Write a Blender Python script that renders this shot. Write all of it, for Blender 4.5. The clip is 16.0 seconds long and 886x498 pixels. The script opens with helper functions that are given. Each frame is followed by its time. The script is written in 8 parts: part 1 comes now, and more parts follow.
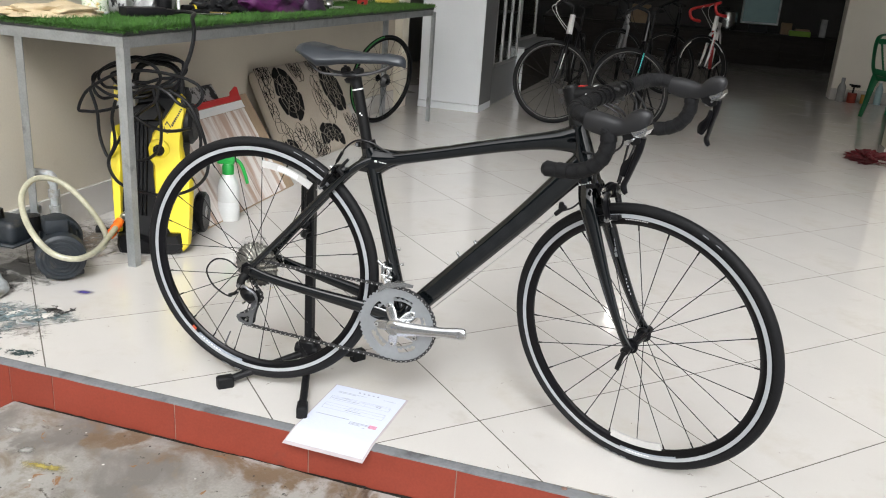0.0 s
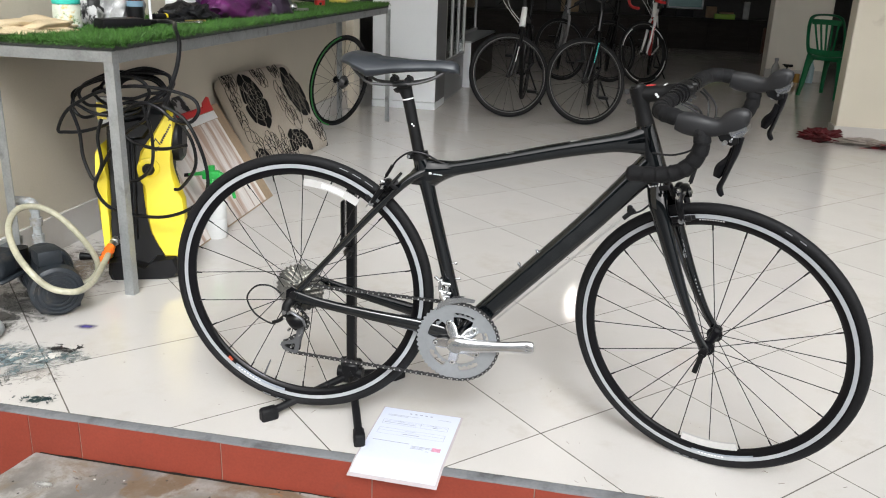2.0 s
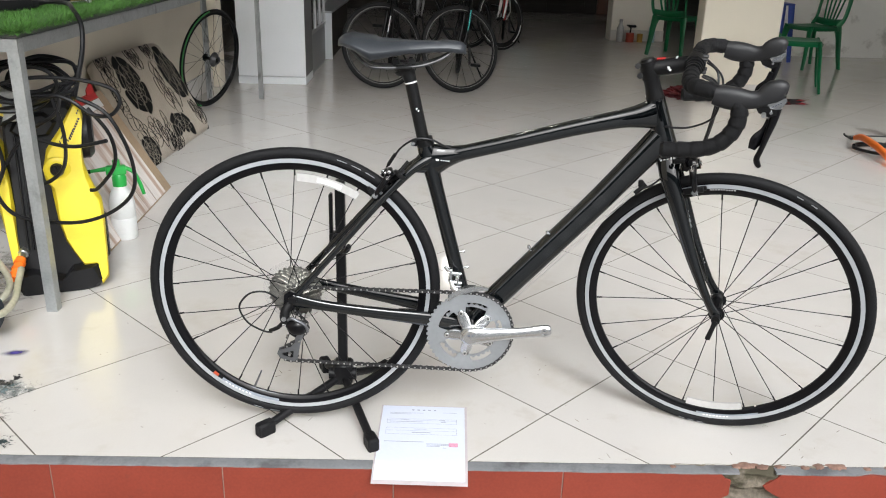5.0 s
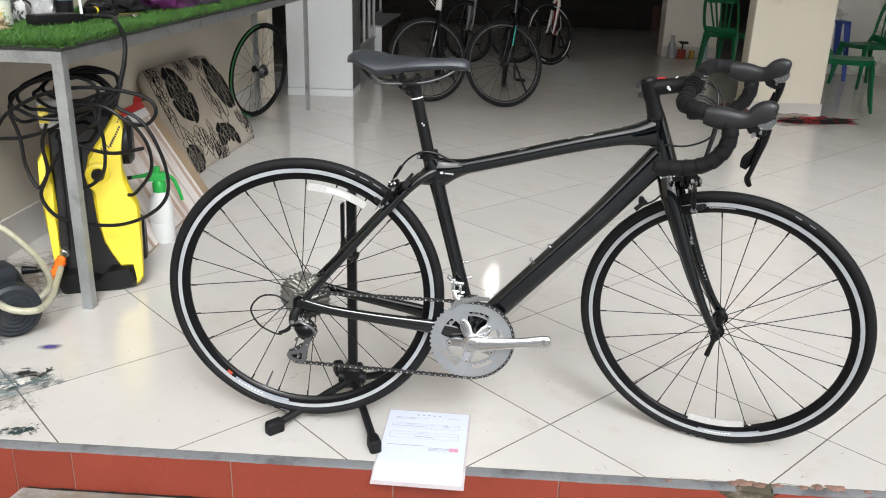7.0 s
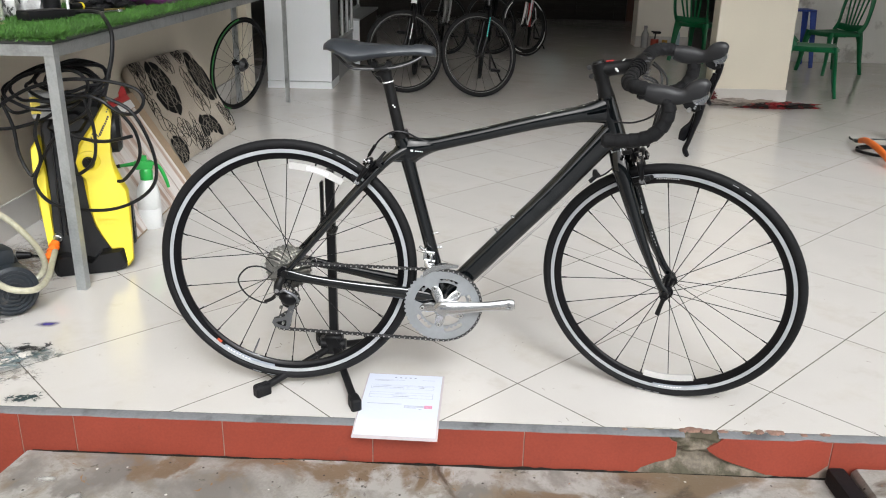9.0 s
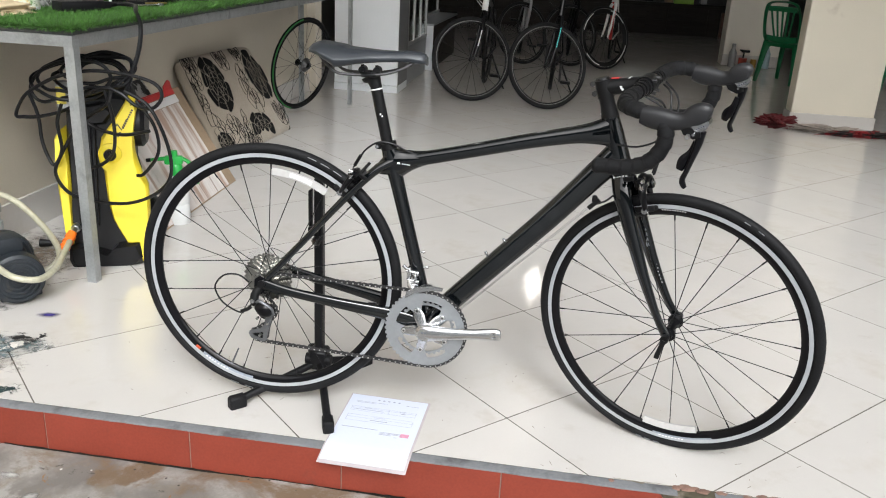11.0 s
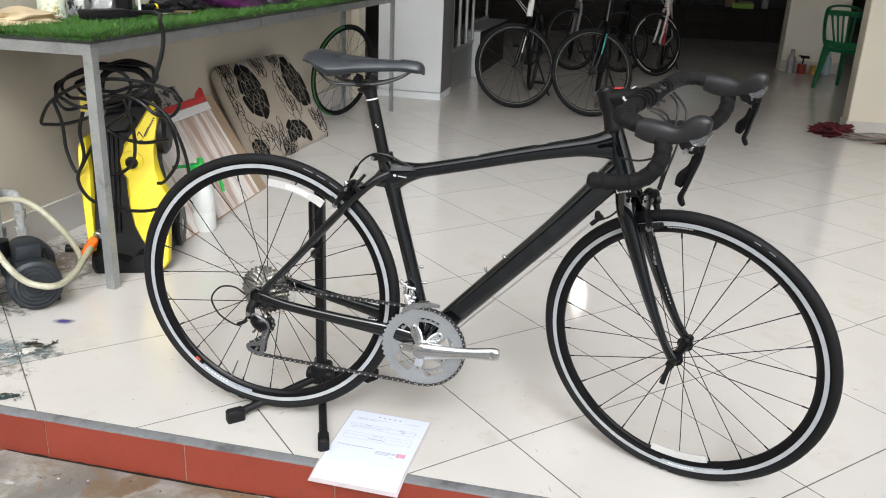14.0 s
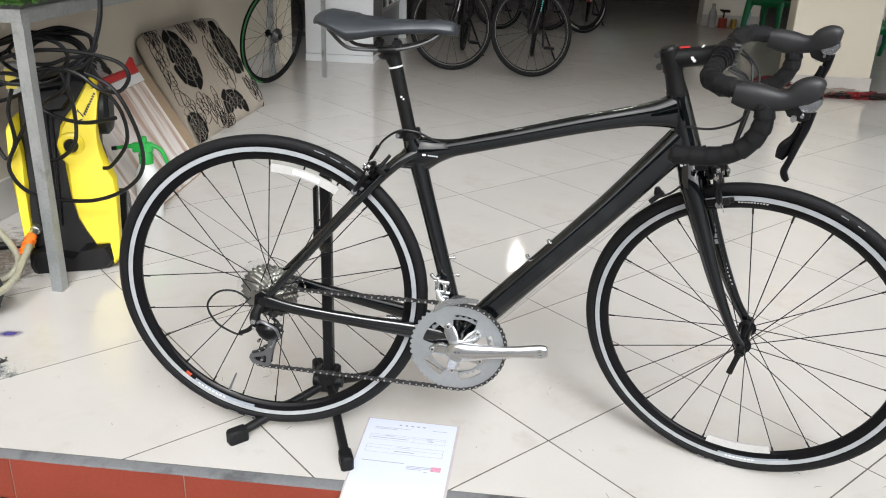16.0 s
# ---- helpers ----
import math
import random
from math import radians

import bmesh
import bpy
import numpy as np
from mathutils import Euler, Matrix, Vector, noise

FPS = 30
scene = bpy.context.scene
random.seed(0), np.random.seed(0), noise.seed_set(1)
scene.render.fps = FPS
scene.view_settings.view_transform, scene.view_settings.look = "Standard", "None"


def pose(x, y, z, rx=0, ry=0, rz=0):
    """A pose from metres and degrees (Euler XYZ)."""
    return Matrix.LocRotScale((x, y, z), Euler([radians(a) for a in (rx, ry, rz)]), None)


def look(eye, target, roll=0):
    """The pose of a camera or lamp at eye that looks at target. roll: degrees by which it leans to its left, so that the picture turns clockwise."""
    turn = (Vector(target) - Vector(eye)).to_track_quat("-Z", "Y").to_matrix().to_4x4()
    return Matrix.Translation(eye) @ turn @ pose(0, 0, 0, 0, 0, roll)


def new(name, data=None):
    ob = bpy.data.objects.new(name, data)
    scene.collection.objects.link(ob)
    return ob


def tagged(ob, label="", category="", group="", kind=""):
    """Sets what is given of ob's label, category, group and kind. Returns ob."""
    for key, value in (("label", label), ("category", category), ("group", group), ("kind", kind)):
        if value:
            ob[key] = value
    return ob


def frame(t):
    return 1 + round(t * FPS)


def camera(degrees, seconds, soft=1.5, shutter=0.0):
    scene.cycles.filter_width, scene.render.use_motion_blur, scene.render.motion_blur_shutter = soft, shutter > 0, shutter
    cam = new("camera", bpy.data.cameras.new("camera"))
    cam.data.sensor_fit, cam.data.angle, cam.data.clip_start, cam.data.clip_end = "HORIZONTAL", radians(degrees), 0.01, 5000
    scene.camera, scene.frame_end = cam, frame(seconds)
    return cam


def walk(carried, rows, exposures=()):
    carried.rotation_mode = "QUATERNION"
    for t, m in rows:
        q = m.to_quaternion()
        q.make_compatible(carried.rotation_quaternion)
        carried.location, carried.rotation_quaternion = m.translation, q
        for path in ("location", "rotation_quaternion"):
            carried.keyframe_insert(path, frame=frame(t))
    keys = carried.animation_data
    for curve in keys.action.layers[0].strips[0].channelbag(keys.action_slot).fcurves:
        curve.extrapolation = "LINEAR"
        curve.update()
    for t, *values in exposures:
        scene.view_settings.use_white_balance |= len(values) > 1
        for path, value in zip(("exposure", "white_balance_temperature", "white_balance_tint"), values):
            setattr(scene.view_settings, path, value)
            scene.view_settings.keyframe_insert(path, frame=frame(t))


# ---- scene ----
cam = camera(56.2, 16.0, soft=1.05)
PATH = [
    (0, (0.29, 0.163, 1.14), (-0.231, 1.987, 0.504), 4.0),
    (0.5, (0.288, 0.2, 1.132), (-0.258, 2.018, 0.5), 3.7),
    (1, (0.201, 0.197, 1.143), (-0.322, 2.022, 0.513), 2.9),
    (1.5, (0.063, 0.155, 1.14), (-0.365, 2.006, 0.517), 2.3),
    (2, (-0.043, 0.176, 1.14), (-0.393, 2.038, 0.5), 2.1),
    (2.5, (-0.151, 0.263, 1.138), (-0.445, 2.129, 0.479), 0.5),
    (3, (-0.201, 0.303, 1.134), (-0.422, 2.173, 0.46), 0.8),
    (3.5, (-0.278, 0.309, 1.137), (-0.41, 2.182, 0.447), 1.3),
    (4, (-0.388, 0.282, 1.147), (-0.44, 2.153, 0.443), 1.0),
    (4.2, (-0.422, 0.268, 1.145), (-0.449, 2.139, 0.438), 1.1),
    (6.3, (-0.453, 0.213, 1.157), (-0.386, 2.094, 0.479), 1.8),
    (6.5, (-0.404, 0.208, 1.164), (-0.383, 2.09, 0.488), 1.6),
    (7, (-0.327, 0.176, 1.165), (-0.42, 2.057, 0.49), 1.7),
    (7.5, (-0.322, 0.113, 1.171), (-0.453, 1.993, 0.501), 1.4),
    (8, (-0.349, 0.035, 1.172), (-0.433, 1.917, 0.501), 1.6),
    (8.5, (-0.34, -0.01, 1.169), (-0.387, 1.871, 0.491), 1.2),
    (8.7, (-0.323, -0.008, 1.17), (-0.365, 1.871, 0.486), 1.1),
    (10.8, (-0.067, 0.11, 1.172), (-0.318, 1.969, 0.477), 2.7),
    (11, (-0.058, 0.157, 1.164), (-0.311, 2.021, 0.486), 3.0),
    (11.5, (-0.03, 0.242, 1.16), (-0.293, 2.11, 0.495), 2.9),
    (12, (0.03, 0.269, 1.167), (-0.267, 2.132, 0.503), 3.0),
    (12.5, (0.116, 0.279, 1.166), (-0.253, 2.125, 0.489), 3.4),
    (13, (0.178, 0.282, 1.165), (-0.263, 2.106, 0.472), 3.8),
    (13.5, (0.176, 0.255, 1.165), (-0.272, 2.077, 0.471), 3.4),
    (14, (0.068, 0.253, 1.169), (-0.323, 2.096, 0.497), 2.4),
    (14.5, (-0.047, 0.244, 1.158), (-0.344, 2.109, 0.501), 2.4),
    (15, (-0.113, 0.308, 1.131), (-0.364, 2.167, 0.436), 2.9),
    (15.5, (-0.161, 0.387, 1.126), (-0.37, 2.236, 0.391), 1.9),
    (16, (-0.239, 0.447, 1.128), (-0.407, 2.294, 0.381), 2.1),
]
walk(cam, [(t, look(eye, target, roll)) for t, eye, target, roll in PATH])

# ---- world and light ----
world = bpy.data.worlds.new("sky")
scene.world = world
world.use_nodes = True
wn = world.node_tree.nodes
wl = world.node_tree.links
sky = wn.new("ShaderNodeTexSky")
sky.sky_type, sky.sun_disc = "NISHITA", False
sky.sun_elevation, sky.sun_rotation = radians(41), radians(164)
sky.dust_density, sky.ozone_density = 4.0, 1.0
grey = wn.new("ShaderNodeHueSaturation")
grey.inputs["Saturation"].default_value = 0.12
wl.new(sky.outputs[0], grey.inputs["Color"])
wl.new(grey.outputs[0], wn["Background"].inputs["Color"])
wn["Background"].inputs["Strength"].default_value = 0.15
sun_data = bpy.data.lights.new("sun", "SUN")
sun_data.energy, sun_data.angle, sun_data.color = 0.85, radians(16), (0.85, 0.945, 1.0)
sun = new("sun", sun_data)
sun.matrix_world = look((1.7, -6.0, 5.4), (0, 0, 0))
scene.view_settings.exposure = 0.84


# ---- mesh tools ----
class Mesh:
    """Collects points and faces of one part."""

    def __init__(self):
        self.v, self.f = [], []

    def add(self, verts, faces, m=None):
        k = len(self.v)
        self.v += [tuple(m @ Vector(p)) for p in verts] if m is not None else [tuple(p) for p in verts]
        self.f += [tuple(i + k for i in face) for face in faces]
        return self

    def data(self, name, smooth=True, sharp=38):
        me = bpy.data.meshes.new(name)
        me.from_pydata(self.v, [], self.f)
        bm = bmesh.new()
        bm.from_mesh(me)
        bmesh.ops.recalc_face_normals(bm, faces=bm.faces)
        bm.to_mesh(me)
        bm.free()
        if smooth:
            me.shade_smooth()
            me.set_sharp_from_angle(angle=radians(sharp))
        return me


def part(name, mb, material, parent=None, label="", m=None, smooth=True, sharp=38):
    me = mb if isinstance(mb, bpy.types.Mesh) else mb.data(name, smooth, sharp)
    if not me.materials:
        me.materials.append(material)
    ob = new(name, me)
    if parent is not None:
        ob.parent = parent
    if m is not None:
        ob.matrix_local = m
    if label:
        ob["label"] = label
    return ob


def thing(name, m, label, category, group="", kind=""):
    ob = new(name)
    ob.matrix_world = m
    return tagged(ob, label, category, group, kind)


BOXES = {}


def box(mb, centre, size, bevel=0.0, m=None, seg=1):
    key = (tuple(round(s, 4) for s in size), round(bevel, 4), seg)
    if key not in BOXES:
        bm = bmesh.new()
        bmesh.ops.create_cube(bm, size=1.0)
        bmesh.ops.scale(bm, vec=size, verts=bm.verts)
        if bevel:
            bmesh.ops.bevel(bm, geom=bm.edges[:], offset=bevel, segments=seg, affect="EDGES", profile=0.6)
        bm.verts.index_update()
        BOXES[key] = ([v.co.copy() for v in bm.verts], [[v.index for v in f.verts] for f in bm.faces])
        bm.free()
    t = Matrix.Translation(centre)
    return mb.add(*BOXES[key], (m @ t) if m is not None else t)


def catmull(rows, k, closed=False):
    rows = [np.array(r, float) for r in rows]
    n = len(rows)
    out = []
    for i in range(n if closed else n - 1):
        if closed:
            p = [rows[(i + j) % n] for j in (-1, 0, 1, 2)]
        else:
            p = [rows[max(0, i - 1)], rows[i], rows[i + 1], rows[min(n - 1, i + 2)]]
        for j in range(k):
            u = j / k
            out.append(0.5 * (2 * p[1] + (p[2] - p[0]) * u + (2 * p[0] - 5 * p[1] + 4 * p[2] - p[3]) * u * u + (3 * p[1] - p[0] - 3 * p[2] + p[3]) * u ** 3))
    if not closed:
        out.append(rows[-1])
    return out


def tube(mb, rows, n=10, k=5, ref=None, closed=False, cap=True, square=1.0):
    """A swept tube. Rows: x, y, z, half width along ref, half height; square below 1 flattens its sides."""
    rows = [tuple(r) + (r[3],) if len(r) == 4 else tuple(r) for r in rows]
    rows = catmull(rows, k, closed) if k > 1 else [np.array(r, float) for r in rows]
    pts = [Vector(r[:3]) for r in rows]
    total = len(pts)
    verts, faces = [], []
    side = None
    for i, p in enumerate(pts):
        a, b = pts[i - 1 if closed else max(0, i - 1)], pts[(i + 1) % total if closed else min(total - 1, i + 1)]
        t = (b - a).normalized()
        if ref is not None:
            base = Vector(ref)
        elif side is None:
            base = Vector((0, 0, 1)) if abs(t.z) < 0.8 else Vector((1, 0, 0))
        else:
            base = side
        side = (base - t * base.dot(t)).normalized()
        other = t.cross(side)
        for j in range(n):
            w = 2 * math.pi * j / n
            cw, sw = math.cos(w), math.sin(w)
            verts.append(p + side * (math.copysign(abs(cw) ** square, cw) * rows[i][3]) + other * (math.copysign(abs(sw) ** square, sw) * rows[i][4]))
    for i in range(total if closed else total - 1):
        for j in range(n):
            q = (i + 1) % total
            faces.append((i * n + j, i * n + (j + 1) % n, q * n + (j + 1) % n, q * n + j))
    if cap and not closed:
        faces.append(tuple(range(n)))
        faces.append(tuple((total - 1) * n + j for j in range(n)))
    return mb.add(verts, faces)


def rod(mb, a, b, r, n=10, r2=None):
    return tube(mb, [(*a, r), (*b, r if r2 is None else r2)], n=n, k=1)


def lathe(mb, profile, n=32, m=None, closed=False, span=2 * math.pi, cap=True):
    """Turns a profile of (radius, height) about the z axis."""
    verts, faces = [], []
    k = len(profile)
    full = span > 6.2
    steps = n if full else n + 1
    for i in range(steps):
        w = span * i / n
        verts += [(r * math.cos(w), r * math.sin(w), h) for r, h in profile]
    for i in range(n):
        q = (i + 1) % steps
        for j in range(k if closed else k - 1):
            faces.append((i * k + j, q * k + j, q * k + (j + 1) % k, i * k + (j + 1) % k))
    if full and cap and not closed:
        for j in (0, k - 1):
            if profile[j][0] > 1e-5:
                faces.append(tuple(i * k + j for i in range(n)))
    return mb.add(verts, faces, m)


def slab(mb, outline, y0, y1, m=None, inset=0.0):
    """An outline of (x, z), from y0 to y1; inset rounds off the y0 rim."""
    n = len(outline)
    cx, cz = sum(p[0] for p in outline) / n, sum(p[1] for p in outline) / n
    rings = [(y0, inset), (y0 + (inset if y1 > y0 else -inset), 0.0), (y1, 0.0)] if inset else [(y0, 0.0), (y1, 0.0)]
    verts, faces = [], []
    for y, d in rings:
        for x, z in outline:
            r = math.hypot(x - cx, z - cz) or 1
            f = 1 - d / r
            verts.append((cx + (x - cx) * f, y, cz + (z - cz) * f))
    for i in range(len(rings) - 1):
        for j in range(n):
            faces.append((i * n + j, i * n + (j + 1) % n, (i + 1) * n + (j + 1) % n, (i + 1) * n + j))
    faces.append(tuple(range(n)))
    faces.append(tuple((len(rings) - 1) * n + j for j in range(n)))
    return mb.add(verts, faces, m)


ALONG_Y = Matrix.Rotation(radians(90), 4, "X")      # turns the lathe's z axis to -y


# ---- materials ----
def material(name, colour, rough=0.5, metal=0.0, vary=0.12, scale=6.0, fine=90.0, bump=0.02, coat=0.0, sheen=0.0, spec=0.5, island=False, rvary=0.15, stretch=(1, 1, 1), emit=0.0, coat_ior=1.5):
    mat = bpy.data.materials.new(name)
    mat.use_nodes = True
    nt = mat.node_tree
    b = nt.nodes["Principled BSDF"]
    tc = nt.nodes.new("ShaderNodeTexCoord")
    mp = nt.nodes.new("ShaderNodeMapping")
    mp.inputs["Scale"].default_value = stretch
    nt.links.new(tc.outputs["Object"], mp.inputs[0])
    n1, n2 = nt.nodes.new("ShaderNodeTexNoise"), nt.nodes.new("ShaderNodeTexNoise")
    n1.inputs["Scale"].default_value, n1.inputs["Detail"].default_value = scale, 5
    n2.inputs["Scale"].default_value, n2.inputs["Detail"].default_value = fine, 3
    for n in (n1, n2):
        nt.links.new(mp.outputs[0], n.inputs["Vector"])
    mixv = nt.nodes.new("ShaderNodeMix")
    mixv.data_type = "FLOAT"
    mixv.inputs[0].default_value = 0.4
    nt.links.new(n1.outputs[0], mixv.inputs[2])
    nt.links.new(n2.outputs[0], mixv.inputs[3])
    ramp = nt.nodes.new("ShaderNodeMapRange")
    ramp.inputs[1].default_value, ramp.inputs[2].default_value = 0.3, 0.7
    ramp.inputs[3].default_value, ramp.inputs[4].default_value = 1 - vary, 1 + vary
    nt.links.new(mixv.outputs[0], ramp.inputs[0])
    value = ramp.outputs[0]
    info = nt.nodes.new("ShaderNodeNewGeometry" if island else "ShaderNodeObjectInfo")
    rnd = nt.nodes.new("ShaderNodeMapRange")
    rnd.inputs[3].default_value, rnd.inputs[4].default_value = 1 - vary * 0.4, 1 + vary * 0.4
    nt.links.new(info.outputs["Random Per Island" if island else "Random"], rnd.inputs[0])
    mul = nt.nodes.new("ShaderNodeMath")
    mul.operation = "MULTIPLY"
    nt.links.new(value, mul.inputs[0])
    nt.links.new(rnd.outputs[0], mul.inputs[1])
    col = nt.nodes.new("ShaderNodeMix")
    col.data_type, col.blend_type = "RGBA", "MULTIPLY"
    col.inputs[0].default_value = 1.0
    col.inputs[6].default_value = (*colour, 1)
    nt.links.new(mul.outputs[0], col.inputs[7])
    nt.links.new(col.outputs[2], b.inputs["Base Color"])
    rr = nt.nodes.new("ShaderNodeMapRange")
    rr.inputs[3].default_value, rr.inputs[4].default_value = max(0.02, rough * (1 - rvary)), min(1, rough * (1 + rvary))
    nt.links.new(n1.outputs[0], rr.inputs[0])
    nt.links.new(rr.outputs[0], b.inputs["Roughness"])
    b.inputs["Metallic"].default_value = metal
    b.inputs["Specular IOR Level"].default_value = spec
    b.inputs["Coat Weight"].default_value = coat
    b.inputs["Coat Roughness"].default_value = 0.025
    b.inputs["Coat IOR"].default_value = coat_ior
    b.inputs["Sheen Weight"].default_value = sheen
    if bump:
        bp = nt.nodes.new("ShaderNodeBump")
        bp.inputs["Strength"].default_value, bp.inputs["Distance"].default_value = min(1, bump * 10), 0.002
        nt.links.new(n2.outputs[0], bp.inputs["Height"])
        nt.links.new(bp.outputs[0], b.inputs["Normal"])
    if emit:
        b.inputs["Emission Color"].default_value, b.inputs["Emission Strength"].default_value = (*colour, 1), emit
    return mat


def stained(mat, colour, scale=1.5, low=0.52, high=0.62, detail=8, rough=None, seed=0.0, stretch=(1, 1, 1)):
    """Adds stains with a shape of their own over a material's colour."""
    nt = mat.node_tree
    b = nt.nodes["Principled BSDF"]
    old = b.inputs["Base Color"].links[0].from_socket
    tc = nt.nodes.new("ShaderNodeTexCoord")
    mp = nt.nodes.new("ShaderNodeMapping")
    mp.inputs["Location"].default_value, mp.inputs["Scale"].default_value = (seed, seed * 1.7, 0), stretch
    n = nt.nodes.new("ShaderNodeTexNoise")
    n.inputs["Scale"].default_value, n.inputs["Detail"].default_value, n.inputs["Roughness"].default_value = scale, detail, 0.62
    mr = nt.nodes.new("ShaderNodeMapRange")
    mr.inputs[1].default_value, mr.inputs[2].default_value = low, high
    mx = nt.nodes.new("ShaderNodeMix")
    mx.data_type = "RGBA"
    mx.inputs[7].default_value = (*colour, 1)
    nt.links.new(tc.outputs["Object"], mp.inputs[0])
    nt.links.new(mp.outputs[0], n.inputs["Vector"])
    nt.links.new(n.outputs[0], mr.inputs[0])
    nt.links.new(mr.outputs[0], mx.inputs[0])
    nt.links.new(old, mx.inputs[6])
    nt.links.new(mx.outputs[2], b.inputs["Base Color"])
    if rough is not None:
        oldr = b.inputs["Roughness"].links[0].from_socket
        m2 = nt.nodes.new("ShaderNodeMix")
        m2.data_type = "FLOAT"
        m2.inputs[3].default_value = rough
        nt.links.new(mr.outputs[0], m2.inputs[0])
        nt.links.new(oldr, m2.inputs[2])
        nt.links.new(m2.outputs[0], b.inputs["Roughness"])
    return mat


TILE = stained(stained(material("cream_porcelain", (0.614, 0.588, 0.560), 0.06, vary=0.05, scale=3, fine=420, bump=0.006, rvary=0.5, spec=0.8), (0.54, 0.495, 0.435), 2.6, 0.55, 0.78, rough=0.12), (0.51, 0.47, 0.42), 7.0, 0.60, 0.84, seed=3.0, rough=0.13)
# fine grit trodden in along the open edge breaks up the gloss
nt = TILE.node_tree
grit = next(n for n in nt.nodes if n.bl_idname == "ShaderNodeBump")
where, part_xyz, near = nt.nodes.new("ShaderNodeNewGeometry"), nt.nodes.new("ShaderNodeSeparateXYZ"), nt.nodes.new("ShaderNodeMapRange")
near.inputs[1].default_value, near.inputs[2].default_value = 2.30, 2.65
near.inputs[3].default_value, near.inputs[4].default_value = 0.11, 0.03
nt.links.new(where.outputs["Position"], part_xyz.inputs[0])
nt.links.new(part_xyz.outputs["Y"], near.inputs[0])
nt.links.new(near.outputs[0], grit.inputs["Strength"])
GROUT = material("grout", (0.10, 0.088, 0.075), 0.9, vary=0.4, scale=12)
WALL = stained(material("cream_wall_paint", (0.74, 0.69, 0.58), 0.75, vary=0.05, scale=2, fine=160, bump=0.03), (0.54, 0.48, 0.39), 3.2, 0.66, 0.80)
# Side wall's copy of WALL: same paint, its shade put into the base colour.
WEST_WALL = stained(material("shaded_cream_wall_paint", (0.62, 0.565, 0.47), 0.75, vary=0.06, scale=2, fine=160, bump=0.03), (0.48, 0.43, 0.35), 3.2, 0.62, 0.78)
DARK_BOARD = material("dark_board_edge", (0.03, 0.031, 0.032), 0.6, vary=0.3, scale=12)
CRUMPLED = stained(material("printed_paper", (0.50, 0.50, 0.49), 0.6, vary=0.1), (0.03, 0.03, 0.03), 16, 0.5, 0.54, seed=4.0)
WHITE_WALL = stained(material("white_wall_paint", (0.78, 0.74, 0.66), 0.7, vary=0.05, scale=2, fine=160, bump=0.03), (0.40, 0.36, 0.31), 5.0, 0.68, 0.78)
SCUFFED = stained(material("scuffed_grey_white_paint", (0.80, 0.80, 0.77), 0.7, vary=0.08, scale=2, fine=160, bump=0.03), (0.48, 0.47, 0.44), 2.6, 0.54, 0.62)
# One dark tone for the far walls and the showcase's back panel.
DARK_WALL = material("dark_wall_tone", (0.075, 0.073, 0.070), 0.6, vary=0.25, scale=2)
CEILING = material("ceiling_paint", (0.64, 0.63, 0.60), 0.8, vary=0.05)
RED_TILE = stained(material("red_clay_tile", (0.228, 0.043, 0.026), 0.5, vary=0.16, scale=5, fine=160, bump=0.006, spec=0.3), (0.13, 0.045, 0.035), 6.0, 0.63, 0.80)
SLATE = stained(material("grey_nosing", (0.165, 0.17, 0.178), 0.7, vary=0.15, scale=14, fine=140, bump=0.06), (0.085, 0.085, 0.09), 7, 0.50, 0.62)
PEEL = material("flaking_brown_mortar", (0.22, 0.13, 0.10), 0.85, vary=0.45, scale=25, fine=160, bump=0.12)
MORTAR = stained(material("brown_grey_mortar", (0.155, 0.13, 0.10), 0.85, vary=0.4, scale=14, fine=130, bump=0.14), (0.06, 0.052, 0.032), 12, 0.47, 0.58)
JOINT = material("pale_joint_mortar", (0.25, 0.19, 0.155), 0.9, vary=0.3, scale=20)


def layer(nt, tex, low, high, colour, into, rough=None):
    """Mixes one more colour over a material where a texture passes from low to high."""
    b = nt.nodes["Principled BSDF"]
    mr = nt.nodes.new("ShaderNodeMapRange")
    mr.inputs[1].default_value, mr.inputs[2].default_value = low, high
    nt.links.new(tex, mr.inputs[0])
    mx = nt.nodes.new("ShaderNodeMix")
    mx.data_type = "RGBA"
    mx.inputs[7].default_value = (*colour, 1)
    nt.links.new(mr.outputs[0], mx.inputs[0])
    nt.links.new(into, mx.inputs[6])
    if rough is not None:
        old = b.inputs["Roughness"].links[0].from_socket
        m2 = nt.nodes.new("ShaderNodeMix")
        m2.data_type = "FLOAT"
        m2.inputs[3].default_value = rough
        nt.links.new(mr.outputs[0], m2.inputs[0])
        nt.links.new(old, m2.inputs[2])
        nt.links.new(m2.outputs[0], b.inputs["Roughness"])
    return mx.outputs[2]


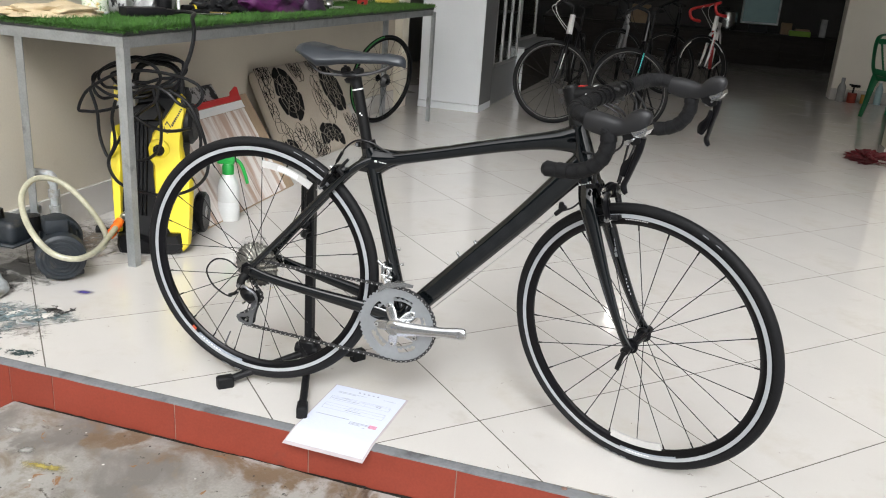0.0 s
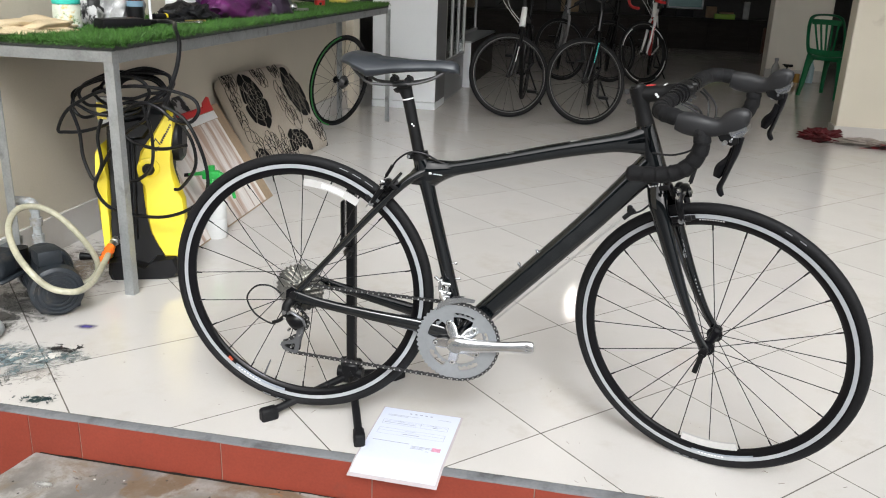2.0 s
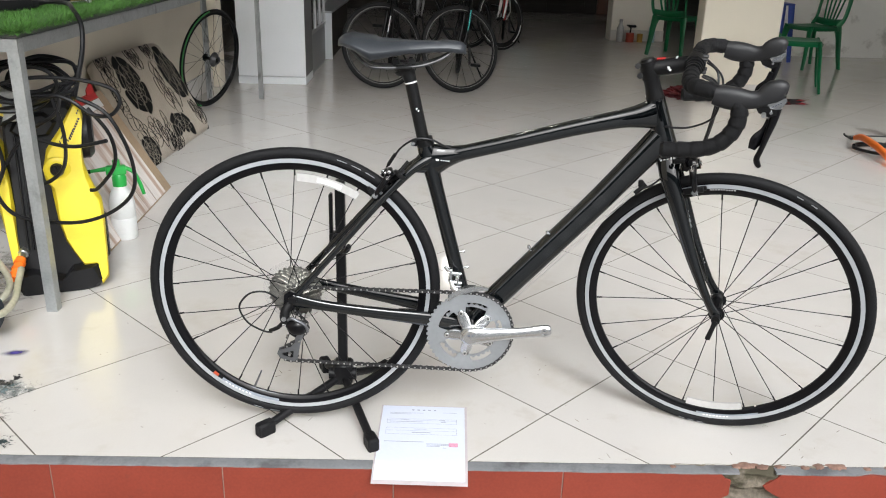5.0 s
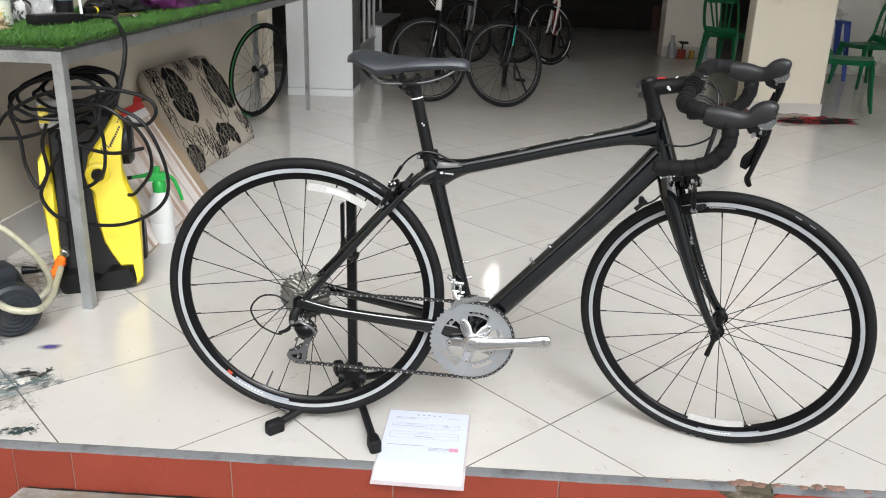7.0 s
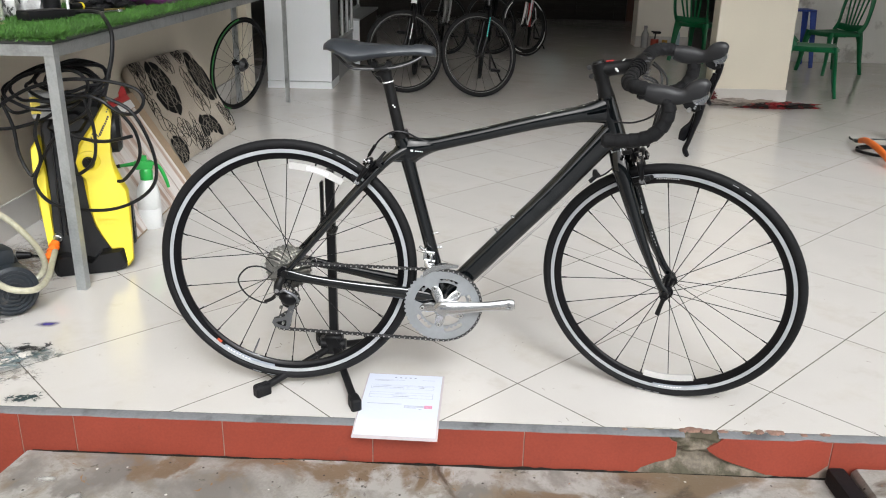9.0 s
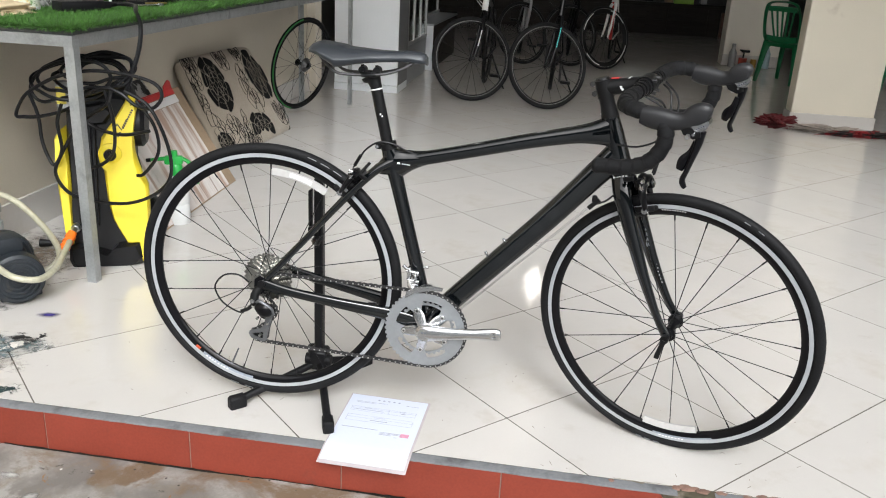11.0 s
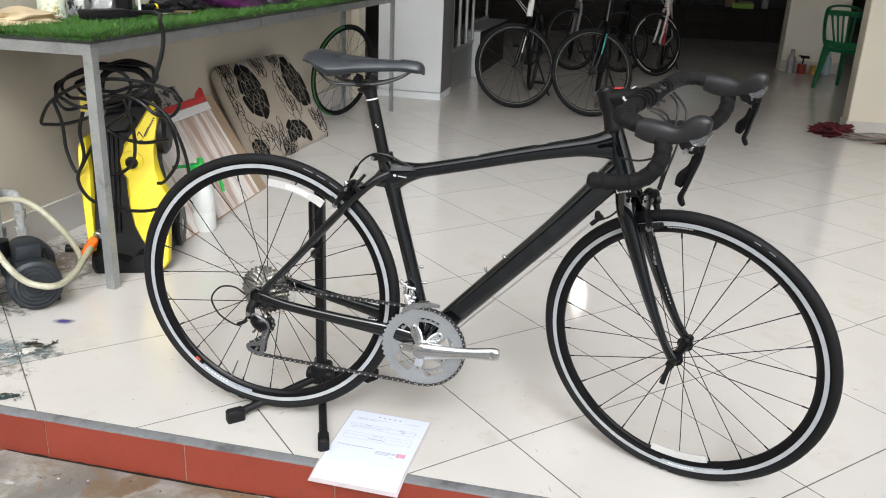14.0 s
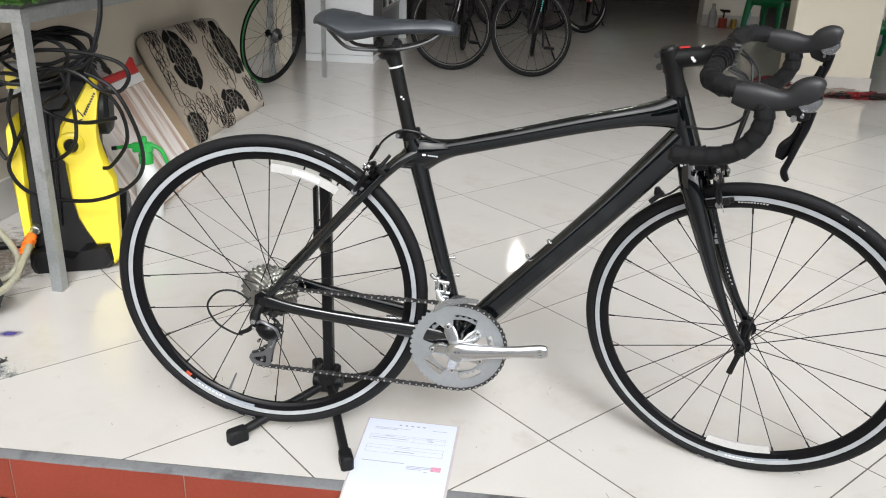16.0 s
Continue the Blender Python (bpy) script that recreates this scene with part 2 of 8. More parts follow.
def weathered(name, plain):
    """Old concrete: mottled cement, scraped pale skin, damp brown patches, pits and flecks."""
    mat = material(name, plain, 0.78, vary=0.22, scale=7, fine=140, bump=0.035)
    nt = mat.node_tree
    b = nt.nodes["Principled BSDF"]
    tc = nt.nodes.new("ShaderNodeTexCoord")

    def grain(scale, seed, detail=12, rough=0.68, warp=0.4):
        mp = nt.nodes.new("ShaderNodeMapping")
        mp.inputs["Location"].default_value = (seed, seed * 1.7, 0)
        nt.links.new(tc.outputs["Object"], mp.inputs[0])
        n = nt.nodes.new("ShaderNodeTexNoise")
        n.inputs["Scale"].default_value, n.inputs["Detail"].default_value = scale, detail
        n.inputs["Roughness"].default_value, n.inputs["Distortion"].default_value = rough, warp
        nt.links.new(mp.outputs[0], n.inputs["Vector"])
        return n.outputs[0]

    def spots(scale, seed):
        mp = nt.nodes.new("ShaderNodeMapping")
        mp.inputs["Location"].default_value = (seed, seed, 0)
        nt.links.new(tc.outputs["Object"], mp.inputs[0])
        n = nt.nodes.new("ShaderNodeTexVoronoi")
        n.inputs["Scale"].default_value = scale
        nt.links.new(mp.outputs[0], n.inputs["Vector"])
        return n.outputs["Distance"]
    col = b.inputs["Base Color"].links[0].from_socket
    col = layer(nt, grain(4.5, 1.0, 8, 0.55), 0.47, 0.60, (0.165, 0.152, 0.138), col)
    col = layer(nt, grain(2.9, 5.5, 12, 0.60), 0.53, 0.57, (0.33, 0.315, 0.295), col)
    col = layer(nt, grain(2.6, 3.1, 12, 0.60, 0.5), 0.505, 0.54, (0.160, 0.118, 0.078), col, 0.42)
    col = layer(nt, grain(6.5, 4.7, 12, 0.7, 0.5), 0.52, 0.64, (0.20, 0.165, 0.125), col)
    col = layer(nt, grain(3.0, 9.3, 12, 0.66, 0.6), 0.58, 0.64, (0.080, 0.060, 0.042), col, 0.36)
    col = layer(nt, grain(19, 6.4, 10, 0.75, 0.3), 0.54, 0.66, (0.20, 0.178, 0.15), col)
    col = layer(nt, grain(9, 8.8, 12, 0.75, 0.5), 0.60, 0.66, (0.065, 0.055, 0.045), col)
    col = layer(nt, spots(26, 2.0), 0.10, 0.06, (0.05, 0.042, 0.035), col)
    col = layer(nt, spots(11, 7.0), 0.05, 0.03, (0.62, 0.60, 0.56), col)
    col = layer(nt, grain(14, 2.7, 8, 0.6, 1.2), 0.665, 0.70, (0.24, 0.12, 0.05), col)
    col = layer(nt, grain(8, 11.9, 14, 0.72, 2.2), 0.655, 0.675, (0.03, 0.026, 0.022), col)
    nt.links.new(col, b.inputs["Base Color"])
    return mat


CONCRETE = weathered("weathered_concrete", (0.265, 0.25, 0.23))
# Unseen street, made dark so the bike's tubes mirror less pale ground.
DARK_GROUND = stained(material("dark_street_ground", (0.055, 0.056, 0.058), 0.6, vary=0.3, scale=4, fine=220, bump=0.05), (0.035, 0.035, 0.036), 1.2, 0.5, 0.6)


def blot(name, colour, size, scale, low, high, seed=0.0, rough=0.6, soft_edge=0.9):
    """A thin film of dirt or ink that breaks up towards its rim."""
    mat = material(name, colour, rough, vary=0.4, scale=30)
    nt = mat.node_tree
    b = nt.nodes["Principled BSDF"]
    tc = nt.nodes.new("ShaderNodeTexCoord")
    mp = nt.nodes.new("ShaderNodeMapping")
    mp.inputs["Scale"].default_value = (1 / size[0], 1 / size[1], 0)
    ln = nt.nodes.new("ShaderNodeVectorMath")
    ln.operation = "LENGTH"
    nt.links.new(tc.outputs["Object"], mp.inputs[0])
    nt.links.new(mp.outputs[0], ln.inputs[0])
    m2 = nt.nodes.new("ShaderNodeMapping")
    m2.inputs["Location"].default_value = (seed, seed, seed)
    nt.links.new(tc.outputs["Object"], m2.inputs[0])
    n = nt.nodes.new("ShaderNodeTexNoise")
    n.inputs["Scale"].default_value, n.inputs["Detail"].default_value, n.inputs["Roughness"].default_value, n.inputs["Distortion"].default_value = scale, 8, 0.65, 0.7
    nt.links.new(m2.outputs[0], n.inputs["Vector"])
    k = nt.nodes.new("ShaderNodeMath")
    k.operation = "MULTIPLY_ADD"
    k.inputs[1].default_value = -soft_edge
    nt.links.new(ln.outputs["Value"], k.inputs[0])
    nt.links.new(n.outputs[0], k.inputs[2])
    mr = nt.nodes.new("ShaderNodeMapRange")
    mr.inputs[1].default_value, mr.inputs[2].default_value = low, high
    nt.links.new(k.outputs[0], mr.inputs[0])
    nt.links.new(mr.outputs[0], b.inputs["Alpha"])
    return mat


LOGO_GREY = material("dark_gloss_logo", (0.0045, 0.0055, 0.0065), 0.35, vary=0.15, coat=1.0, bump=0, coat_ior=1.7, spec=0.04)
CARBON = material("gloss_black_carbon", (0.0016, 0.0026, 0.0034), 0.4, vary=0.25, scale=30, bump=0.0, coat=1.0, coat_ior=1.66, spec=0.04)
GLOSS = material("black_gloss_paint", (0.003, 0.003, 0.004), 0.35, vary=0.2, coat=0.5, bump=0, spec=0.1, coat_ior=1.4)
RUBBER = material("black_tyre_rubber", (0.0085, 0.0085, 0.0095), 0.6, vary=0.25, scale=25, fine=300, bump=0.05, spec=0.2)
MATT = material("matt_black_plastic", (0.006, 0.006, 0.0065), 0.42, vary=0.25, scale=20, fine=400, bump=0.03, spec=0.25)
TAPE = material("black_bar_tape", (0.0085, 0.0085, 0.0095), 0.6, spec=0.22, vary=0.25, scale=40, fine=700, bump=0.12)
HOOD = material("dark_grey_hood_rubber", (0.012, 0.012, 0.0135), 0.50, spec=0.5, vary=0.15, scale=30, fine=900, bump=0.012)
SADDLE = material("grey_black_saddle_vinyl", (0.026, 0.030, 0.036), 0.40, spec=0.45, vary=0.10, scale=20, fine=700, bump=0.006)
ALLOY = material("polished_aluminium", (0.66, 0.67, 0.68), 0.26, metal=1.0, vary=0.08, scale=20, bump=0.005)
RINGS = material("brushed_grey_aluminium", (0.40, 0.42, 0.44), 0.42, metal=0.7, vary=0.08, scale=20, bump=0.01)
TRACK = material("machined_brake_track", (0.42, 0.435, 0.46), 0.42, metal=0.25, vary=0.08, scale=30, bump=0.01)
GUNMETAL = material("dark_grey_alloy", (0.17, 0.175, 0.185), 0.38, metal=0.7, vary=0.1, scale=30, bump=0.005)
STEEL = material("steel_sprockets", (0.58, 0.58, 0.57), 0.42, metal=1.0, vary=0.2, scale=40, bump=0.01)
CHAIN = material("oily_chain_steel", (0.075, 0.075, 0.077), 0.42, metal=0.8, vary=0.4, scale=60)
SPOKE = material("black_spoke", (0.010, 0.010, 0.011), 0.4, metal=0.2, spec=0.3, vary=0.2)
CABLE = material("black_cable_housing", (0.009, 0.009, 0.010), 0.42, spec=0.35, vary=0.2, scale=30)
WHITE = material("white_print", (0.78, 0.78, 0.78), 0.5, vary=0.05)
PALE = material("pale_reflector_plastic", (0.50, 0.49, 0.48), 0.22, vary=0.1, coat=0.5)
ORANGE_DECAL = material("orange_decal", (0.50, 0.075, 0.03), 0.4, vary=0.1)
RED = material("red_plastic", (0.55, 0.03, 0.03), 0.4, vary=0.12)
GALV = stained(material("galvanised_steel", (0.42, 0.44, 0.45), 0.42, metal=0.75, vary=0.2, scale=12, fine=120, bump=0.03), (0.24, 0.25, 0.25), 9, 0.55, 0.7)
TURF = material("artificial_turf", (0.050, 0.14, 0.020), 0.6, vary=0.6, scale=14, island=True, bump=0)
TURF_BASE = material("turf_backing", (0.03, 0.06, 0.018), 0.9, vary=0.3)
YELLOW = material("yellow_plastic", (0.76, 0.60, 0.03), 0.36, vary=0.06, scale=10, fine=300, bump=0.01)
BLACK_PLASTIC = material("black_plastic", (0.007, 0.007, 0.008), 0.42, spec=0.25, vary=0.25, scale=14, fine=300, bump=0.03)
HOSE = material("black_rubber_hose", (0.006, 0.006, 0.007), 0.38, spec=0.3, vary=0.2, scale=20)
CLEAR_HOSE = material("milky_plastic_hose", (0.45, 0.43, 0.32), 0.30, vary=0.25, scale=18, coat=0.4)
ORANGE = material("orange_plastic", (0.85, 0.17, 0.015), 0.4, vary=0.08)
PIPE = stained(material("grey_pvc_pipe", (0.38, 0.40, 0.41), 0.5, vary=0.15), (0.22, 0.19, 0.15), 14, 0.5, 0.65)
MOTOR = stained(material("dirty_grey_motor_paint", (0.017, 0.022, 0.028), 0.5, vary=0.3, scale=14, bump=0.05), (0.095, 0.078, 0.06), 12, 0.60, 0.76)
GREEN = material("green_plastic", (0.02, 0.36, 0.06), 0.35, vary=0.08)
CHAIR_GREEN = material("dark_green_plastic", (0.005, 0.135, 0.050), 0.34, vary=0.12, scale=8)
BLUE = material("blue_plastic", (0.03, 0.07, 0.36), 0.4, vary=0.1)
BOTTLE = material("white_milky_plastic", (0.72, 0.73, 0.72), 0.35, vary=0.05)
CARD = material("brown_cardboard", (0.36, 0.26, 0.17), 0.85, vary=0.15, scale=10, bump=0.03)
WOODGRAIN = stained(stained(material("washed_wood_print", (0.74, 0.69, 0.66), 0.55, vary=0.10, scale=5, fine=60, stretch=(0.3, 7, 0.3)), (0.47, 0.33, 0.26), 2.6, 0.50, 0.62, seed=2.0, stretch=(0.5, 5, 0.5)), (0.27, 0.16, 0.11), 3.4, 0.60, 0.70, seed=7.0, stretch=(0.4, 7, 0.4))
FABRIC = material("beige_fabric", (0.40, 0.345, 0.275), 0.9, vary=0.12, scale=10, fine=420, bump=0.12, sheen=0.2)
FABRIC_LINE = material("pale_fabric_line", (0.26, 0.23, 0.19), 0.9, vary=0.1)
BLACK_FABRIC = material("black_flock_print", (0.007, 0.0065, 0.007), 0.8, vary=0.25, scale=40, spec=0.15)
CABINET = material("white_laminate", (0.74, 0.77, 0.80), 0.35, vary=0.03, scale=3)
CABINET_GREY = material("cabinet_body_grey", (0.16, 0.165, 0.17), 0.4, vary=0.05, scale=3)
ALUM = material("anodised_aluminium_frame", (0.55, 0.56, 0.56), 0.38, metal=0.8, vary=0.06)
DARK_WOOD = material("dark_wood_counter", (0.03, 0.025, 0.022), 0.55, spec=0.2, vary=0.4, scale=4, stretch=(1, 1, 6))
PALE_INK = material("faint_grey_ink", (0.30, 0.32, 0.40), 0.7, vary=0.2)
PAPER = material("white_paper", (0.66, 0.70, 0.82), 0.6, vary=0.02)
DARK_INK = material("black_ink", (0.015, 0.015, 0.016), 0.5, vary=0.1)
INK = material("grey_ink", (0.09, 0.095, 0.13), 0.7, vary=0.2)
PINK = material("pink_stamp_ink", (0.72, 0.33, 0.47), 0.7, vary=0.3, scale=120, fine=400)
CLOTH = material("cream_cotton_cloth", (0.56, 0.45, 0.29), 0.95, vary=0.15, scale=12, fine=300, bump=0.1)
PURPLE = material("purple_nylon", (0.10, 0.012, 0.09), 0.42, vary=0.5, scale=9, bump=0.03)
stained(PURPLE, (0.014, 0.009, 0.02), 6, 0.38, 0.68, seed=2.2)
MAROON = material("maroon_cloth", (0.11, 0.009, 0.013), 0.9, vary=0.3, scale=20, bump=0.1)
GREY_CLOTH = material("grey_rag_cloth", (0.33, 0.29, 0.26), 0.95, vary=0.3, scale=18, bump=0.1)
TEAL = material("teal_plastic", (0.05, 0.55, 0.45), 0.35, vary=0.05)
JAR = material("printed_jar_label", (0.62, 0.66, 0.55), 0.4, vary=0.1, scale=40)
stained(JAR, (0.55, 0.36, 0.06), 22, 0.52, 0.60, seed=1.3)
stained(JAR, (0.10, 0.20, 0.06), 30, 0.58, 0.63, seed=4.3)
FILM = material("grey_plastic_film", (0.36, 0.36, 0.36), 0.25, vary=0.25, scale=12, coat=0.4)
YBOX = material("yellow_printed_card", (0.72, 0.58, 0.10), 0.5, vary=0.1)
SCREEN = material("pale_window_light", (0.10, 0.16, 0.16), 0.2, vary=0.1, emit=0.10)
LAMP = material("lamp_glow", (1.0, 0.96, 0.88), 0.4, vary=0.0, bump=0, emit=20.0)
RIM_LABEL = material("blue_grey_rim_label", (0.27, 0.30, 0.35), 0.35, vary=0.15, scale=40)
TEAL_DECAL = material("turquoise_decal", (0.05, 0.55, 0.50), 0.4, vary=0.1)


def glass(name, tint=(0.9, 0.95, 0.93)):
    mat = bpy.data.materials.new(name)
    mat.use_nodes = True
    b = mat.node_tree.nodes["Principled BSDF"]
    b.inputs["Base Color"].default_value = (*tint, 1)
    b.inputs["Transmission Weight"].default_value, b.inputs["Roughness"].default_value, b.inputs["IOR"].default_value = 1.0, 0.02, 1.45
    return mat


SLEEVE_RIM = material("plastic_sleeve_rim", (0.52, 0.47, 0.49), 0.12, vary=0.1, scale=30, coat=0.4)
GLASS = glass("clear_glass", (0.55, 0.60, 0.57))
SLEEVE = glass("clear_plastic_sleeve", (0.97, 0.97, 0.98))

# ---- the place: ground, platform, walls ----
EDGE = 1.877          # front line of the floor tiles
FACE = 1.853          # red tile face of the platform
WX = -2.17            # left wall

mb = Mesh()
mb.add([(-400, -400, -0.215), (400, -400, -0.215), (400, 400, -0.215), (-400, 400, -0.215)], [(0, 1, 2, 3)])
ground = tagged(part("ground", mb, DARK_GROUND, smooth=False), "unseen dark street ground before the shop, added to darken reflections", "ground", kind="structure")

# apron slab in front of the platform, uneven and worn
def apron_z(x, y):
    return -0.110 - 0.018 * (FACE - 0.012 - y) + 0.006 * noise.noise(Vector((x * 2.5, y * 2.5, 0))) + 0.003 * noise.noise(Vector((x * 11, y * 11, 3)))


mb = Mesh()
nx, ny = 150, 90
x0, x1, y0, y1 = -1.43, 4.5, 1.12, FACE - 0.012
verts, faces = [], []
for i in range(nx + 1):
    for j in range(ny + 1):
        u, v = i / nx, j / ny
        x, y = x0 + (x1 - x0) * u ** 1.3, y1 + (y0 - y1) * v ** 1.3
        z = apron_z(x, y)
        if i == 0:
            x += 0.02 * noise.noise(Vector((y * 6, 2, 0))) - 0.22 * (y1 - y)
        verts.append((x, y, z))
for i in range(nx):
    for j in range(ny):
        a = i * (ny + 1) + j
        faces.append((a, a + 1, a + ny + 2, a + ny + 1))
k = len(verts)
for j in range(ny + 1):
    verts.append((verts[j][0] - 0.03, verts[j][1], -0.22))
for j in range(ny):
    faces.append((j, j + 1, k + j + 1, k + j))
k = len(verts)
for i in range(nx + 1):
    x, y, z = verts[i * (ny + 1) + ny]
    verts.append((x, y - 0.02, -0.22))
for i in range(nx):
    a = i * (ny + 1) + ny
    faces.append((a, a + ny + 1, k + i + 1, k + i))
mb.add(verts, faces)
tagged(part("pavement_lower", box(Mesh(), (-2.3, 1.46, -0.2345), (1.9, 0.75, 0.047), 0.006), CONCRETE, smooth=False), "low strip of worn concrete beside the apron", "pavement", kind="structure")
tagged(part("pavement", mb, CONCRETE, sharp=60), "worn grey concrete apron with damp brown stains", "pavement", kind="structure")

# platform body under the tiles, also the bed of the joints
mb = Mesh()
box(mb, (1.0, (EDGE + 18.2) / 2, -0.11635), (9.0, 18.2 - EDGE, 0.2391))
platform = tagged(part("floor", mb, GROUT, smooth=False), "glossy cream porcelain tile floor laid diagonally", "floor", kind="structure")

# cement nosing along the platform's edge, chipped
mb = Mesh()
verts, faces = [], []
n = 520
for i in range(n + 1):
    x = -2.4 + 5.6 * i / n
    chip = 0.0015 * noise.noise(Vector((x * 9, 0, 0))) + 0.0012 * noise.noise(Vector((x * 40, 4, 0)))
    gone = max(0.0, noise.noise(Vector((x * 9, 9, 1))) - 0.15) * 0.035 if x > 0.2 else 0.0
    dent = 0.0
    verts += [(x, EDGE - 0.001, 0.0028), (x, FACE + 0.004 + gone, 0.0015 + chip - dent), (x, FACE - 0.002 + gone, -0.001 + chip - dent), (x, FACE - 0.0025 + gone, -0.0045 + chip - dent), (x, FACE + 0.03, -0.0045 + chip - dent)]
for i in range(n):
    if 0.283 < -2.4 + 5.6 * i / n < 0.376:
        continue
    for j in range(4):
        a = i * 5 + j
        faces.append((a, a + 1, a + 6, a + 5))
mb.add(verts, faces)
nosing = tagged(part("trim", mb, SLATE, sharp=50), "chipped slate grey nosing of the platform", "trim", kind="structure")
mb = Mesh()
for xa, xb in ((-2.4, 0.15), (0.54, 3.2)):
    box(mb, ((xa + xb) / 2, FACE + 0.0155, -0.117), (xb - xa, 0.03, 0.224))
riser = tagged(part("wall_riser", mb, JOINT, smooth=False), "low platform riser faced with red clay tiles", "wall", kind="structure")

# bare mortar where the face tiles are broken away: smeared above, hollow below
mb = Mesh()
verts, faces = [], []
nx, nz = 90, 44
for i in range(nx + 1):
    x = 0.145 + 0.40 * i / nx
    for j in range(nz + 1):
        z = 0.004 - 0.134 * j / nz
        hollow = min(1.0, max(0.0, (-0.046 + 0.02 * noise.noise(Vector((x * 20, 0, 3))) - z) / 0.012))
        out = 0.0 if z > -0.075 else (-0.075 - z) / 0.05 * 0.03
        smear = 0.0022 * math.sin(70 * (x - 0.3) + 260 * (z + 0.02) * (z + 0.02) * 40 + 60 * z) if z > -0.05 else 0.0
        y = FACE + 0.004 + smear + 0.016 * hollow - out + 0.004 * noise.noise(Vector((x * 45, z * 45, 1))) + 0.0025 * noise.noise(Vector((x * 120, z * 120, 6)))
        if z > -0.004:
            y += 0.022 * (z + 0.004) / 0.008
        verts.append((x, y, z))
for i in range(nx):
    for j in range(nz):
        a = i * (nz + 1) + j
        faces.append((a, a + 1, a + nz + 2, a + nz + 1))
mb.add(verts, faces)
part("mortar", mb, MORTAR, riser, "bare broken mortar with a hollow under it", sharp=60)
for x, dy, rx, ry, sd in ((0.292, 0.0, 0.010, 0.008, 1), (0.318, 0.004, 0.022, 0.010, 2), (0.352, 0.0, 0.016, 0.007, 3), (0.392, 0.0, 0.012, 0.007, 4), (0.452, -0.003, 0.010, 0.006, 5), (0.488, 0.004, 0.014, 0.009, 6), (0.530, 0.004, 0.022, 0.012, 7), (0.600, -0.004, 0.009, 0.005, 8), (0.655, 0.0, 0.012, 0.006, 9), (0.14, -0.004, 0.007, 0.004, 10)):
    verts, faces = [(0, 0, 0.004)], []
    for i in range(26):
        a = 2 * math.pi * i / 26
        r = 1 + 0.5 * noise.noise(Vector((math.cos(a) * 1.6, math.sin(a) * 1.6, sd))) + 0.35 * noise.noise(Vector((math.cos(a) * 5, math.sin(a) * 5, sd)))
        verts.append((rx * r * math.cos(a), ry * r * math.sin(a), 0.0022))
        verts.append((rx * r * 1.02 * math.cos(a), ry * r * 1.02 * math.sin(a), -0.002))
    for i in range(26):
        p, q = 1 + 2 * i, 1 + 2 * ((i + 1) % 26)
        faces += [(0, p, q), (p, p + 1, q + 1, q)]
    part("flake", Mesh().add(verts, faces), PEEL, nosing, m=pose(x, EDGE - 0.004 + dy, 0.0025))

# ragged dark strip along the seam between apron and riser
mb = Mesh()
rows = []
for i in range(260):
    x = -1.42 + 4.6 * i / 259
    w = 0.0042 + 0.003 * noise.noise(Vector((x * 14, 3, 0))) + 0.003 * noise.noise(Vector((x * 50, 7, 0)))
    if 0.15 < x < 0.53:
        w *= 0.5
    rows.append((x, FACE - 0.0075, -0.1125, max(0.002, w), max(0.0015, w * 0.8)))
tube(mb, rows, n=8, k=1, ref=(0, 0, 1))
tagged(part("trim_seam", mb, material("dark_seam_strip", (0.014, 0.012, 0.010), 0.9, vary=0.5, scale=30, spec=0.2), sharp=70), "thin ragged dark strip along the foot of the riser", "dirt", kind="structure")

# walls
def wall(name, x0, x1, y0, y1, z0, z1, mat, label):
    mb = Mesh()
    box(mb, ((x0 + x1) / 2, (y0 + y1) / 2, (z0 + z1) / 2), (x1 - x0, y1 - y0, z1 - z0), 0.006)
    return tagged(part(name, mb, mat, smooth=False), label, "wall", kind="structure")


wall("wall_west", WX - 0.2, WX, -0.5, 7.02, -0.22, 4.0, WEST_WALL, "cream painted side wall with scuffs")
wall("wall_west_return", WX - 0.2, -2.10, 6.86, 7.02, 0, 4.0, WALL, "cream painted end of the side wall")
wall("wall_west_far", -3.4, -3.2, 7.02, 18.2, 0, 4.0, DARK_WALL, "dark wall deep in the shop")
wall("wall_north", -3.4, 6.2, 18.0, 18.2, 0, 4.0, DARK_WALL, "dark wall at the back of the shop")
wall("wall_east", 6.0, 6.2, 1.9, 18.0, 0, 4.0, WHITE_WALL, "pale wall of the side room")
wall("wall_inner", 1.80, 2.46, 10.9, 11.2, 0, 4.0, WHITE_WALL, "cream wall stub beside a dark doorway")
# added out of view to cut the daylight in the side room
wall("wall_front_east", 4.7, 6.2, 2.6, 2.8, 0, 3.86, WALL, "unseen plain cream wall added to keep daylight from the side room")
wall("wall_side_room", 3.35, 6.0, 9.75, 9.95, 0, 4.0, SCUFFED, "scuffed pale wall behind green chairs")
# unseen beam, its height set by how far skylight reaches in
wall("wall_lintel", -2.37, 6.2, 2.6, 2.8, 3.86, 4.0, WALL, "unseen cream beam over the shop's open front")
pillar = wall("wall_pillar", 1.71, 2.33, 7.00, 7.18, 0, 4.0, WALL, "cream painted square pillar with chipped base")
# unseen; overhangs the front so that less sky reaches the floor
mb = Mesh()
box(mb, (1.5, 9.8, 4.08), (9.8, 16.8, 0.15))
tagged(part("ceiling", mb, CEILING, smooth=False), "plain pale ceiling, unseen, run out past the front to cut skylight", "ceiling", kind="structure")

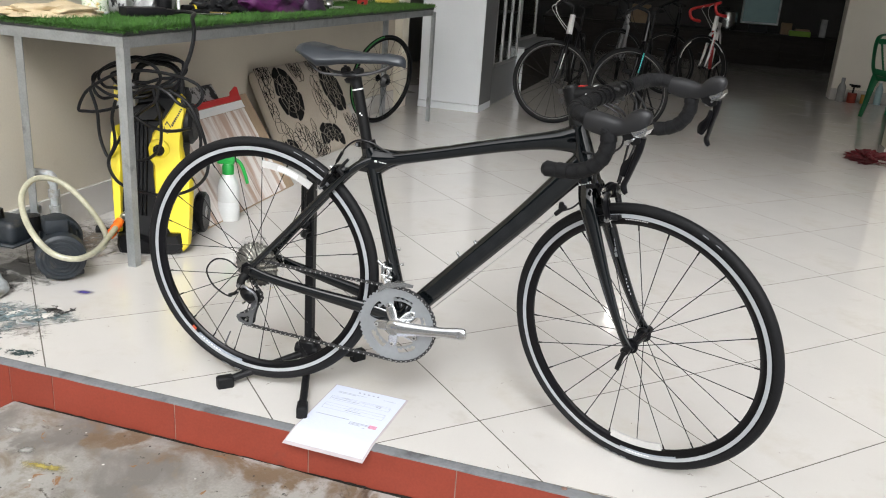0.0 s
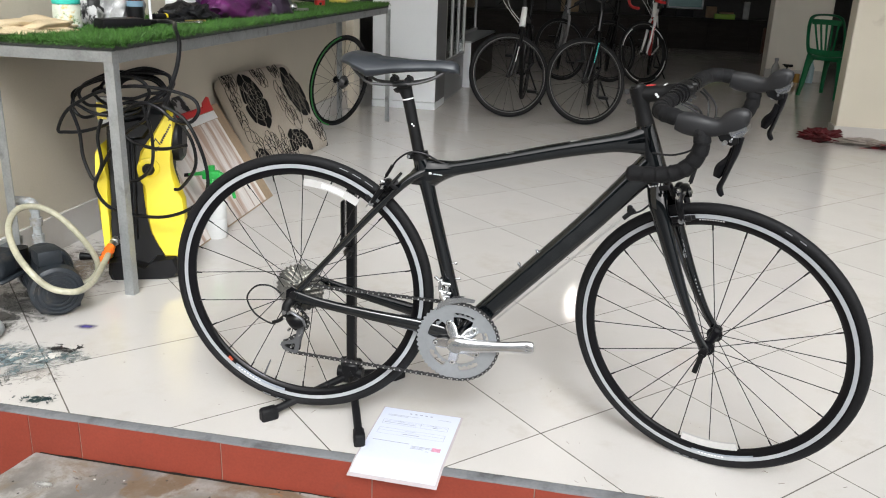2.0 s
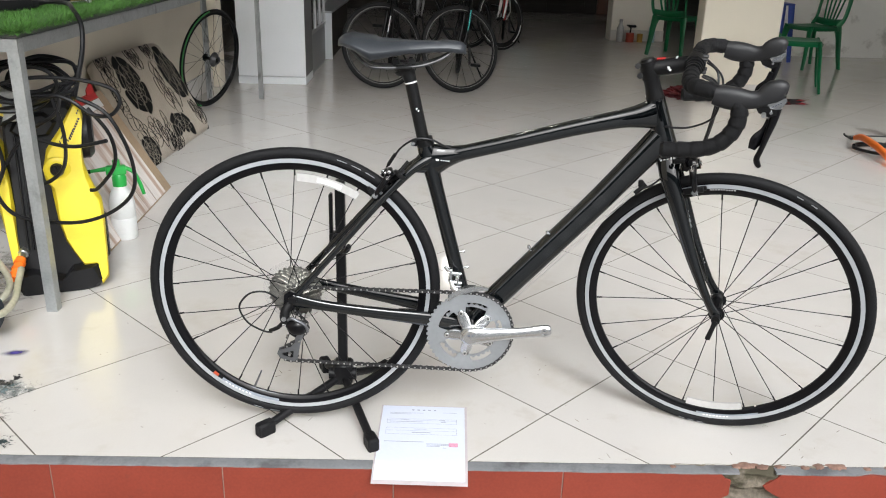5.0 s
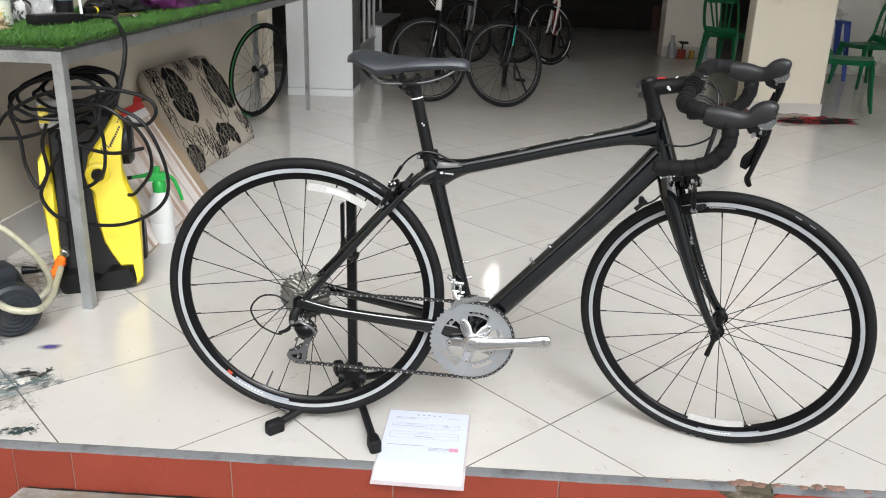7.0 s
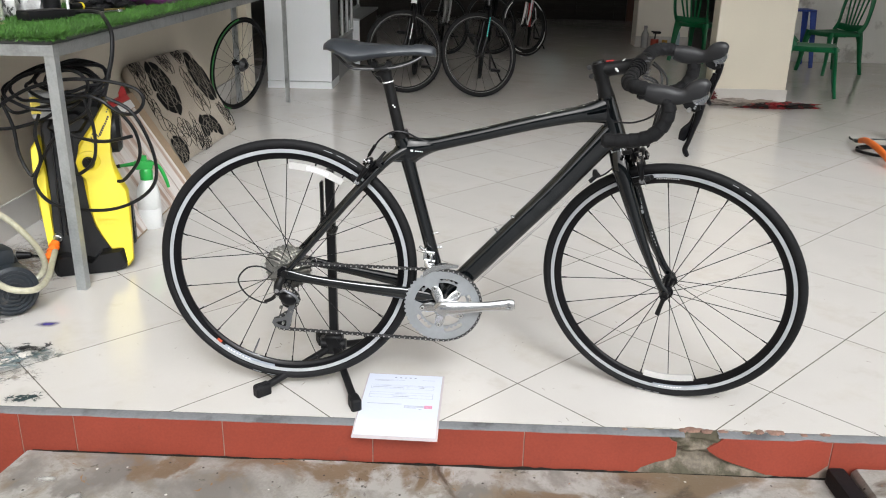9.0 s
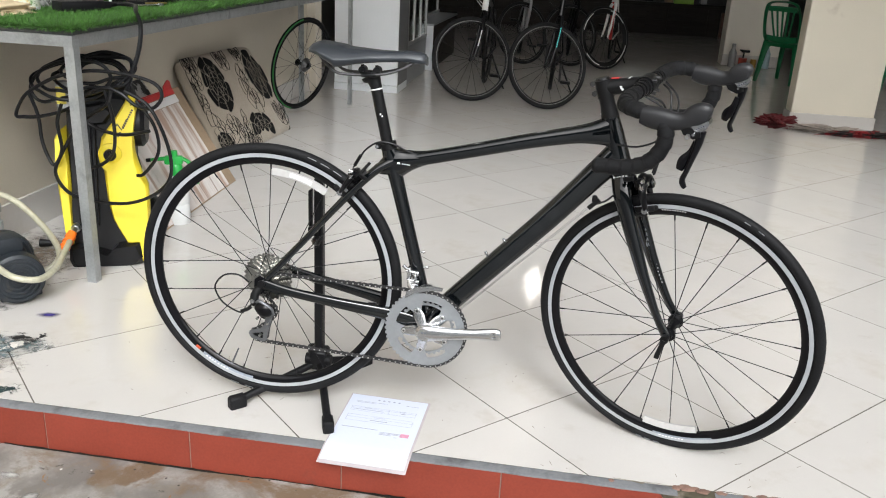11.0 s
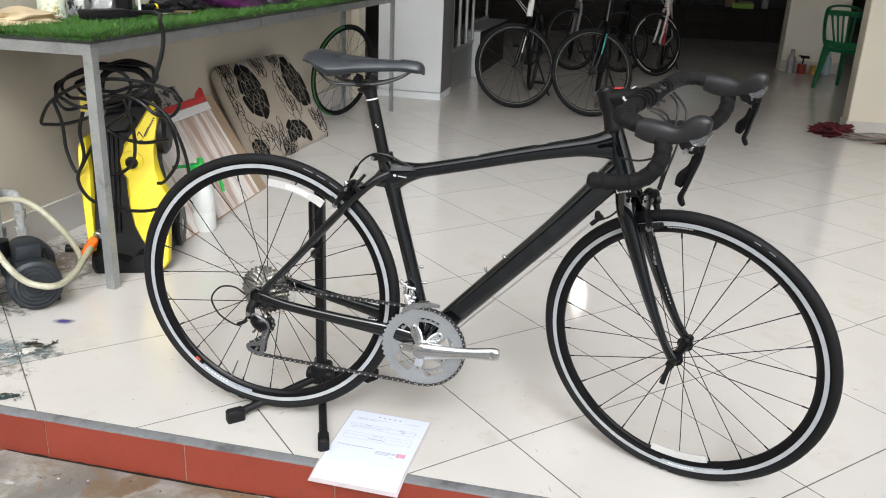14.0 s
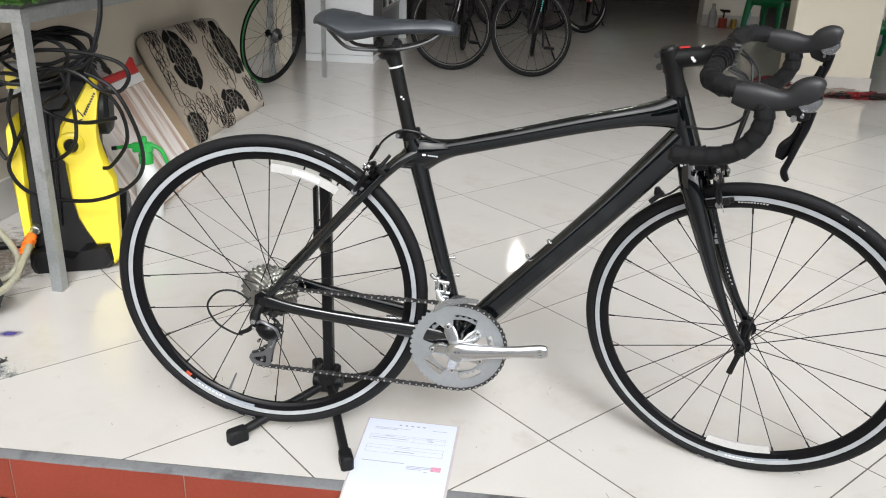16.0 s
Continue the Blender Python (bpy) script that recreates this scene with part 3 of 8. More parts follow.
# skirting tiles
skirt = new("baseboard")
tagged(skirt, "cream tile skirting along the walls", "baseboard", kind="structure")
mb = Mesh()
box(mb, (0, 0, 0.075), (0.012, 0.497, 0.146), 0.002)
me = mb.data("skirting_tile", False)
for i in range(14):
    part("skirting_tile", me, TILE, skirt, m=pose(WX + 0.006, 0.15 + 0.5 * i, 0.0))
mb = Mesh()
box(mb, (0, 0, 0.05), (0.64, 0.012, 0.098), 0.002)
box(mb, (-0.314, 0.10, 0.05), (0.012, 0.19, 0.098), 0.002)
part("skirting_tile", mb, TILE, skirt, m=pose(2.02, 6.994, 0), smooth=False)
mb = Mesh()
box(mb, (0, 0, 0.07), (0.67, 0.012, 0.13), 0.002)
part("skirting_tile", mb, TILE, skirt, m=pose(2.13, 10.894, 0), smooth=False)


# ---- road bicycle ----
bike = thing("road_bicycle", pose(-0.751, 2.036, 0, 0, 0, 0.8), "gloss black carbon road bicycle with drop bars on a display stand", "bicycle")
OX = 0.751


def rows2(pts):
    """Tube rows in the bike's plane: x, z, half width, half height, side."""
    return [(p[0] + OX, p[4] if len(p) > 4 else 0.0, p[1], p[2], p[3]) for p in pts]


BB = (-0.341, 0.2795)
mb = tube(Mesh(), rows2([(-0.341, 0.2795, 0.020, 0.020), (-0.375, 0.420, 0.0165, 0.017), (-0.428, 0.620, 0.016, 0.017), (-0.446, 0.690, 0.018, 0.021), (-0.455, 0.722, 0.0175, 0.018)]), n=20, k=6, ref=(0, 1, 0))
seat_tube = part("seat_tube", mb, CARBON, bike)
mb = tube(Mesh(), rows2([(-0.448, 0.684, 0.014, 0.020), (-0.405, 0.692, 0.015, 0.0165), (-0.28, 0.722, 0.0165, 0.0155), (-0.13, 0.760, 0.0175, 0.0165), (-0.03, 0.782, 0.019, 0.0190), (0.015, 0.790, 0.021, 0.0245), (0.050, 0.797, 0.021, 0.034)]), n=36, k=8, ref=(0, 1, 0), square=0.62)
top_tube = part("top_tube", mb, CARBON, bike)
mb = tube(Mesh(), rows2([(-0.352, 0.270, 0.028, 0.024), (-0.295, 0.335, 0.024, 0.025), (-0.186, 0.453, 0.022, 0.0255), (-0.066, 0.583, 0.022, 0.026), (0.022, 0.685, 0.022, 0.028), (0.072, 0.742, 0.022, 0.031)]), n=36, k=8, ref=(0, 1, 0), square=0.62)
down_tube = part("down_tube", mb, CARBON, bike)
mb = tube(Mesh(), rows2([(0.0892, 0.704, 0.027, 0.028), (0.0790, 0.735, 0.025, 0.026), (0.0630, 0.785, 0.022, 0.023), (0.0510, 0.822, 0.020, 0.0205), (0.0478, 0.832, 0.0205, 0.0205)]), n=24, k=6, ref=(0, 1, 0))
head_tube = part("head_tube", mb, CARBON, bike)
mb = tube(Mesh(), rows2([(-0.478, 0.664, 0.014, 0.012), (-0.455, 0.675, 0.0172, 0.026), (-0.434, 0.684, 0.0182, 0.036), (-0.405, 0.692, 0.0168, 0.026), (-0.375, 0.699, 0.0158, 0.0185), (-0.340, 0.708, 0.0150, 0.0150)]), n=20, k=5, ref=(0, 1, 0))
part("seat_lug", mb, CARBON, bike)
mb = Mesh()
rod(mb, (BB[0] + OX, -0.044, BB[1]), (BB[0] + OX, 0.044, BB[1]), 0.024, 24)
part("bottom_bracket_shell", mb, CARBON, bike)
for sgn in (-1, 1):
    mb = tube(Mesh(), rows2([(-0.360, 0.289, 0.012, 0.020, 0.026 * sgn), (-0.43, 0.307, 0.010, 0.0178, 0.036 * sgn), (-0.56, 0.329, 0.009, 0.0135, 0.050 * sgn), (-0.68, 0.350, 0.008, 0.012, 0.060 * sgn), (-0.752, 0.365, 0.005, 0.015, 0.064 * sgn)]), n=24, k=6, ref=(0, 1, 0), square=0.7)
    part("chain_stay", mb, CARBON, bike)
    mb = tube(Mesh(), rows2([(-0.440, 0.690, 0.010, 0.012, 0.008 * sgn), (-0.485, 0.662, 0.008, 0.010, 0.020 * sgn), (-0.56, 0.585, 0.0065, 0.0085, 0.031 * sgn), (-0.66, 0.470, 0.006, 0.0075, 0.048 * sgn), (-0.735, 0.385, 0.0055, 0.008, 0.061 * sgn), (-0.752, 0.365, 0.005, 0.010, 0.064 * sgn)]), n=12, k=6, ref=(0, 1, 0))
    part("seat_stay", mb, CARBON, bike)

# painted logos and small lettering, as plain bars
def decal(parent, x, z, w, h, ang, y, mat, name="decal", m=None):
    mb = Mesh()
    box(mb, (0, 0, 0), (w, 0.0012, h))
    return part(name, mb, mat, parent, m=(m or Matrix()) @ pose(x + OX, y, z, 0, -ang, 0), smooth=False)


for i in range(4):
    u = 0.44 + 0.085 * i
    decal(down_tube, -0.352 + 0.424 * u, 0.270 + 0.472 * u, 0.030, 0.020, 47, -0.0216, LOGO_GREY, "logo")
for i in range(5):
    decal(seat_tube, -0.418 + 0.0042 * i, 0.6868 - 0.0004 * i, 0.0024, 0.0022, -4, -0.0182, WHITE)
decal(seat_tube, -0.427, 0.6878, 0.0065, 0.0042, 0, -0.0186, WHITE)
for i, (a, w) in enumerate(((-0.245, 0.030), (-0.10, 0.042), (-0.03, 0.016))):
    decal(top_tube, a, 0.7475 + (a + 0.245) * 0.265, w * 0.6, 0.0008, 15, -0.008, PALE)

mb = Mesh()
tube(mb, rows2([(-0.453, 0.716, 0.0195, 0.0195), (-0.4575, 0.732, 0.0195, 0.0195)]), n=22, k=1, ref=(0, 1, 0))
box(mb, (-0.478 + OX, 0, 0.722), (0.014, 0.022, 0.013), 0.002)
collar = part("seat_collar", mb, MATT, bike)
rod(mb := Mesh(), (-0.481 + OX, -0.014, 0.722), (-0.481 + OX, 0.014, 0.722), 0.0045, 10)
part("bolt", mb, ALLOY, collar)
mb = tube(Mesh(), rows2([(-0.452, 0.700, 0.0136, 0.0136), (-0.497, 0.896, 0.0136, 0.0136)]), n=22, k=1, ref=(0, 1, 0))
post = part("seat_post", mb, MATT, bike, "matt black seat post with a thin white ring")
mb = tube(Mesh(), rows2([(-0.4873, 0.853, 0.0141, 0.0141), (-0.4880, 0.856, 0.0141, 0.0141)]), n=22, k=1, ref=(0, 1, 0))
part("ring", mb, WHITE, post)
rod(mb := Mesh(), (-0.474 + OX, -0.0142, 0.799), (-0.474 + OX, 0, 0.799), 0.0021, 10)
rod(mb, (-0.470 + OX, -0.0141, 0.795), (-0.4705 + OX, 0, 0.7955), 0.0019, 10)
part("logo", mb, WHITE, post)

# saddle
mb = Mesh()
verts, faces = [], []
nu, nv = 52, 32
for i in range(nu + 1):
    u = i / nu
    x = -0.640 + 0.270 * u
    w = np.interp(u, [0, 0.04, 0.12, 0.25, 0.40, 0.55, 0.70, 0.90, 0.96, 0.985, 1.0], [0.030, 0.050, 0.064, 0.069, 0.054, 0.035, 0.026, 0.0220, 0.0195, 0.0155, 0.008])
    top = np.interp(u, [0, 0.04, 0.10, 0.35, 0.60, 0.85, 0.95, 0.985, 1.0], [0.944, 0.952, 0.956, 0.948, 0.945, 0.9455, 0.943, 0.939, 0.933])
    drop = np.interp(u, [0, 0.08, 0.25, 0.42, 0.60, 0.80, 0.95, 1.0], [0.014, 0.026, 0.046, 0.034, 0.027, 0.024, 0.024, 0.018])
    for j in range(nv):
        a = 2 * math.pi * j / nv
        c, s = math.cos(a), math.sin(a)
        y = w * math.copysign(abs(c) ** 0.7, c)
        z = top - drop * 0.62 * abs(c) ** 2.4 if s >= 0 else top - drop * (0.62 + 0.38 * min(1, abs(s) * 1.6))
        z += (-0.004 * (1 - abs(c)) ** 2 if s >= 0 and 0.3 < u < 0.8 else 0)
        verts.append((x + OX, y, z))
for i in range(nu):
    for j in range(nv):
        faces.append((i * nv + j, i * nv + (j + 1) % nv, (i + 1) * nv + (j + 1) % nv, (i + 1) * nv + j))
faces += [tuple(range(nv)), tuple(nu * nv + j for j in range(nv))]
mb.add(verts, faces)
saddle = part("saddle", mb, SADDLE, bike, "smooth dark grey saddle", sharp=60)
for sgn in (-1, 1):
    mb = tube(Mesh(), [(-0.612 + OX, 0.034 * sgn, 0.925, 0.0035), (-0.580 + OX, 0.030 * sgn, 0.893, 0.0035), (-0.545 + OX, 0.024 * sgn, 0.887, 0.0035), (-0.475 + OX, 0.022 * sgn, 0.891, 0.0035), (-0.425 + OX, 0.016 * sgn, 0.906, 0.0035), (-0.392 + OX, 0.008 * sgn, 0.928, 0.0035)], n=8)
    part("rail", mb, CHAIN, saddle)
mb = Mesh()
box(mb, (-0.502 + OX, 0, 0.888), (0.040, 0.054, 0.011), 0.004)
tube(mb, rows2([(-0.490, 0.862, 0.0138, 0.0138), (-0.494, 0.874, 0.0150, 0.0165), (-0.499, 0.881, 0.018, 0.023), (-0.502, 0.886, 0.019, 0.024)]), n=18, k=3, ref=(0, 1, 0))
for x in (-0.520, -0.486):
    rod(mb, (x + OX, -0.012, 0.897), (x + OX, 0.012, 0.897), 0.0085, 14)
    rod(mb, (x + OX, 0, 0.880), (x + OX - 0.002, 0, 0.908), 0.004, 10)
part("clamp", mb, MATT, saddle)


# wheels
def wheel(parent, m, radius=0.339, tyre=0.0125, spokes=20, rear=False, name="front_wheel", track=TRACK, rim_mat=GLOSS, hub_mat=GLOSS, tyre_mat=RUBBER, tyre_seg=96, hubw=0.05, depth=0.026, turn=0.0, simple=False, spoke_mat=SPOKE):
    r_in = radius - 2 * tyre
    mb = Mesh()
    fr = 0.026 if rear else 0.0185
    prof = [(0.006, -hubw), (0.0125, -hubw), (0.0125, -hubw + 0.012), (fr, -hubw + 0.0135), (fr, -hubw + 0.0175), (0.012, -hubw + 0.021), (0.0105, 0), (0.012, hubw - 0.021), (fr, hubw - 0.0175), (fr, hubw - 0.0135), (0.0125, hubw - 0.012), (0.0125, hubw), (0.006, hubw)]
    lathe(mb, prof, 24 if not simple else 12, ALONG_Y)
    hub = part(name, mb, hub_mat, parent, m=m)
    prof = []
    for i in range(14):
        a = 2 * math.pi * i / 14
        prof.append((radius - tyre + tyre * math.cos(a), tyre * 0.98 * math.sin(a)))
    mb = lathe(Mesh(), prof, tyre_seg, ALONG_Y, closed=True)
    part("tyre", mb, tyre_mat, hub, sharp=60)
    hw = min(0.0095, tyre)
    outer, inner = r_in + 0.004, r_in - depth
    prof = [(outer, -hw), (r_in - 0.012, -hw), (inner + 0.004, -hw * 0.62), (inner, -hw * 0.3), (inner, hw * 0.3), (inner + 0.004, hw * 0.62), (r_in - 0.012, hw), (outer, hw)]
    mb = lathe(Mesh(), prof, tyre_seg, ALONG_Y, cap=False)
    rim = part("rim", mb, rim_mat, hub)
    if track is not None:
        mb = Mesh()
        tw = 0.003 if simple else 0.0085
        for s in (-1, 1):
            lathe(mb, [(r_in + 0.001, s * (hw + 0.0006)), (r_in - tw, s * (hw + 0.0006)), (r_in - tw, s * (hw - 0.002)), (r_in + 0.001, s * (hw - 0.002))], tyre_seg, ALONG_Y, closed=True)
        part("brake_track", mb, track, rim, "" if simple else "silver machined brake track")
    flange = hubw - 0.0155
    for k in range(2):
        y = -flange if k == 0 else flange
        kinds = []
        for e in ((-1, 1) if rear else (0, 0)):
            lead = radians(62) * e * (1 if k == 0 else -1)
            a0 = Vector((fr * 0.9 * math.sin(lead), y, fr * 0.9 * math.cos(lead)))
            mb = Mesh()
            rod(mb, a0, (0, y * 0.06, inner + 0.001), 0.0011 if not simple else 0.0013, 6)
            rod(mb, (0, y * 0.06 + (a0.y - y * 0.06) * 0.05, inner - 0.014), (0, y * 0.06, inner + 0.001), 0.0021, 6)
            kinds.append(mb.data("spoke"))
        for i in range(spokes // 2):
            a = turn + 2 * math.pi * (i + 0.5 * k) / (spokes // 2)
            part("spoke", kinds[i % 2], spoke_mat, hub, m=Matrix.Rotation(a, 4, "Y"))
    return hub, rim, r_in


def arc_bars(parent, m, radius, a0, a1, width, y, mat, name, label="", n=14, thick=0.0012):
    """A curved strip on a wheel's side, from angle a0 to a1 (degrees from the front, upwards)."""
    mb = Mesh()
    verts, faces = [], []
    for i in range(n + 1):
        a = radians(a0 + (a1 - a0) * i / n)
        for r, yy in ((radius, y), (radius - width, y), (radius - width, y + thick), (radius, y + thick)):
            verts.append((r * math.cos(a), yy, r * math.sin(a)))
    for i in range(n):
        for j in range(4):
            faces.append((i * 4 + j, i * 4 + (j + 1) % 4, i * 4 + 4 + (j + 1) % 4, i * 4 + 4 + j))
    faces += [(0, 1, 2, 3), tuple(n * 4 + j for j in range(4))]
    mb.add(verts, faces)
    return part(name, mb, mat, parent, label, m=m)


REAR = pose(0.0, 0, 0.3675)
rear_wheel, rear_rim, RIN = wheel(bike, REAR, rear=True, name="rear_wheel", spokes=24, hubw=0.058, turn=radians(16.15))
arc_bars(rear_wheel, None, RIN - 0.032, 57.5, 87.5, 0.018, -0.010, PALE, "spoke_reflector", "clear plastic spoke reflector", thick=0.006)
arc_bars(rear_wheel, None, RIN - 0.036, 66, 78, 0.010, -0.0112, WHITE, "reflector_lens", n=6)
arc_bars(rear_rim, None, RIN - 0.006, 232, 260, 0.009, -0.0098, RIM_LABEL, "rim_label", "silver rim label")
for i in range(8):
    arc_bars(rear_rim, None, RIN - 0.0078, 234 + i * 1.7, 235.0 + i * 1.7, 0.0030, -0.0106, WHITE, "letter", n=2)
arc_bars(rear_rim, None, RIN - 0.009, 227.0, 229.6, 0.0075, -0.0098, ORANGE_DECAL, "rim_label", "orange rim label")
rod(mb := Mesh(), (0, 0, -(RIN - 0.026)), (0, 0, -(RIN - 0.075)), 0.003, 8, 0.0018)
part("valve", mb, GUNMETAL, rear_wheel, m=Matrix.Rotation(radians(22.8), 4, "Y"))

for a in (56, 62, 68, 250, 257):
    arc_bars(rear_wheel, None, RIN + 0.0175, a, a + 4, 0.0016, -0.0124, RINGS, "tyre_letter", n=3, thick=0.001)

# steered front end: turned about the head tube's axis
AX, AZ = 0.096, 0.712
HEAD_SLOPE = -0.322
STEER_AXIS = Vector((-0.284, 0, 0.959)).normalized()
F = Matrix.Translation((AX + OX, 0, AZ)) @ Matrix.Rotation(radians(-22.3), 4, STEER_AXIS) @ Matrix.Translation((-AX - OX, 0, -AZ))
FRONT = F @ pose(0.253 + OX, 0, 0.3407)


def steerer(z):
    """The head tube's axis at a height, in the steered parts' own space."""
    return tuple(F.inverted() @ Vector((0.0884 + HEAD_SLOPE * (z - 0.706) + OX, 0, z)))


front_wheel, front_rim, RIN = wheel(bike, FRONT, name="front_wheel", spokes=24, hubw=0.050, turn=radians(8.6), radius=0.3395)
arc_bars(front_wheel, None, RIN - 0.028, 263, 290.5, 0.018, -0.010, PALE, "spoke_reflector", "clear plastic spoke reflector", thick=0.006)
arc_bars(front_rim, None, RIN - 0.004, 269, 297, 0.009, -0.0098, RIM_LABEL, "rim_label", "silver rim label")
for i in range(8):
    arc_bars(front_rim, None, RIN - 0.0055, 272 + i * 1.5, 273 + i * 1.5, 0.0030, -0.0106, WHITE, "letter", n=2)
for i in range(10):
    arc_bars(front_rim, None, RIN - 0.0105, 91.0 + i * 1.08, 91.7 + i * 1.08, 0.0022, -0.0106, PALE, "letter", n=2)
for a in (262, 266, 270, 60, 66):
    arc_bars(front_wheel, None, RIN + 0.0175, a, a + 2.6, 0.0016, -0.0124, RINGS, "tyre_letter", n=3, thick=0.001)
qr = part("quick_release", rod(Mesh(), (0, -0.052, 0), (0, -0.068, 0), 0.010, 16), MATT, front_wheel)
part("axle_nut", rod(Mesh(), (0, 0.052, 0), (0, 0.068, 0), 0.010, 16), MATT, front_wheel)
mb = tube(Mesh(), [(0.0, -0.066, -0.002, 0.007, 0.005), (-0.004, -0.072, -0.018, 0.0055, 0.003), (-0.009, -0.073, -0.040, 0.006, 0.0025), (-0.011, -0.073, -0.050, 0.006, 0.0022)], n=10, ref=(1, 0, 0))
part("lever", mb, MATT, qr)

mb = Mesh()
tube(mb, rows2([(0.0885, 0.705, 0.026, 0.027), (0.095, 0.688, 0.027, 0.028), (0.103, 0.668, 0.022, 0.020)]), n=20, k=5, ref=(0, 1, 0))
for sgn in (-1, 1):
    tube(mb, rows2([(0.093, 0.696, 0.014, 0.023, 0.016 * sgn), (0.105, 0.660, 0.014, 0.022, 0.030 * sgn), (0.133, 0.590, 0.012, 0.0185, 0.036 * sgn), (0.178, 0.480, 0.010, 0.014, 0.041 * sgn), (0.222, 0.390, 0.008, 0.010, 0.046 * sgn), (0.250, 0.346, 0.005, 0.011, 0.050 * sgn), (0.255, 0.336, 0.004, 0.009, 0.050 * sgn)]), n=16, k=6, ref=(0, 1, 0))
fork = part("fork", mb, CARBON, bike, m=F)
for i in range(4):
    decal(fork, 0.150 + 0.004 * i, 0.565 - 0.0125 * i, 0.010, 0.006, -65, 0.0285, RINGS)
for i in range(6):
    decal(fork, 0.186 + 0.0042 * i, 0.478 - 0.0085 * i, 0.0035, 0.002 + (0.004 if i < 2 else 0), -63, 0.0345, PALE)
for i in range(5):
    decal(fork, 0.080 + 0.0068 * i, 0.7000 + 0.0022 * i, 0.0045, 0.007, 18, -0.0275, WHITE)

# stem, spacers and bar
mb = Mesh()
tube(mb, [(*steerer(0.830), 0.0205), (*steerer(0.842), 0.0188), (*steerer(0.856), 0.0172), (*steerer(0.874), 0.0172)], n=22, k=3, ref=(0, 1, 0))
part("headset_spacer", mb, MATT, bike, m=F)
box(mb := Mesh(), (-0.019, 0, 0), (0.004, 0.010, 0.005), 0.001)
part("mark", mb, WHITE, bike, m=F @ Matrix.Translation(steerer(0.834)))
BAR = 0.913                          # height of the bar's clamp
mb = Mesh()
tube(mb, [(*steerer(0.873), 0.0190), (*steerer(0.911), 0.0190)], n=22, k=1, ref=(0, 1, 0))
tube(mb, [(*steerer(0.911), 0.0165), (*steerer(0.9155), 0.0140)], n=22, k=1, ref=(0, 1, 0))
tube(mb, [(*steerer(0.894), 0.0165, 0.0185), (0.085 + OX, 0.002, BAR - 0.008, 0.0160, 0.0178), (0.112 + OX, 0, BAR - 0.002, 0.0165, 0.0185)], n=20, k=4, ref=(0, 1, 0))
tube(mb, [(0.122 + OX, -0.021, BAR, 0.0215), (0.122 + OX, 0.021, BAR, 0.0215)], n=22, k=1)
stem = part("stem", mb, MATT, bike, "matt black stem with a small white mark", m=F)
for z in (0.880, 0.901):
    x, y, q = steerer(z)
    rod(mb := Mesh(), (x - 0.021, y - 0.013, q), (x - 0.021, y + 0.013, q), 0.0048, 10)
    rod(mb, (x - 0.021, y - 0.015, q), (x - 0.021, y - 0.012, q), 0.0062, 10)
    part("bolt", mb, CHAIN, stem)
mb = Mesh()
for sgn in (-1, 1):
    for z in (BAR - 0.013, BAR + 0.014):
        rod(mb, (0.128 + OX, 0.015 * sgn, z), (0.147 + OX, 0.015 * sgn, z), 0.0038, 8)
part("bolt", mb, CHAIN, stem)
part("logo", rod(rod(Mesh(), (0.0695 + OX, -0.0160, 0.9025), (0.0695 + OX, -0.008, 0.9025), 0.0034, 12), (0.0735 + OX, -0.0160, 0.8985), (0.0735 + OX, -0.008, 0.8985), 0.0028, 12), WHITE, stem)
mb = Mesh()
box(mb, (0, 0, 0), (0.018, 0.014, 0.001))
part("sticker", mb, RED, stem, "small red sticker", m=pose(0.050 + OX, 0.002, 0.9172, 0, -9, 0))
box(mb := Mesh(), (0, 0, 0), (0.004, 0.018, 0.001))
part("mark", mb, WHITE, stem, m=pose(0.083 + OX, 0.001, 0.9228, 0, -9, 0), smooth=False)

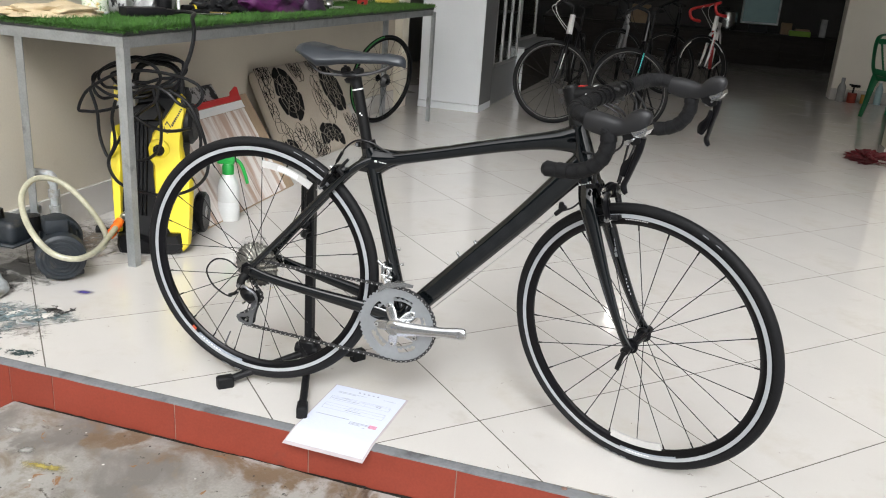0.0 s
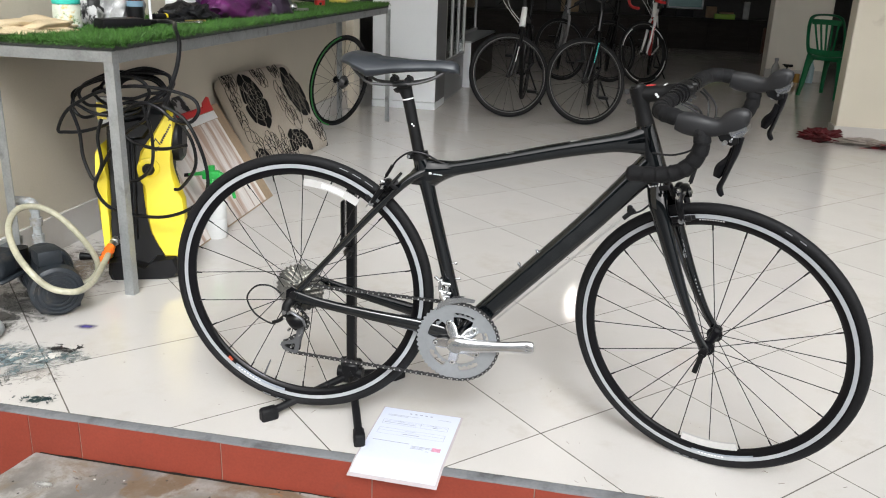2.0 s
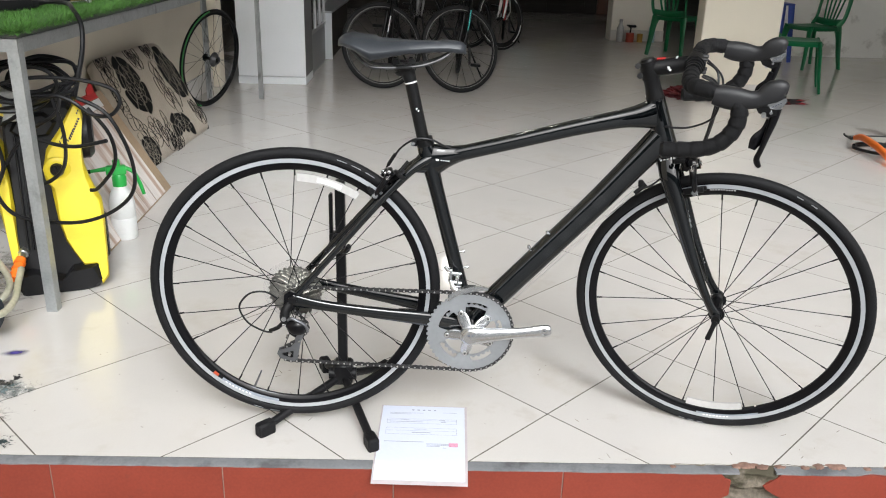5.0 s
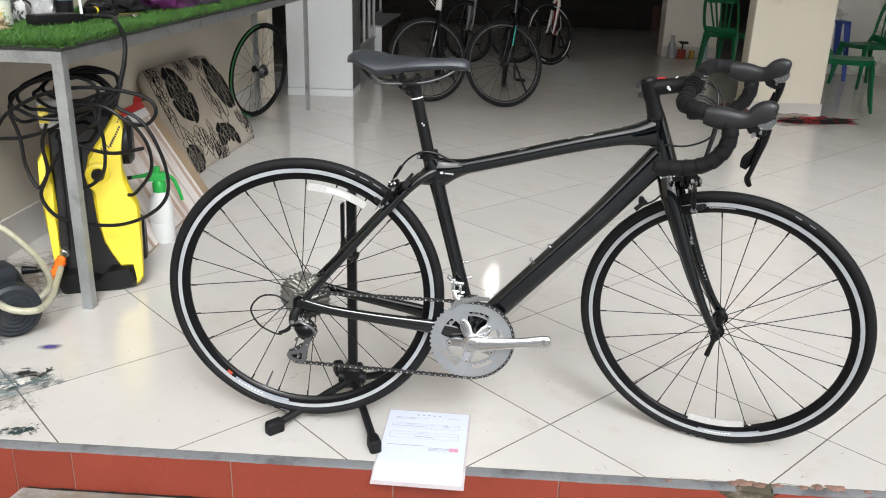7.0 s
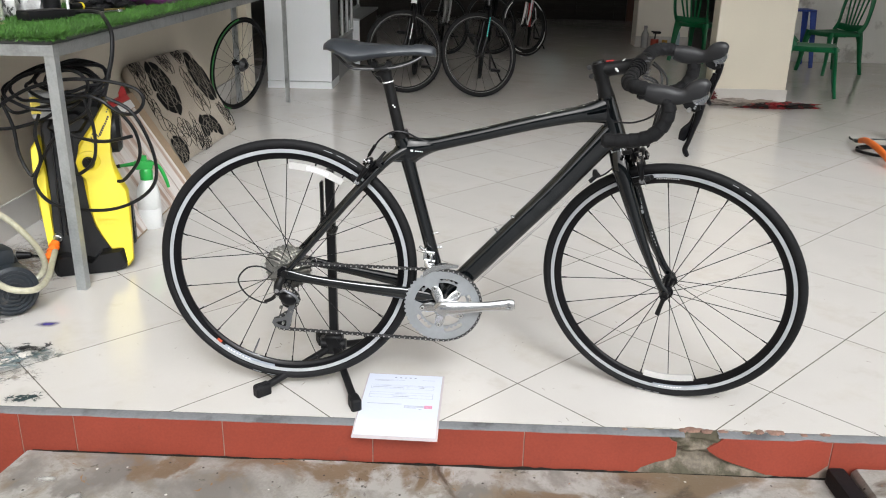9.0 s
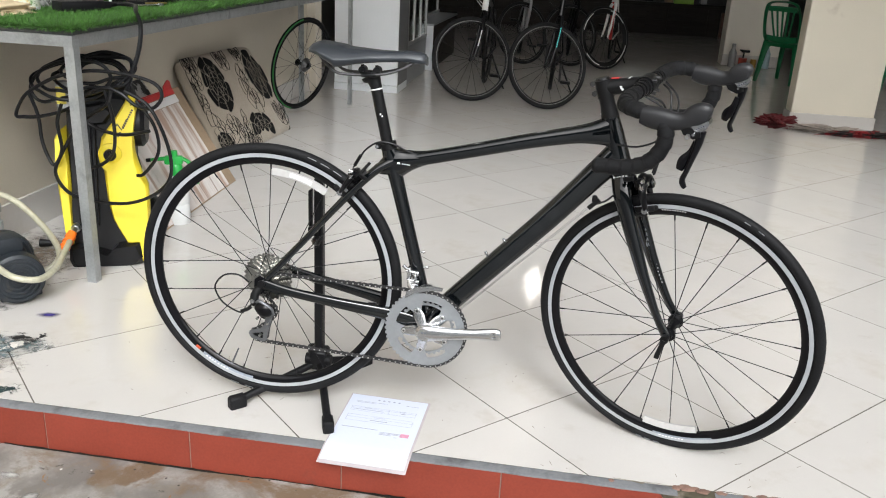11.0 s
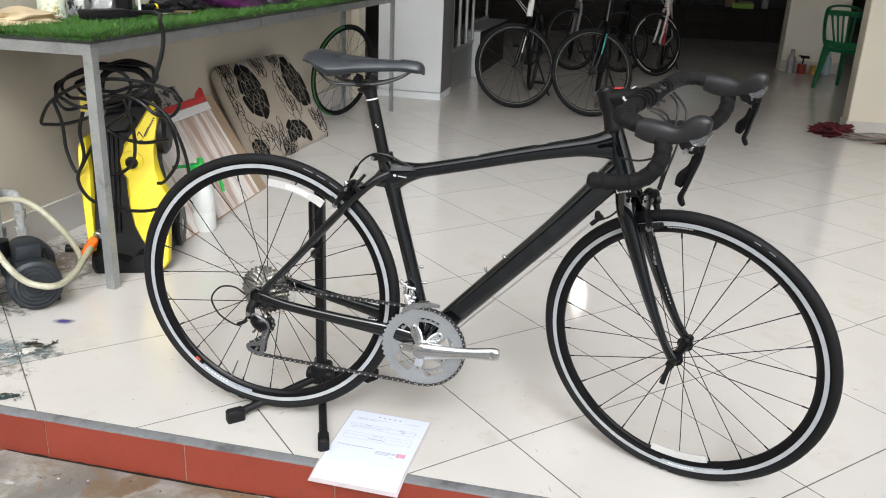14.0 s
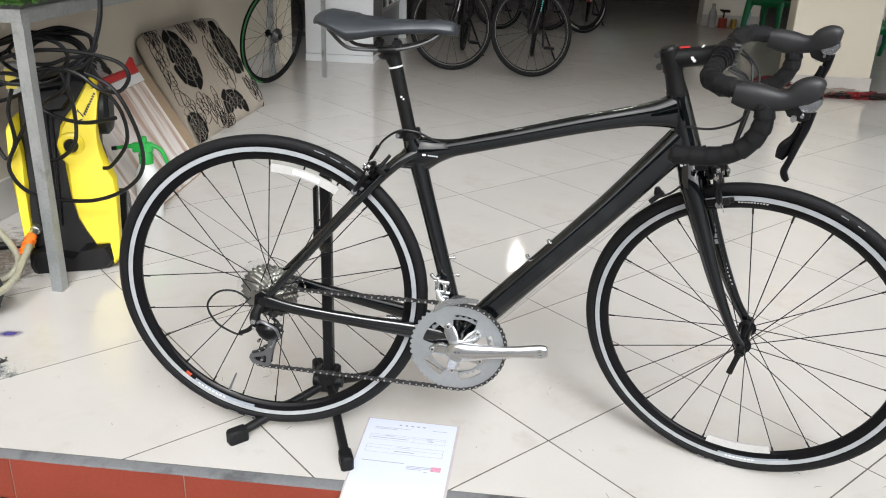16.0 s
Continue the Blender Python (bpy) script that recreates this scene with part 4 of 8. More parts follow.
mb = tube(Mesh(), [(0.123 + OX, y, BAR, 0.0155 - 0.0035 * min(1, abs(y) / 0.09)) for y in np.linspace(-0.12, 0.12, 13)], n=16, k=2)
bar = part("handlebar", mb, MATT, bike, "black drop handlebar wrapped in tape", m=F)
for sgn in (-1, 1):
    for q, r in ((0.030, 0.0185), (0.050, 0.0172), (0.068, 0.0165)):
        part("bar_clamp", tube(Mesh(), [(0.123 + OX, sgn * (q - 0.004), BAR, r), (0.123 + OX, sgn * (q + 0.004), BAR, r)], n=18, k=1), MATT, bar)
    path = [(0.123, 0.085, BAR), (0.124, 0.135, BAR), (0.130, 0.172, BAR), (0.150, 0.194, BAR), (0.180, 0.200, 0.910), (0.205, 0.201, 0.904), (0.222, 0.202, 0.887), (0.226, 0.203, 0.863), (0.217, 0.204, 0.835), (0.196, 0.206, 0.811), (0.165, 0.207, 0.797), (0.130, 0.208, 0.791), (0.094, 0.209, 0.788)]
    dense = catmull([(x + OX, sgn * y, z) for x, y, z in path], 12)
    mb = tube(Mesh(), [(*p, (0.0152 + 0.0019 * ((i % 9) / 8.0)) * (1 - 0.22 * max(0.0, 1 - abs(i - 58) / 16))) for i, p in enumerate(dense)], n=16, k=1)
    part("bar_tape", mb, TAPE, bar, "wrapped black bar tape", sharp=70)
    rod(mb := Mesh(), (0.096 + OX, sgn * 0.209, 0.788), (0.089 + OX, sgn * 0.209, 0.7876), 0.0165, 16, 0.013)
    part("end_plug", mb, MATT, bar)
    y = sgn * 0.199
    hood = [(0.180, 0, 0.9125, 0.0172, 0.0180), (0.198, 0, 0.9100, 0.0178, 0.0215), (0.222, 0, 0.9080, 0.0165, 0.0215), (0.247, 0.002, 0.9080, 0.0140, 0.0170), (0.264, 0.004, 0.9120, 0.0138, 0.0172), (0.278, 0.006, 0.9215, 0.0150, 0.0215), (0.291, 0.007, 0.9290, 0.0148, 0.0215), (0.302, 0.008, 0.9325, 0.0128, 0.0170), (0.3095, 0.008, 0.932, 0.0065, 0.008)]
    mb = tube(Mesh(), [(x + OX, y - d * sgn, z, a, b) for x, d, z, a, b in hood], n=24, k=6, ref=(0, 1, 0), square=0.78)
    shifter = part("shifter", mb, HOOD, bar, "rubber brake hood with shift lever", m=Matrix.Translation((-0.005, 0, BAR - 0.920)), sharp=60)
    mb = slab(Mesh(), [(0.277 + OX, 0.905), (0.292 + OX, 0.910), (0.308 + OX, 0.921), (0.3105 + OX, 0.914), (0.305 + OX, 0.903), (0.297 + OX, 0.897), (0.284 + OX, 0.897)], y - 0.007 * sgn - 0.0135, y - 0.007 * sgn + 0.0135)
    plate = part("name_plate", mb, ALLOY, shifter, "silver shifter plate", smooth=False)
    for i in range(4):
        for e in (-1, 1):
            box(q := Mesh(), (0, 0, 0), (0.0026, 0.0006, 0.0020))
            part("letter", q, INK, plate, m=pose(0.288 + 0.0042 * i + OX, y - 0.007 * sgn + 0.0136 * e, 0.9015 + 0.0026 * i, 0, -32, 0), smooth=False)
    mb = slab(Mesh(), [(0.258 + OX, 0.897), (0.284 + OX, 0.903), (0.296 + OX, 0.899), (0.297 + OX, 0.886), (0.284 + OX, 0.880), (0.264 + OX, 0.887)], y - 0.005 * sgn - 0.011, y - 0.005 * sgn + 0.011)
    part("bracket", mb, MATT, shifter, smooth=False)
    mb = tube(Mesh(), [(0.295 + OX, y - 0.006 * sgn, 0.896, 0.0075, 0.010), (0.293 + OX, y - 0.005 * sgn, 0.870, 0.0080, 0.008), (0.287 + OX, y, 0.842, 0.0085, 0.0062), (0.281 + OX, y + 0.006 * sgn, 0.816, 0.0085, 0.0052), (0.276 + OX, y + 0.010 * sgn, 0.799, 0.0085, 0.0058), (0.2795 + OX, y + 0.011 * sgn, 0.788, 0.0065, 0.0058), (0.284 + OX, y + 0.011 * sgn, 0.783, 0.004, 0.004)], n=12, k=5, ref=(0, 1, 0))
    part("brake_lever", mb, GLOSS, shifter)
    mb = tube(Mesh(), [(0.286 + OX, y - 0.012 * sgn, 0.872, 0.004, 0.005), (0.281 + OX, y - 0.012 * sgn, 0.850, 0.004, 0.007), (0.270 + OX, y - 0.008 * sgn, 0.830, 0.0045, 0.012), (0.264 + OX, y - 0.004 * sgn, 0.812, 0.003, 0.007)], n=10, k=4, ref=(0, 1, 0))
    part("shift_paddle", mb, GLOSS, shifter)
    rod(mb := Mesh(), (0.286 + OX, y - 0.0195, 0.893), (0.286 + OX, y + 0.0155, 0.893), 0.0030, 10)
    part("pivot_bolt", mb, ALLOY, shifter)
    rod(mb := Mesh(), (0.274 + OX, y - 0.0150, 0.885), (0.274 + OX, y + 0.0110, 0.885), 0.0046, 10)
    part("barrel_nut", mb, STEEL, shifter)

# cables
def cable(rows, r=0.0023, mat=CABLE, m=None, name="cable", n=8, k=8):
    mb = tube(Mesh(), [(x + OX, y, z, r) for x, y, z in rows], n=n, k=k)
    return part(name, mb, mat, bike, m=m)


cable([(0.143, -0.075, 0.906), (0.180, -0.060, 0.880), (0.178, -0.038, 0.815), (0.130, -0.030, 0.782), (0.078, -0.026, 0.776)], m=F)
cable([(0.143, 0.075, 0.906), (0.182, 0.056, 0.870), (0.178, 0.026, 0.800), (0.168, 0.008, 0.745), (0.162, 0.006, 0.712)], m=F)
cable([(0.144, -0.055, 0.904), (0.172, -0.035, 0.885), (0.180, -0.012, 0.830), (0.168, 0.000, 0.760), (0.160, 0.006, 0.710)], m=F)
cable([(0.144, 0.055, 0.904), (0.170, 0.030, 0.890), (0.176, 0.010, 0.840), (0.170, 0.004, 0.780), (0.158, 0.002, 0.715)], m=F)
cable([(0.075, -0.020, 0.655), (0.058, -0.016, 0.638), (0.030, -0.014, 0.625)])
cable([(0.030, -0.014, 0.625), (-0.15, -0.012, 0.440), (-0.335, -0.010, 0.250)], r=0.0008, mat=STEEL, k=3)
cable([(0.030, 0.014, 0.622), (-0.15, 0.012, 0.436), (-0.335, 0.010, 0.248)], r=0.0008, mat=STEEL, k=3)
rod(mb := Mesh(), (0.045 + OX, -0.015, 0.640), (0.022 + OX, -0.014, 0.617), 0.0055, 10)
box(mb, (0.034 + OX, -0.013, 0.640), (0.012, 0.012, 0.018), 0.003)
part("barrel_adjuster", mb, MATT, bike)
cable([(-0.385, -0.004, 0.708), (-0.41, -0.012, 0.717), (-0.440, -0.021, 0.733), (-0.475, -0.023, 0.735), (-0.508, -0.014, 0.712), (-0.527, -0.004, 0.682), (-0.540, 0.0, 0.664)])
rod(mb := Mesh(), (-0.520 + OX, -0.008, 0.697), (-0.536 + OX, -0.002, 0.670), 0.0042, 10)
part("cable_boot", mb, MATT, bike)
cable([(-0.786, -0.060, 0.366), (-0.812, -0.064, 0.384), (-0.848, -0.066, 0.380), (-0.872, -0.067, 0.348), (-0.856, -0.067, 0.310), (-0.822, -0.067, 0.288), (-0.800, -0.067, 0.284)], name="shift_cable")

# brakes: dual pivot calipers, built about their centre bolt, z away from the hub
def caliper(m, name):
    c = Mesh()
    rod(c, (-0.012, 0, 0.012), (0.024, 0, 0.012), 0.0105, 18)
    tube(c, [(0.012, 0.020, 0.016, 0.007, 0.010), (0.014, 0.0, 0.020, 0.0075, 0.011), (0.014, -0.024, 0.019, 0.0075, 0.011), (0.012, -0.037, 0.006, 0.007, 0.0095), (0.010, -0.036, -0.016, 0.006, 0.0085), (0.008, -0.031, -0.036, 0.005, 0.0075)], n=12, k=5, ref=(1, 0, 0))
    ob = part(name, c, GLOSS, bike, "black dual pivot brake caliper with silver bolts", m=m)
    c = tube(Mesh(), [(-0.002, -0.018, 0.013, 0.006, 0.009), (-0.002, 0.010, 0.020, 0.007, 0.011), (-0.002, 0.030, 0.016, 0.007, 0.010), (0.000, 0.037, -0.004, 0.0065, 0.009), (0.002, 0.031, -0.036, 0.005, 0.0075)], n=12, k=5, ref=(1, 0, 0))
    part("rear_arm", c, GLOSS, ob)
    c = tube(Mesh(), [(0.013, -0.026, 0.022, 0.0065, 0.007), (0.013, -0.040, 0.030, 0.006, 0.0065), (0.013, -0.050, 0.031, 0.005, 0.005)], n=10, k=4, ref=(1, 0, 0))
    part("cable_arm", c, GLOSS, ob)
    c = tube(Mesh(), [(-0.002, -0.020, 0.018, 0.006, 0.006), (-0.002, -0.032, 0.040, 0.0055, 0.0055), (-0.002, -0.040, 0.048, 0.007, 0.007)], n=10, k=4, ref=(1, 0, 0))
    part("upper_arm", c, GLOSS, ob)
    rod(c := Mesh(), (0.002, -0.043, 0.044), (0.002, -0.038, 0.074), 0.0044, 12, 0.0034)
    part("barrel_adjuster", c, MATT, ob)
    box(c := Mesh(), (-0.006, -0.050, 0.040), (0.022, 0.005, 0.010), 0.0018)
    part("release_lever", c, MATT, ob)
    for y in (-1, 1):
        box(c := Mesh(), (0.004, 0.0165 * y, -0.0355), (0.052, 0.006, 0.010), 0.002)
        box(c, (0.004, 0.0220 * y, -0.0350), (0.040, 0.006, 0.013), 0.002)
        part("brake_pad", c, RUBBER, ob)
        rod(c := Mesh(), (0.008, 0.0395 * y, -0.034), (0.008, 0.022 * y, -0.0345), 0.0062, 14, 0.0068)
        part("bolt", c, ALLOY, ob)
    for x0, x1, y, z, r in ((0.016, 0.0225, -0.046, 0.030, 0.0042), (0.018, 0.0235, -0.026, 0.018, 0.0036), (0.022, 0.0275, 0.0, 0.012, 0.0050)):
        rod(c := Mesh(), (x0, y, z), (x1, y, z), r, 12)
        part("bolt", c, ALLOY, ob)
    rod(c := Mesh(), (0.013, -0.0455, 0.016), (0.013, -0.041, 0.017), 0.0042, 12)
    part("bolt", c, ALLOY, ob)
    rod(c := Mesh(), (0.013, -0.047, 0.026), (0.012, -0.030, -0.052), 0.0010, 6)
    part("cable_end", c, STEEL, ob)
    return ob


caliper(F @ pose(0.142 + OX, 0, 0.672, 0, -18.3, 0) @ Matrix.Scale(1.12, 4), "front_brake")
caliper(pose(-0.536 + OX, 0, 0.630, 0, 39, 0) @ Matrix.Rotation(radians(180), 4, "Z") @ Matrix.Scale(1.0, 4) @ Matrix.Scale(-1, 4, (0, 1, 0)), "rear_brake")

# crank, rings, chain, cassette, mechs
CX, CZ = BB[0] + OX, BB[1]


def chainring(teeth, r, y, hole, mat, arms=5, web=0.62):
    """A toothed ring with a spider of windows."""
    mb = Mesh()
    n = teeth * 4
    outer = []
    for i in range(n):
        a = 2 * math.pi * i / n
        rr = r + (0.0022 if i % 4 in (1, 2) else -0.0016)
        outer.append((rr * math.cos(a), rr * math.sin(a)))
    verts, faces = [], []
    rings = []
    for y0 in (-0.0016, 0.0016):
        rings.append(len(verts))
        verts += [(x, y0, z) for x, z in outer]
        rings.append(len(verts))
        verts += [(hole * math.cos(2 * math.pi * i / n), y0, hole * math.sin(2 * math.pi * i / n)) for i in range(n)]
    for i in range(n):
        q = (i + 1) % n
        for a, b in ((rings[0], rings[1]), (rings[3], rings[2]), (rings[2], rings[0]), (rings[1], rings[3])):
            faces.append((a + i, a + q, b + q, b + i))
    mb.add(verts, faces)
    return mb


mb = Mesh()
arm = Matrix.Translation((CX, 0, CZ))
lathe(mb, [(0.006, 0.076), (0.016, 0.076), (0.019, 0.073), (0.020, 0.050), (0.012, 0.046)], 28, Matrix.Translation((CX, 0, CZ)) @ ALONG_Y)
tube(mb, [(CX - 0.022, -0.060, CZ - 0.002, 0.006, 0.012), (CX - 0.012, -0.064, CZ - 0.001, 0.009, 0.0195), (CX + 0.010, -0.067, CZ + 0.001, 0.0105, 0.0215), (CX + 0.055, -0.070, CZ + 0.0058, 0.009, 0.0168), (CX + 0.115, -0.071, CZ + 0.0118, 0.008, 0.0135), (CX + 0.152, -0.0715, CZ + 0.0156, 0.008, 0.0152), (CX + 0.171, -0.0715, CZ + 0.0175, 0.008, 0.0158), (CX + 0.181, -0.0715, CZ + 0.0185, 0.0080, 0.0145), (CX + 0.1858, -0.0715, CZ + 0.0190, 0.0065, 0.0110), (CX + 0.187, -0.0715, CZ + 0.0191, 0.003, 0.006)], n=18, k=6, ref=(0, 1, 0))
crank = part("crank", mb, ALLOY, bike, "polished silver crank arm")
lathe(mb := Mesh(), [(0.0062, 0.0800), (0.0098, 0.0800), (0.0098, 0.0760), (0.0062, 0.0760)], 22, Matrix.Translation((CX + 0.1705, 0, CZ + 0.0175)) @ ALONG_Y, closed=True)
part("thread_rim", mb, ALLOY, crank)
rod(mb := Mesh(), (CX + 0.1705, -0.0793, CZ + 0.0175), (CX + 0.1705, -0.071, CZ + 0.0175), 0.0060, 6)
part("pedal_thread", mb, GUNMETAL, crank)
for x, w in ((-0.004, 0.0050), (0.0035, 0.0035)):
    box(mb := Mesh(), (CX + x, -0.0776, CZ + 0.005), (w, 0.0012, 0.0026), 0, None)
    part("letter", mb, INK, crank, smooth=False)
def off_arm(a):
    """Angle to the nearest arm of the spider."""
    return abs((a - radians(42.6) + radians(36)) % radians(72) - radians(36))


def ease(u):
    u = min(1.0, max(0.0, u))
    return u * u * (3 - 2 * u)


verts, faces = [], []
n, rings = 150, 9
for j in range(rings):
    f = j / (rings - 1)
    for i in range(n):
        a = 2 * math.pi * i / n
        reach = 0.0225 + 0.0395 * ease(1 - off_arm(a) / 0.50) ** 0.6
        r = 0.008 + (reach - 0.008) * f
        verts.append((CX + r * math.cos(a), -0.0498 - 0.0150 * (1 - min(1.0, r / 0.058)) ** 1.4 + (0.0016 * f ** 6), CZ + r * math.sin(a)))
for i in range(n):
    a = 2 * math.pi * i / n
    x, y, z = verts[(rings - 1) * n + i]
    verts.append((x, -0.0462, z))
for j in range(rings):
    faces += [(j * n + i, j * n + (i + 1) % n, (j + 1) * n + (i + 1) % n, (j + 1) * n + i) for i in range(n)]
part("spider", Mesh().add(verts, faces), ALLOY, crank, sharp=50)
part("spider_boss", lathe(Mesh(), [(0.010, 0.056), (0.0185, 0.056), (0.0205, 0.053), (0.0205, 0.047), (0.010, 0.047)], 30, Matrix.Translation((CX, 0, CZ)) @ ALONG_Y, closed=True), RINGS, crank)
lathe(mb := Mesh(), [(0.010, 0.0455), (0.0225, 0.0455), (0.0235, 0.043), (0.0235, 0.034), (0.010, 0.034)], 30, Matrix.Translation((CX, 0, CZ)) @ ALONG_Y, closed=True)
cup = part("bearing_cup", mb, MATT, bike)
for a, w in ((150, 0.006), (128, 0.004), (66, 0.005), (44, 0.007)):
    box(mb := Mesh(), (CX + 0.0175 * math.cos(radians(a)), -0.0459, CZ + 0.0175 * math.sin(radians(a))), (w, 0.001, 0.004))
    part("letter", mb, PALE, cup, smooth=False)
outer_ring = part("chainring", chainring(50, 0.1005, 0, 0.0768, RINGS), RINGS, crank, "large grey chainring", m=pose(CX, -0.0455, CZ), smooth=False)
verts, faces = [], []
n = 200
for y in (-0.0015, 0.0015):
    for k in (0, 1):
        for i in range(n):
            a = 2 * math.pi * i / n
            r = (0.0765 - 0.0305 * ease((0.31 - off_arm(a)) / 0.17)) if k else 0.0770
            verts.append((r * math.cos(a), y, r * math.sin(a)))
for i in range(n):
    q = (i + 1) % n
    for a, b in ((0, n), (3 * n, 2 * n), (n, 3 * n)):
        faces.append((a + i, a + q, b + q, b + i))
part("web", Mesh().add(verts, faces), RINGS, outer_ring, sharp=50)
part("chainring", chainring(34, 0.069, 0, 0.0625, RINGS), RINGS, crank, "small grey chainring", m=pose(CX, -0.0375, CZ), smooth=False)
for i in range(5):
    a = radians(42.6 + 72 * i)
    rod(mb := Mesh(), (CX + 0.055 * math.cos(a), -0.0515, CZ + 0.055 * math.sin(a)), (CX + 0.055 * math.cos(a), -0.036, CZ + 0.055 * math.sin(a)), 0.0052, 16)
    rb = part("ring_bolt", mb, STEEL, crank)
    rod(mb := Mesh(), (CX + 0.055 * math.cos(a), -0.0518, CZ + 0.055 * math.sin(a)), (CX + 0.055 * math.cos(a), -0.050, CZ + 0.055 * math.sin(a)), 0.0026, 6)
    part("socket", mb, CHAIN, rb)
mb = tube(Mesh(), [(CX + 0.01, 0.062, CZ, 0.010, 0.018), (CX - 0.07, 0.068, CZ - 0.002, 0.008, 0.014), (CX - 0.17, 0.070, CZ - 0.006, 0.0075, 0.013)], n=14, k=6, ref=(0, 1, 0))
part("crank_arm", mb, ALLOY, bike)

COGS = material("nickel_plated_cogs", (0.40, 0.395, 0.37), 0.30, metal=1.0, vary=0.3, scale=60, bump=0.01)
cassette = part("cassette", lathe(Mesh(), [(0.013, -0.020), (0.018, -0.020), (0.018, 0.020), (0.013, 0.020)], 20, ALONG_Y, cap=False), STEEL, rear_wheel, m=pose(0, -0.034, 0))
for i, t in enumerate((11, 12, 14, 16, 18, 20, 22, 24, 27, 30)):
    r = t * 0.0127 / (2 * math.pi)
    part("sprocket", chainring(t, r, 0, 0.014, STEEL), COGS, cassette, m=pose(0, -0.0185 + 0.0039 * i, 0), smooth=False)
lathe(mb := Mesh(), [(0.030, 0.0), (0.076, 0.001), (0.075, 0.0022), (0.030, 0.0012)], 40, ALONG_Y, closed=True)
part("spoke_guard", mb, SLEEVE, rear_wheel, "clear plastic spoke guard", m=pose(0, -0.0085, 0))

PUL1, PUL2 = (-0.741 + OX, 0.284), (-0.7655 + OX, 0.2185)
RY = -0.045
mb = Mesh()
tube(mb, [(-0.757 + OX, -0.064, 0.356, 0.006, 0.010), (-0.768 + OX, -0.070, 0.338, 0.008, 0.011), (-0.768 + OX, -0.073, 0.320, 0.008, 0.012), (-0.758 + OX, -0.074, 0.308, 0.008, 0.011)], n=14, k=5, ref=(0, 1, 0))
tube(mb, [(-0.770 + OX, -0.072, 0.316, 0.005), (-0.786 + OX, -0.070, 0.298, 0.005), (-0.806 + OX, -0.067, 0.288, 0.0045)], n=10, k=4)
tube(mb, [(-0.765 + OX, -0.060, 0.300, 0.005), (-0.758 + OX, -0.060, 0.282, 0.006), (-0.748 + OX, -0.056, 0.272, 0.006)], n=10, k=3)
rd = part("rear_derailleur", mb, MATT, bike, "black rear derailleur with a grey cage")
mb = Mesh()
tube(mb, [(-0.764 + OX, -0.080, 0.306, 0.005, 0.006), (-0.757 + OX, -0.081, 0.307, 0.010, 0.014), (-0.742 + OX, -0.082, 0.305, 0.0135, 0.0195), (-0.727 + OX, -0.081, 0.303, 0.011, 0.0165), (-0.719 + OX, -0.080, 0.302, 0.005, 0.007)], n=18, k=5, ref=(0, 1, 0))
part("body", mb, GLOSS, rd, "glossy dark derailleur body")
mb = tube(Mesh(), [(-0.7615 + OX, -0.082, 0.322, 0.003, 0.003), (-0.752 + OX, -0.086, 0.3285, 0.004, 0.0042), (-0.740 + OX, -0.088, 0.3245, 0.004, 0.0036), (-0.722 + OX, -0.086, 0.312, 0.004, 0.0034), (-0.716 + OX, -0.084, 0.294, 0.003, 0.003)], n=10, k=5, ref=(0, 1, 0))
part("link", mb, GUNMETAL, rd, "grey alloy link")
mb = tube(Mesh(), [(-0.7735 + OX, -0.078, 0.309, 0.003, 0.0032), (-0.762 + OX, -0.081, 0.3075, 0.003, 0.0028), (-0.752 + OX, -0.083, 0.3035, 0.003, 0.0026)], n=10, k=3, ref=(0, 1, 0))
part("link", mb, ALLOY, rd, "bright inner link")
for x, z, r in ((-0.7668, 0.270, 0.0034), (-0.7398, 0.259, 0.0028), (-0.7535, 0.2965, 0.0026)):
    rod(mb := Mesh(), (x + OX, -0.066, z), (x + OX, -0.055, z), r, 10)
    part("screw", mb, ALLOY, rd)
for (px, pz), nm in ((PUL1, "pulley"), (PUL2, "pulley")):
    part(nm, chainring(11, 0.0195, 0, 0.004, MATT), MATT, rd, m=pose(px, RY, pz), smooth=False)
WEDGE = [(-0.7520, 0.250), (-0.7618, 0.239), (-0.7908, 0.230), (-0.7935, 0.222), (-0.7868, 0.210), (-0.7538, 0.202), (-0.7465, 0.209), (-0.7425, 0.235)]
HOLE = [(-0.7590, 0.2300), (-0.7640, 0.2270), (-0.7810, 0.2245), (-0.7835, 0.2210), (-0.7795, 0.2165), (-0.7605, 0.2105), (-0.7570, 0.2125), (-0.7550, 0.2280)]
for y in (RY - 0.008, RY + 0.007):
    mb = slab(Mesh(), [(x + OX, z) for x, z in ((-0.7500, 0.288), (-0.7300, 0.288), (-0.7310, 0.272), (-0.7358, 0.255), (-0.7425, 0.235), (-0.7520, 0.250), (-0.7495, 0.268))], y - 0.0014, y + 0.0014)
    verts = [(x + OX, y + d, z) for d in (-0.0014, 0.0014) for x, z in WEDGE + HOLE]
    faces = []
    for i in range(8):
        q = (i + 1) % 8
        faces += [(i, q, 8 + q, 8 + i), (16 + i, 24 + i, 24 + q, 16 + q), (i, 16 + i, 16 + q, q), (8 + i, 8 + q, 24 + q, 24 + i)]
    mb.add(verts, faces)
    part("cage", mb, GUNMETAL, rd, smooth=False)
for x, z in ((-0.7698, 0.326),):
    rod(mb := Mesh(), (x + OX, -0.086, z), (x + OX, -0.066, z), 0.0058, 14)
    part("bolt", mb, ALLOY, rd)
for x, z in (PUL1, PUL2):
    rod(mb := Mesh(), (x, RY - 0.010, z), (x, RY + 0.008, z), 0.003, 10)
    part("bolt", mb, STEEL, rd)
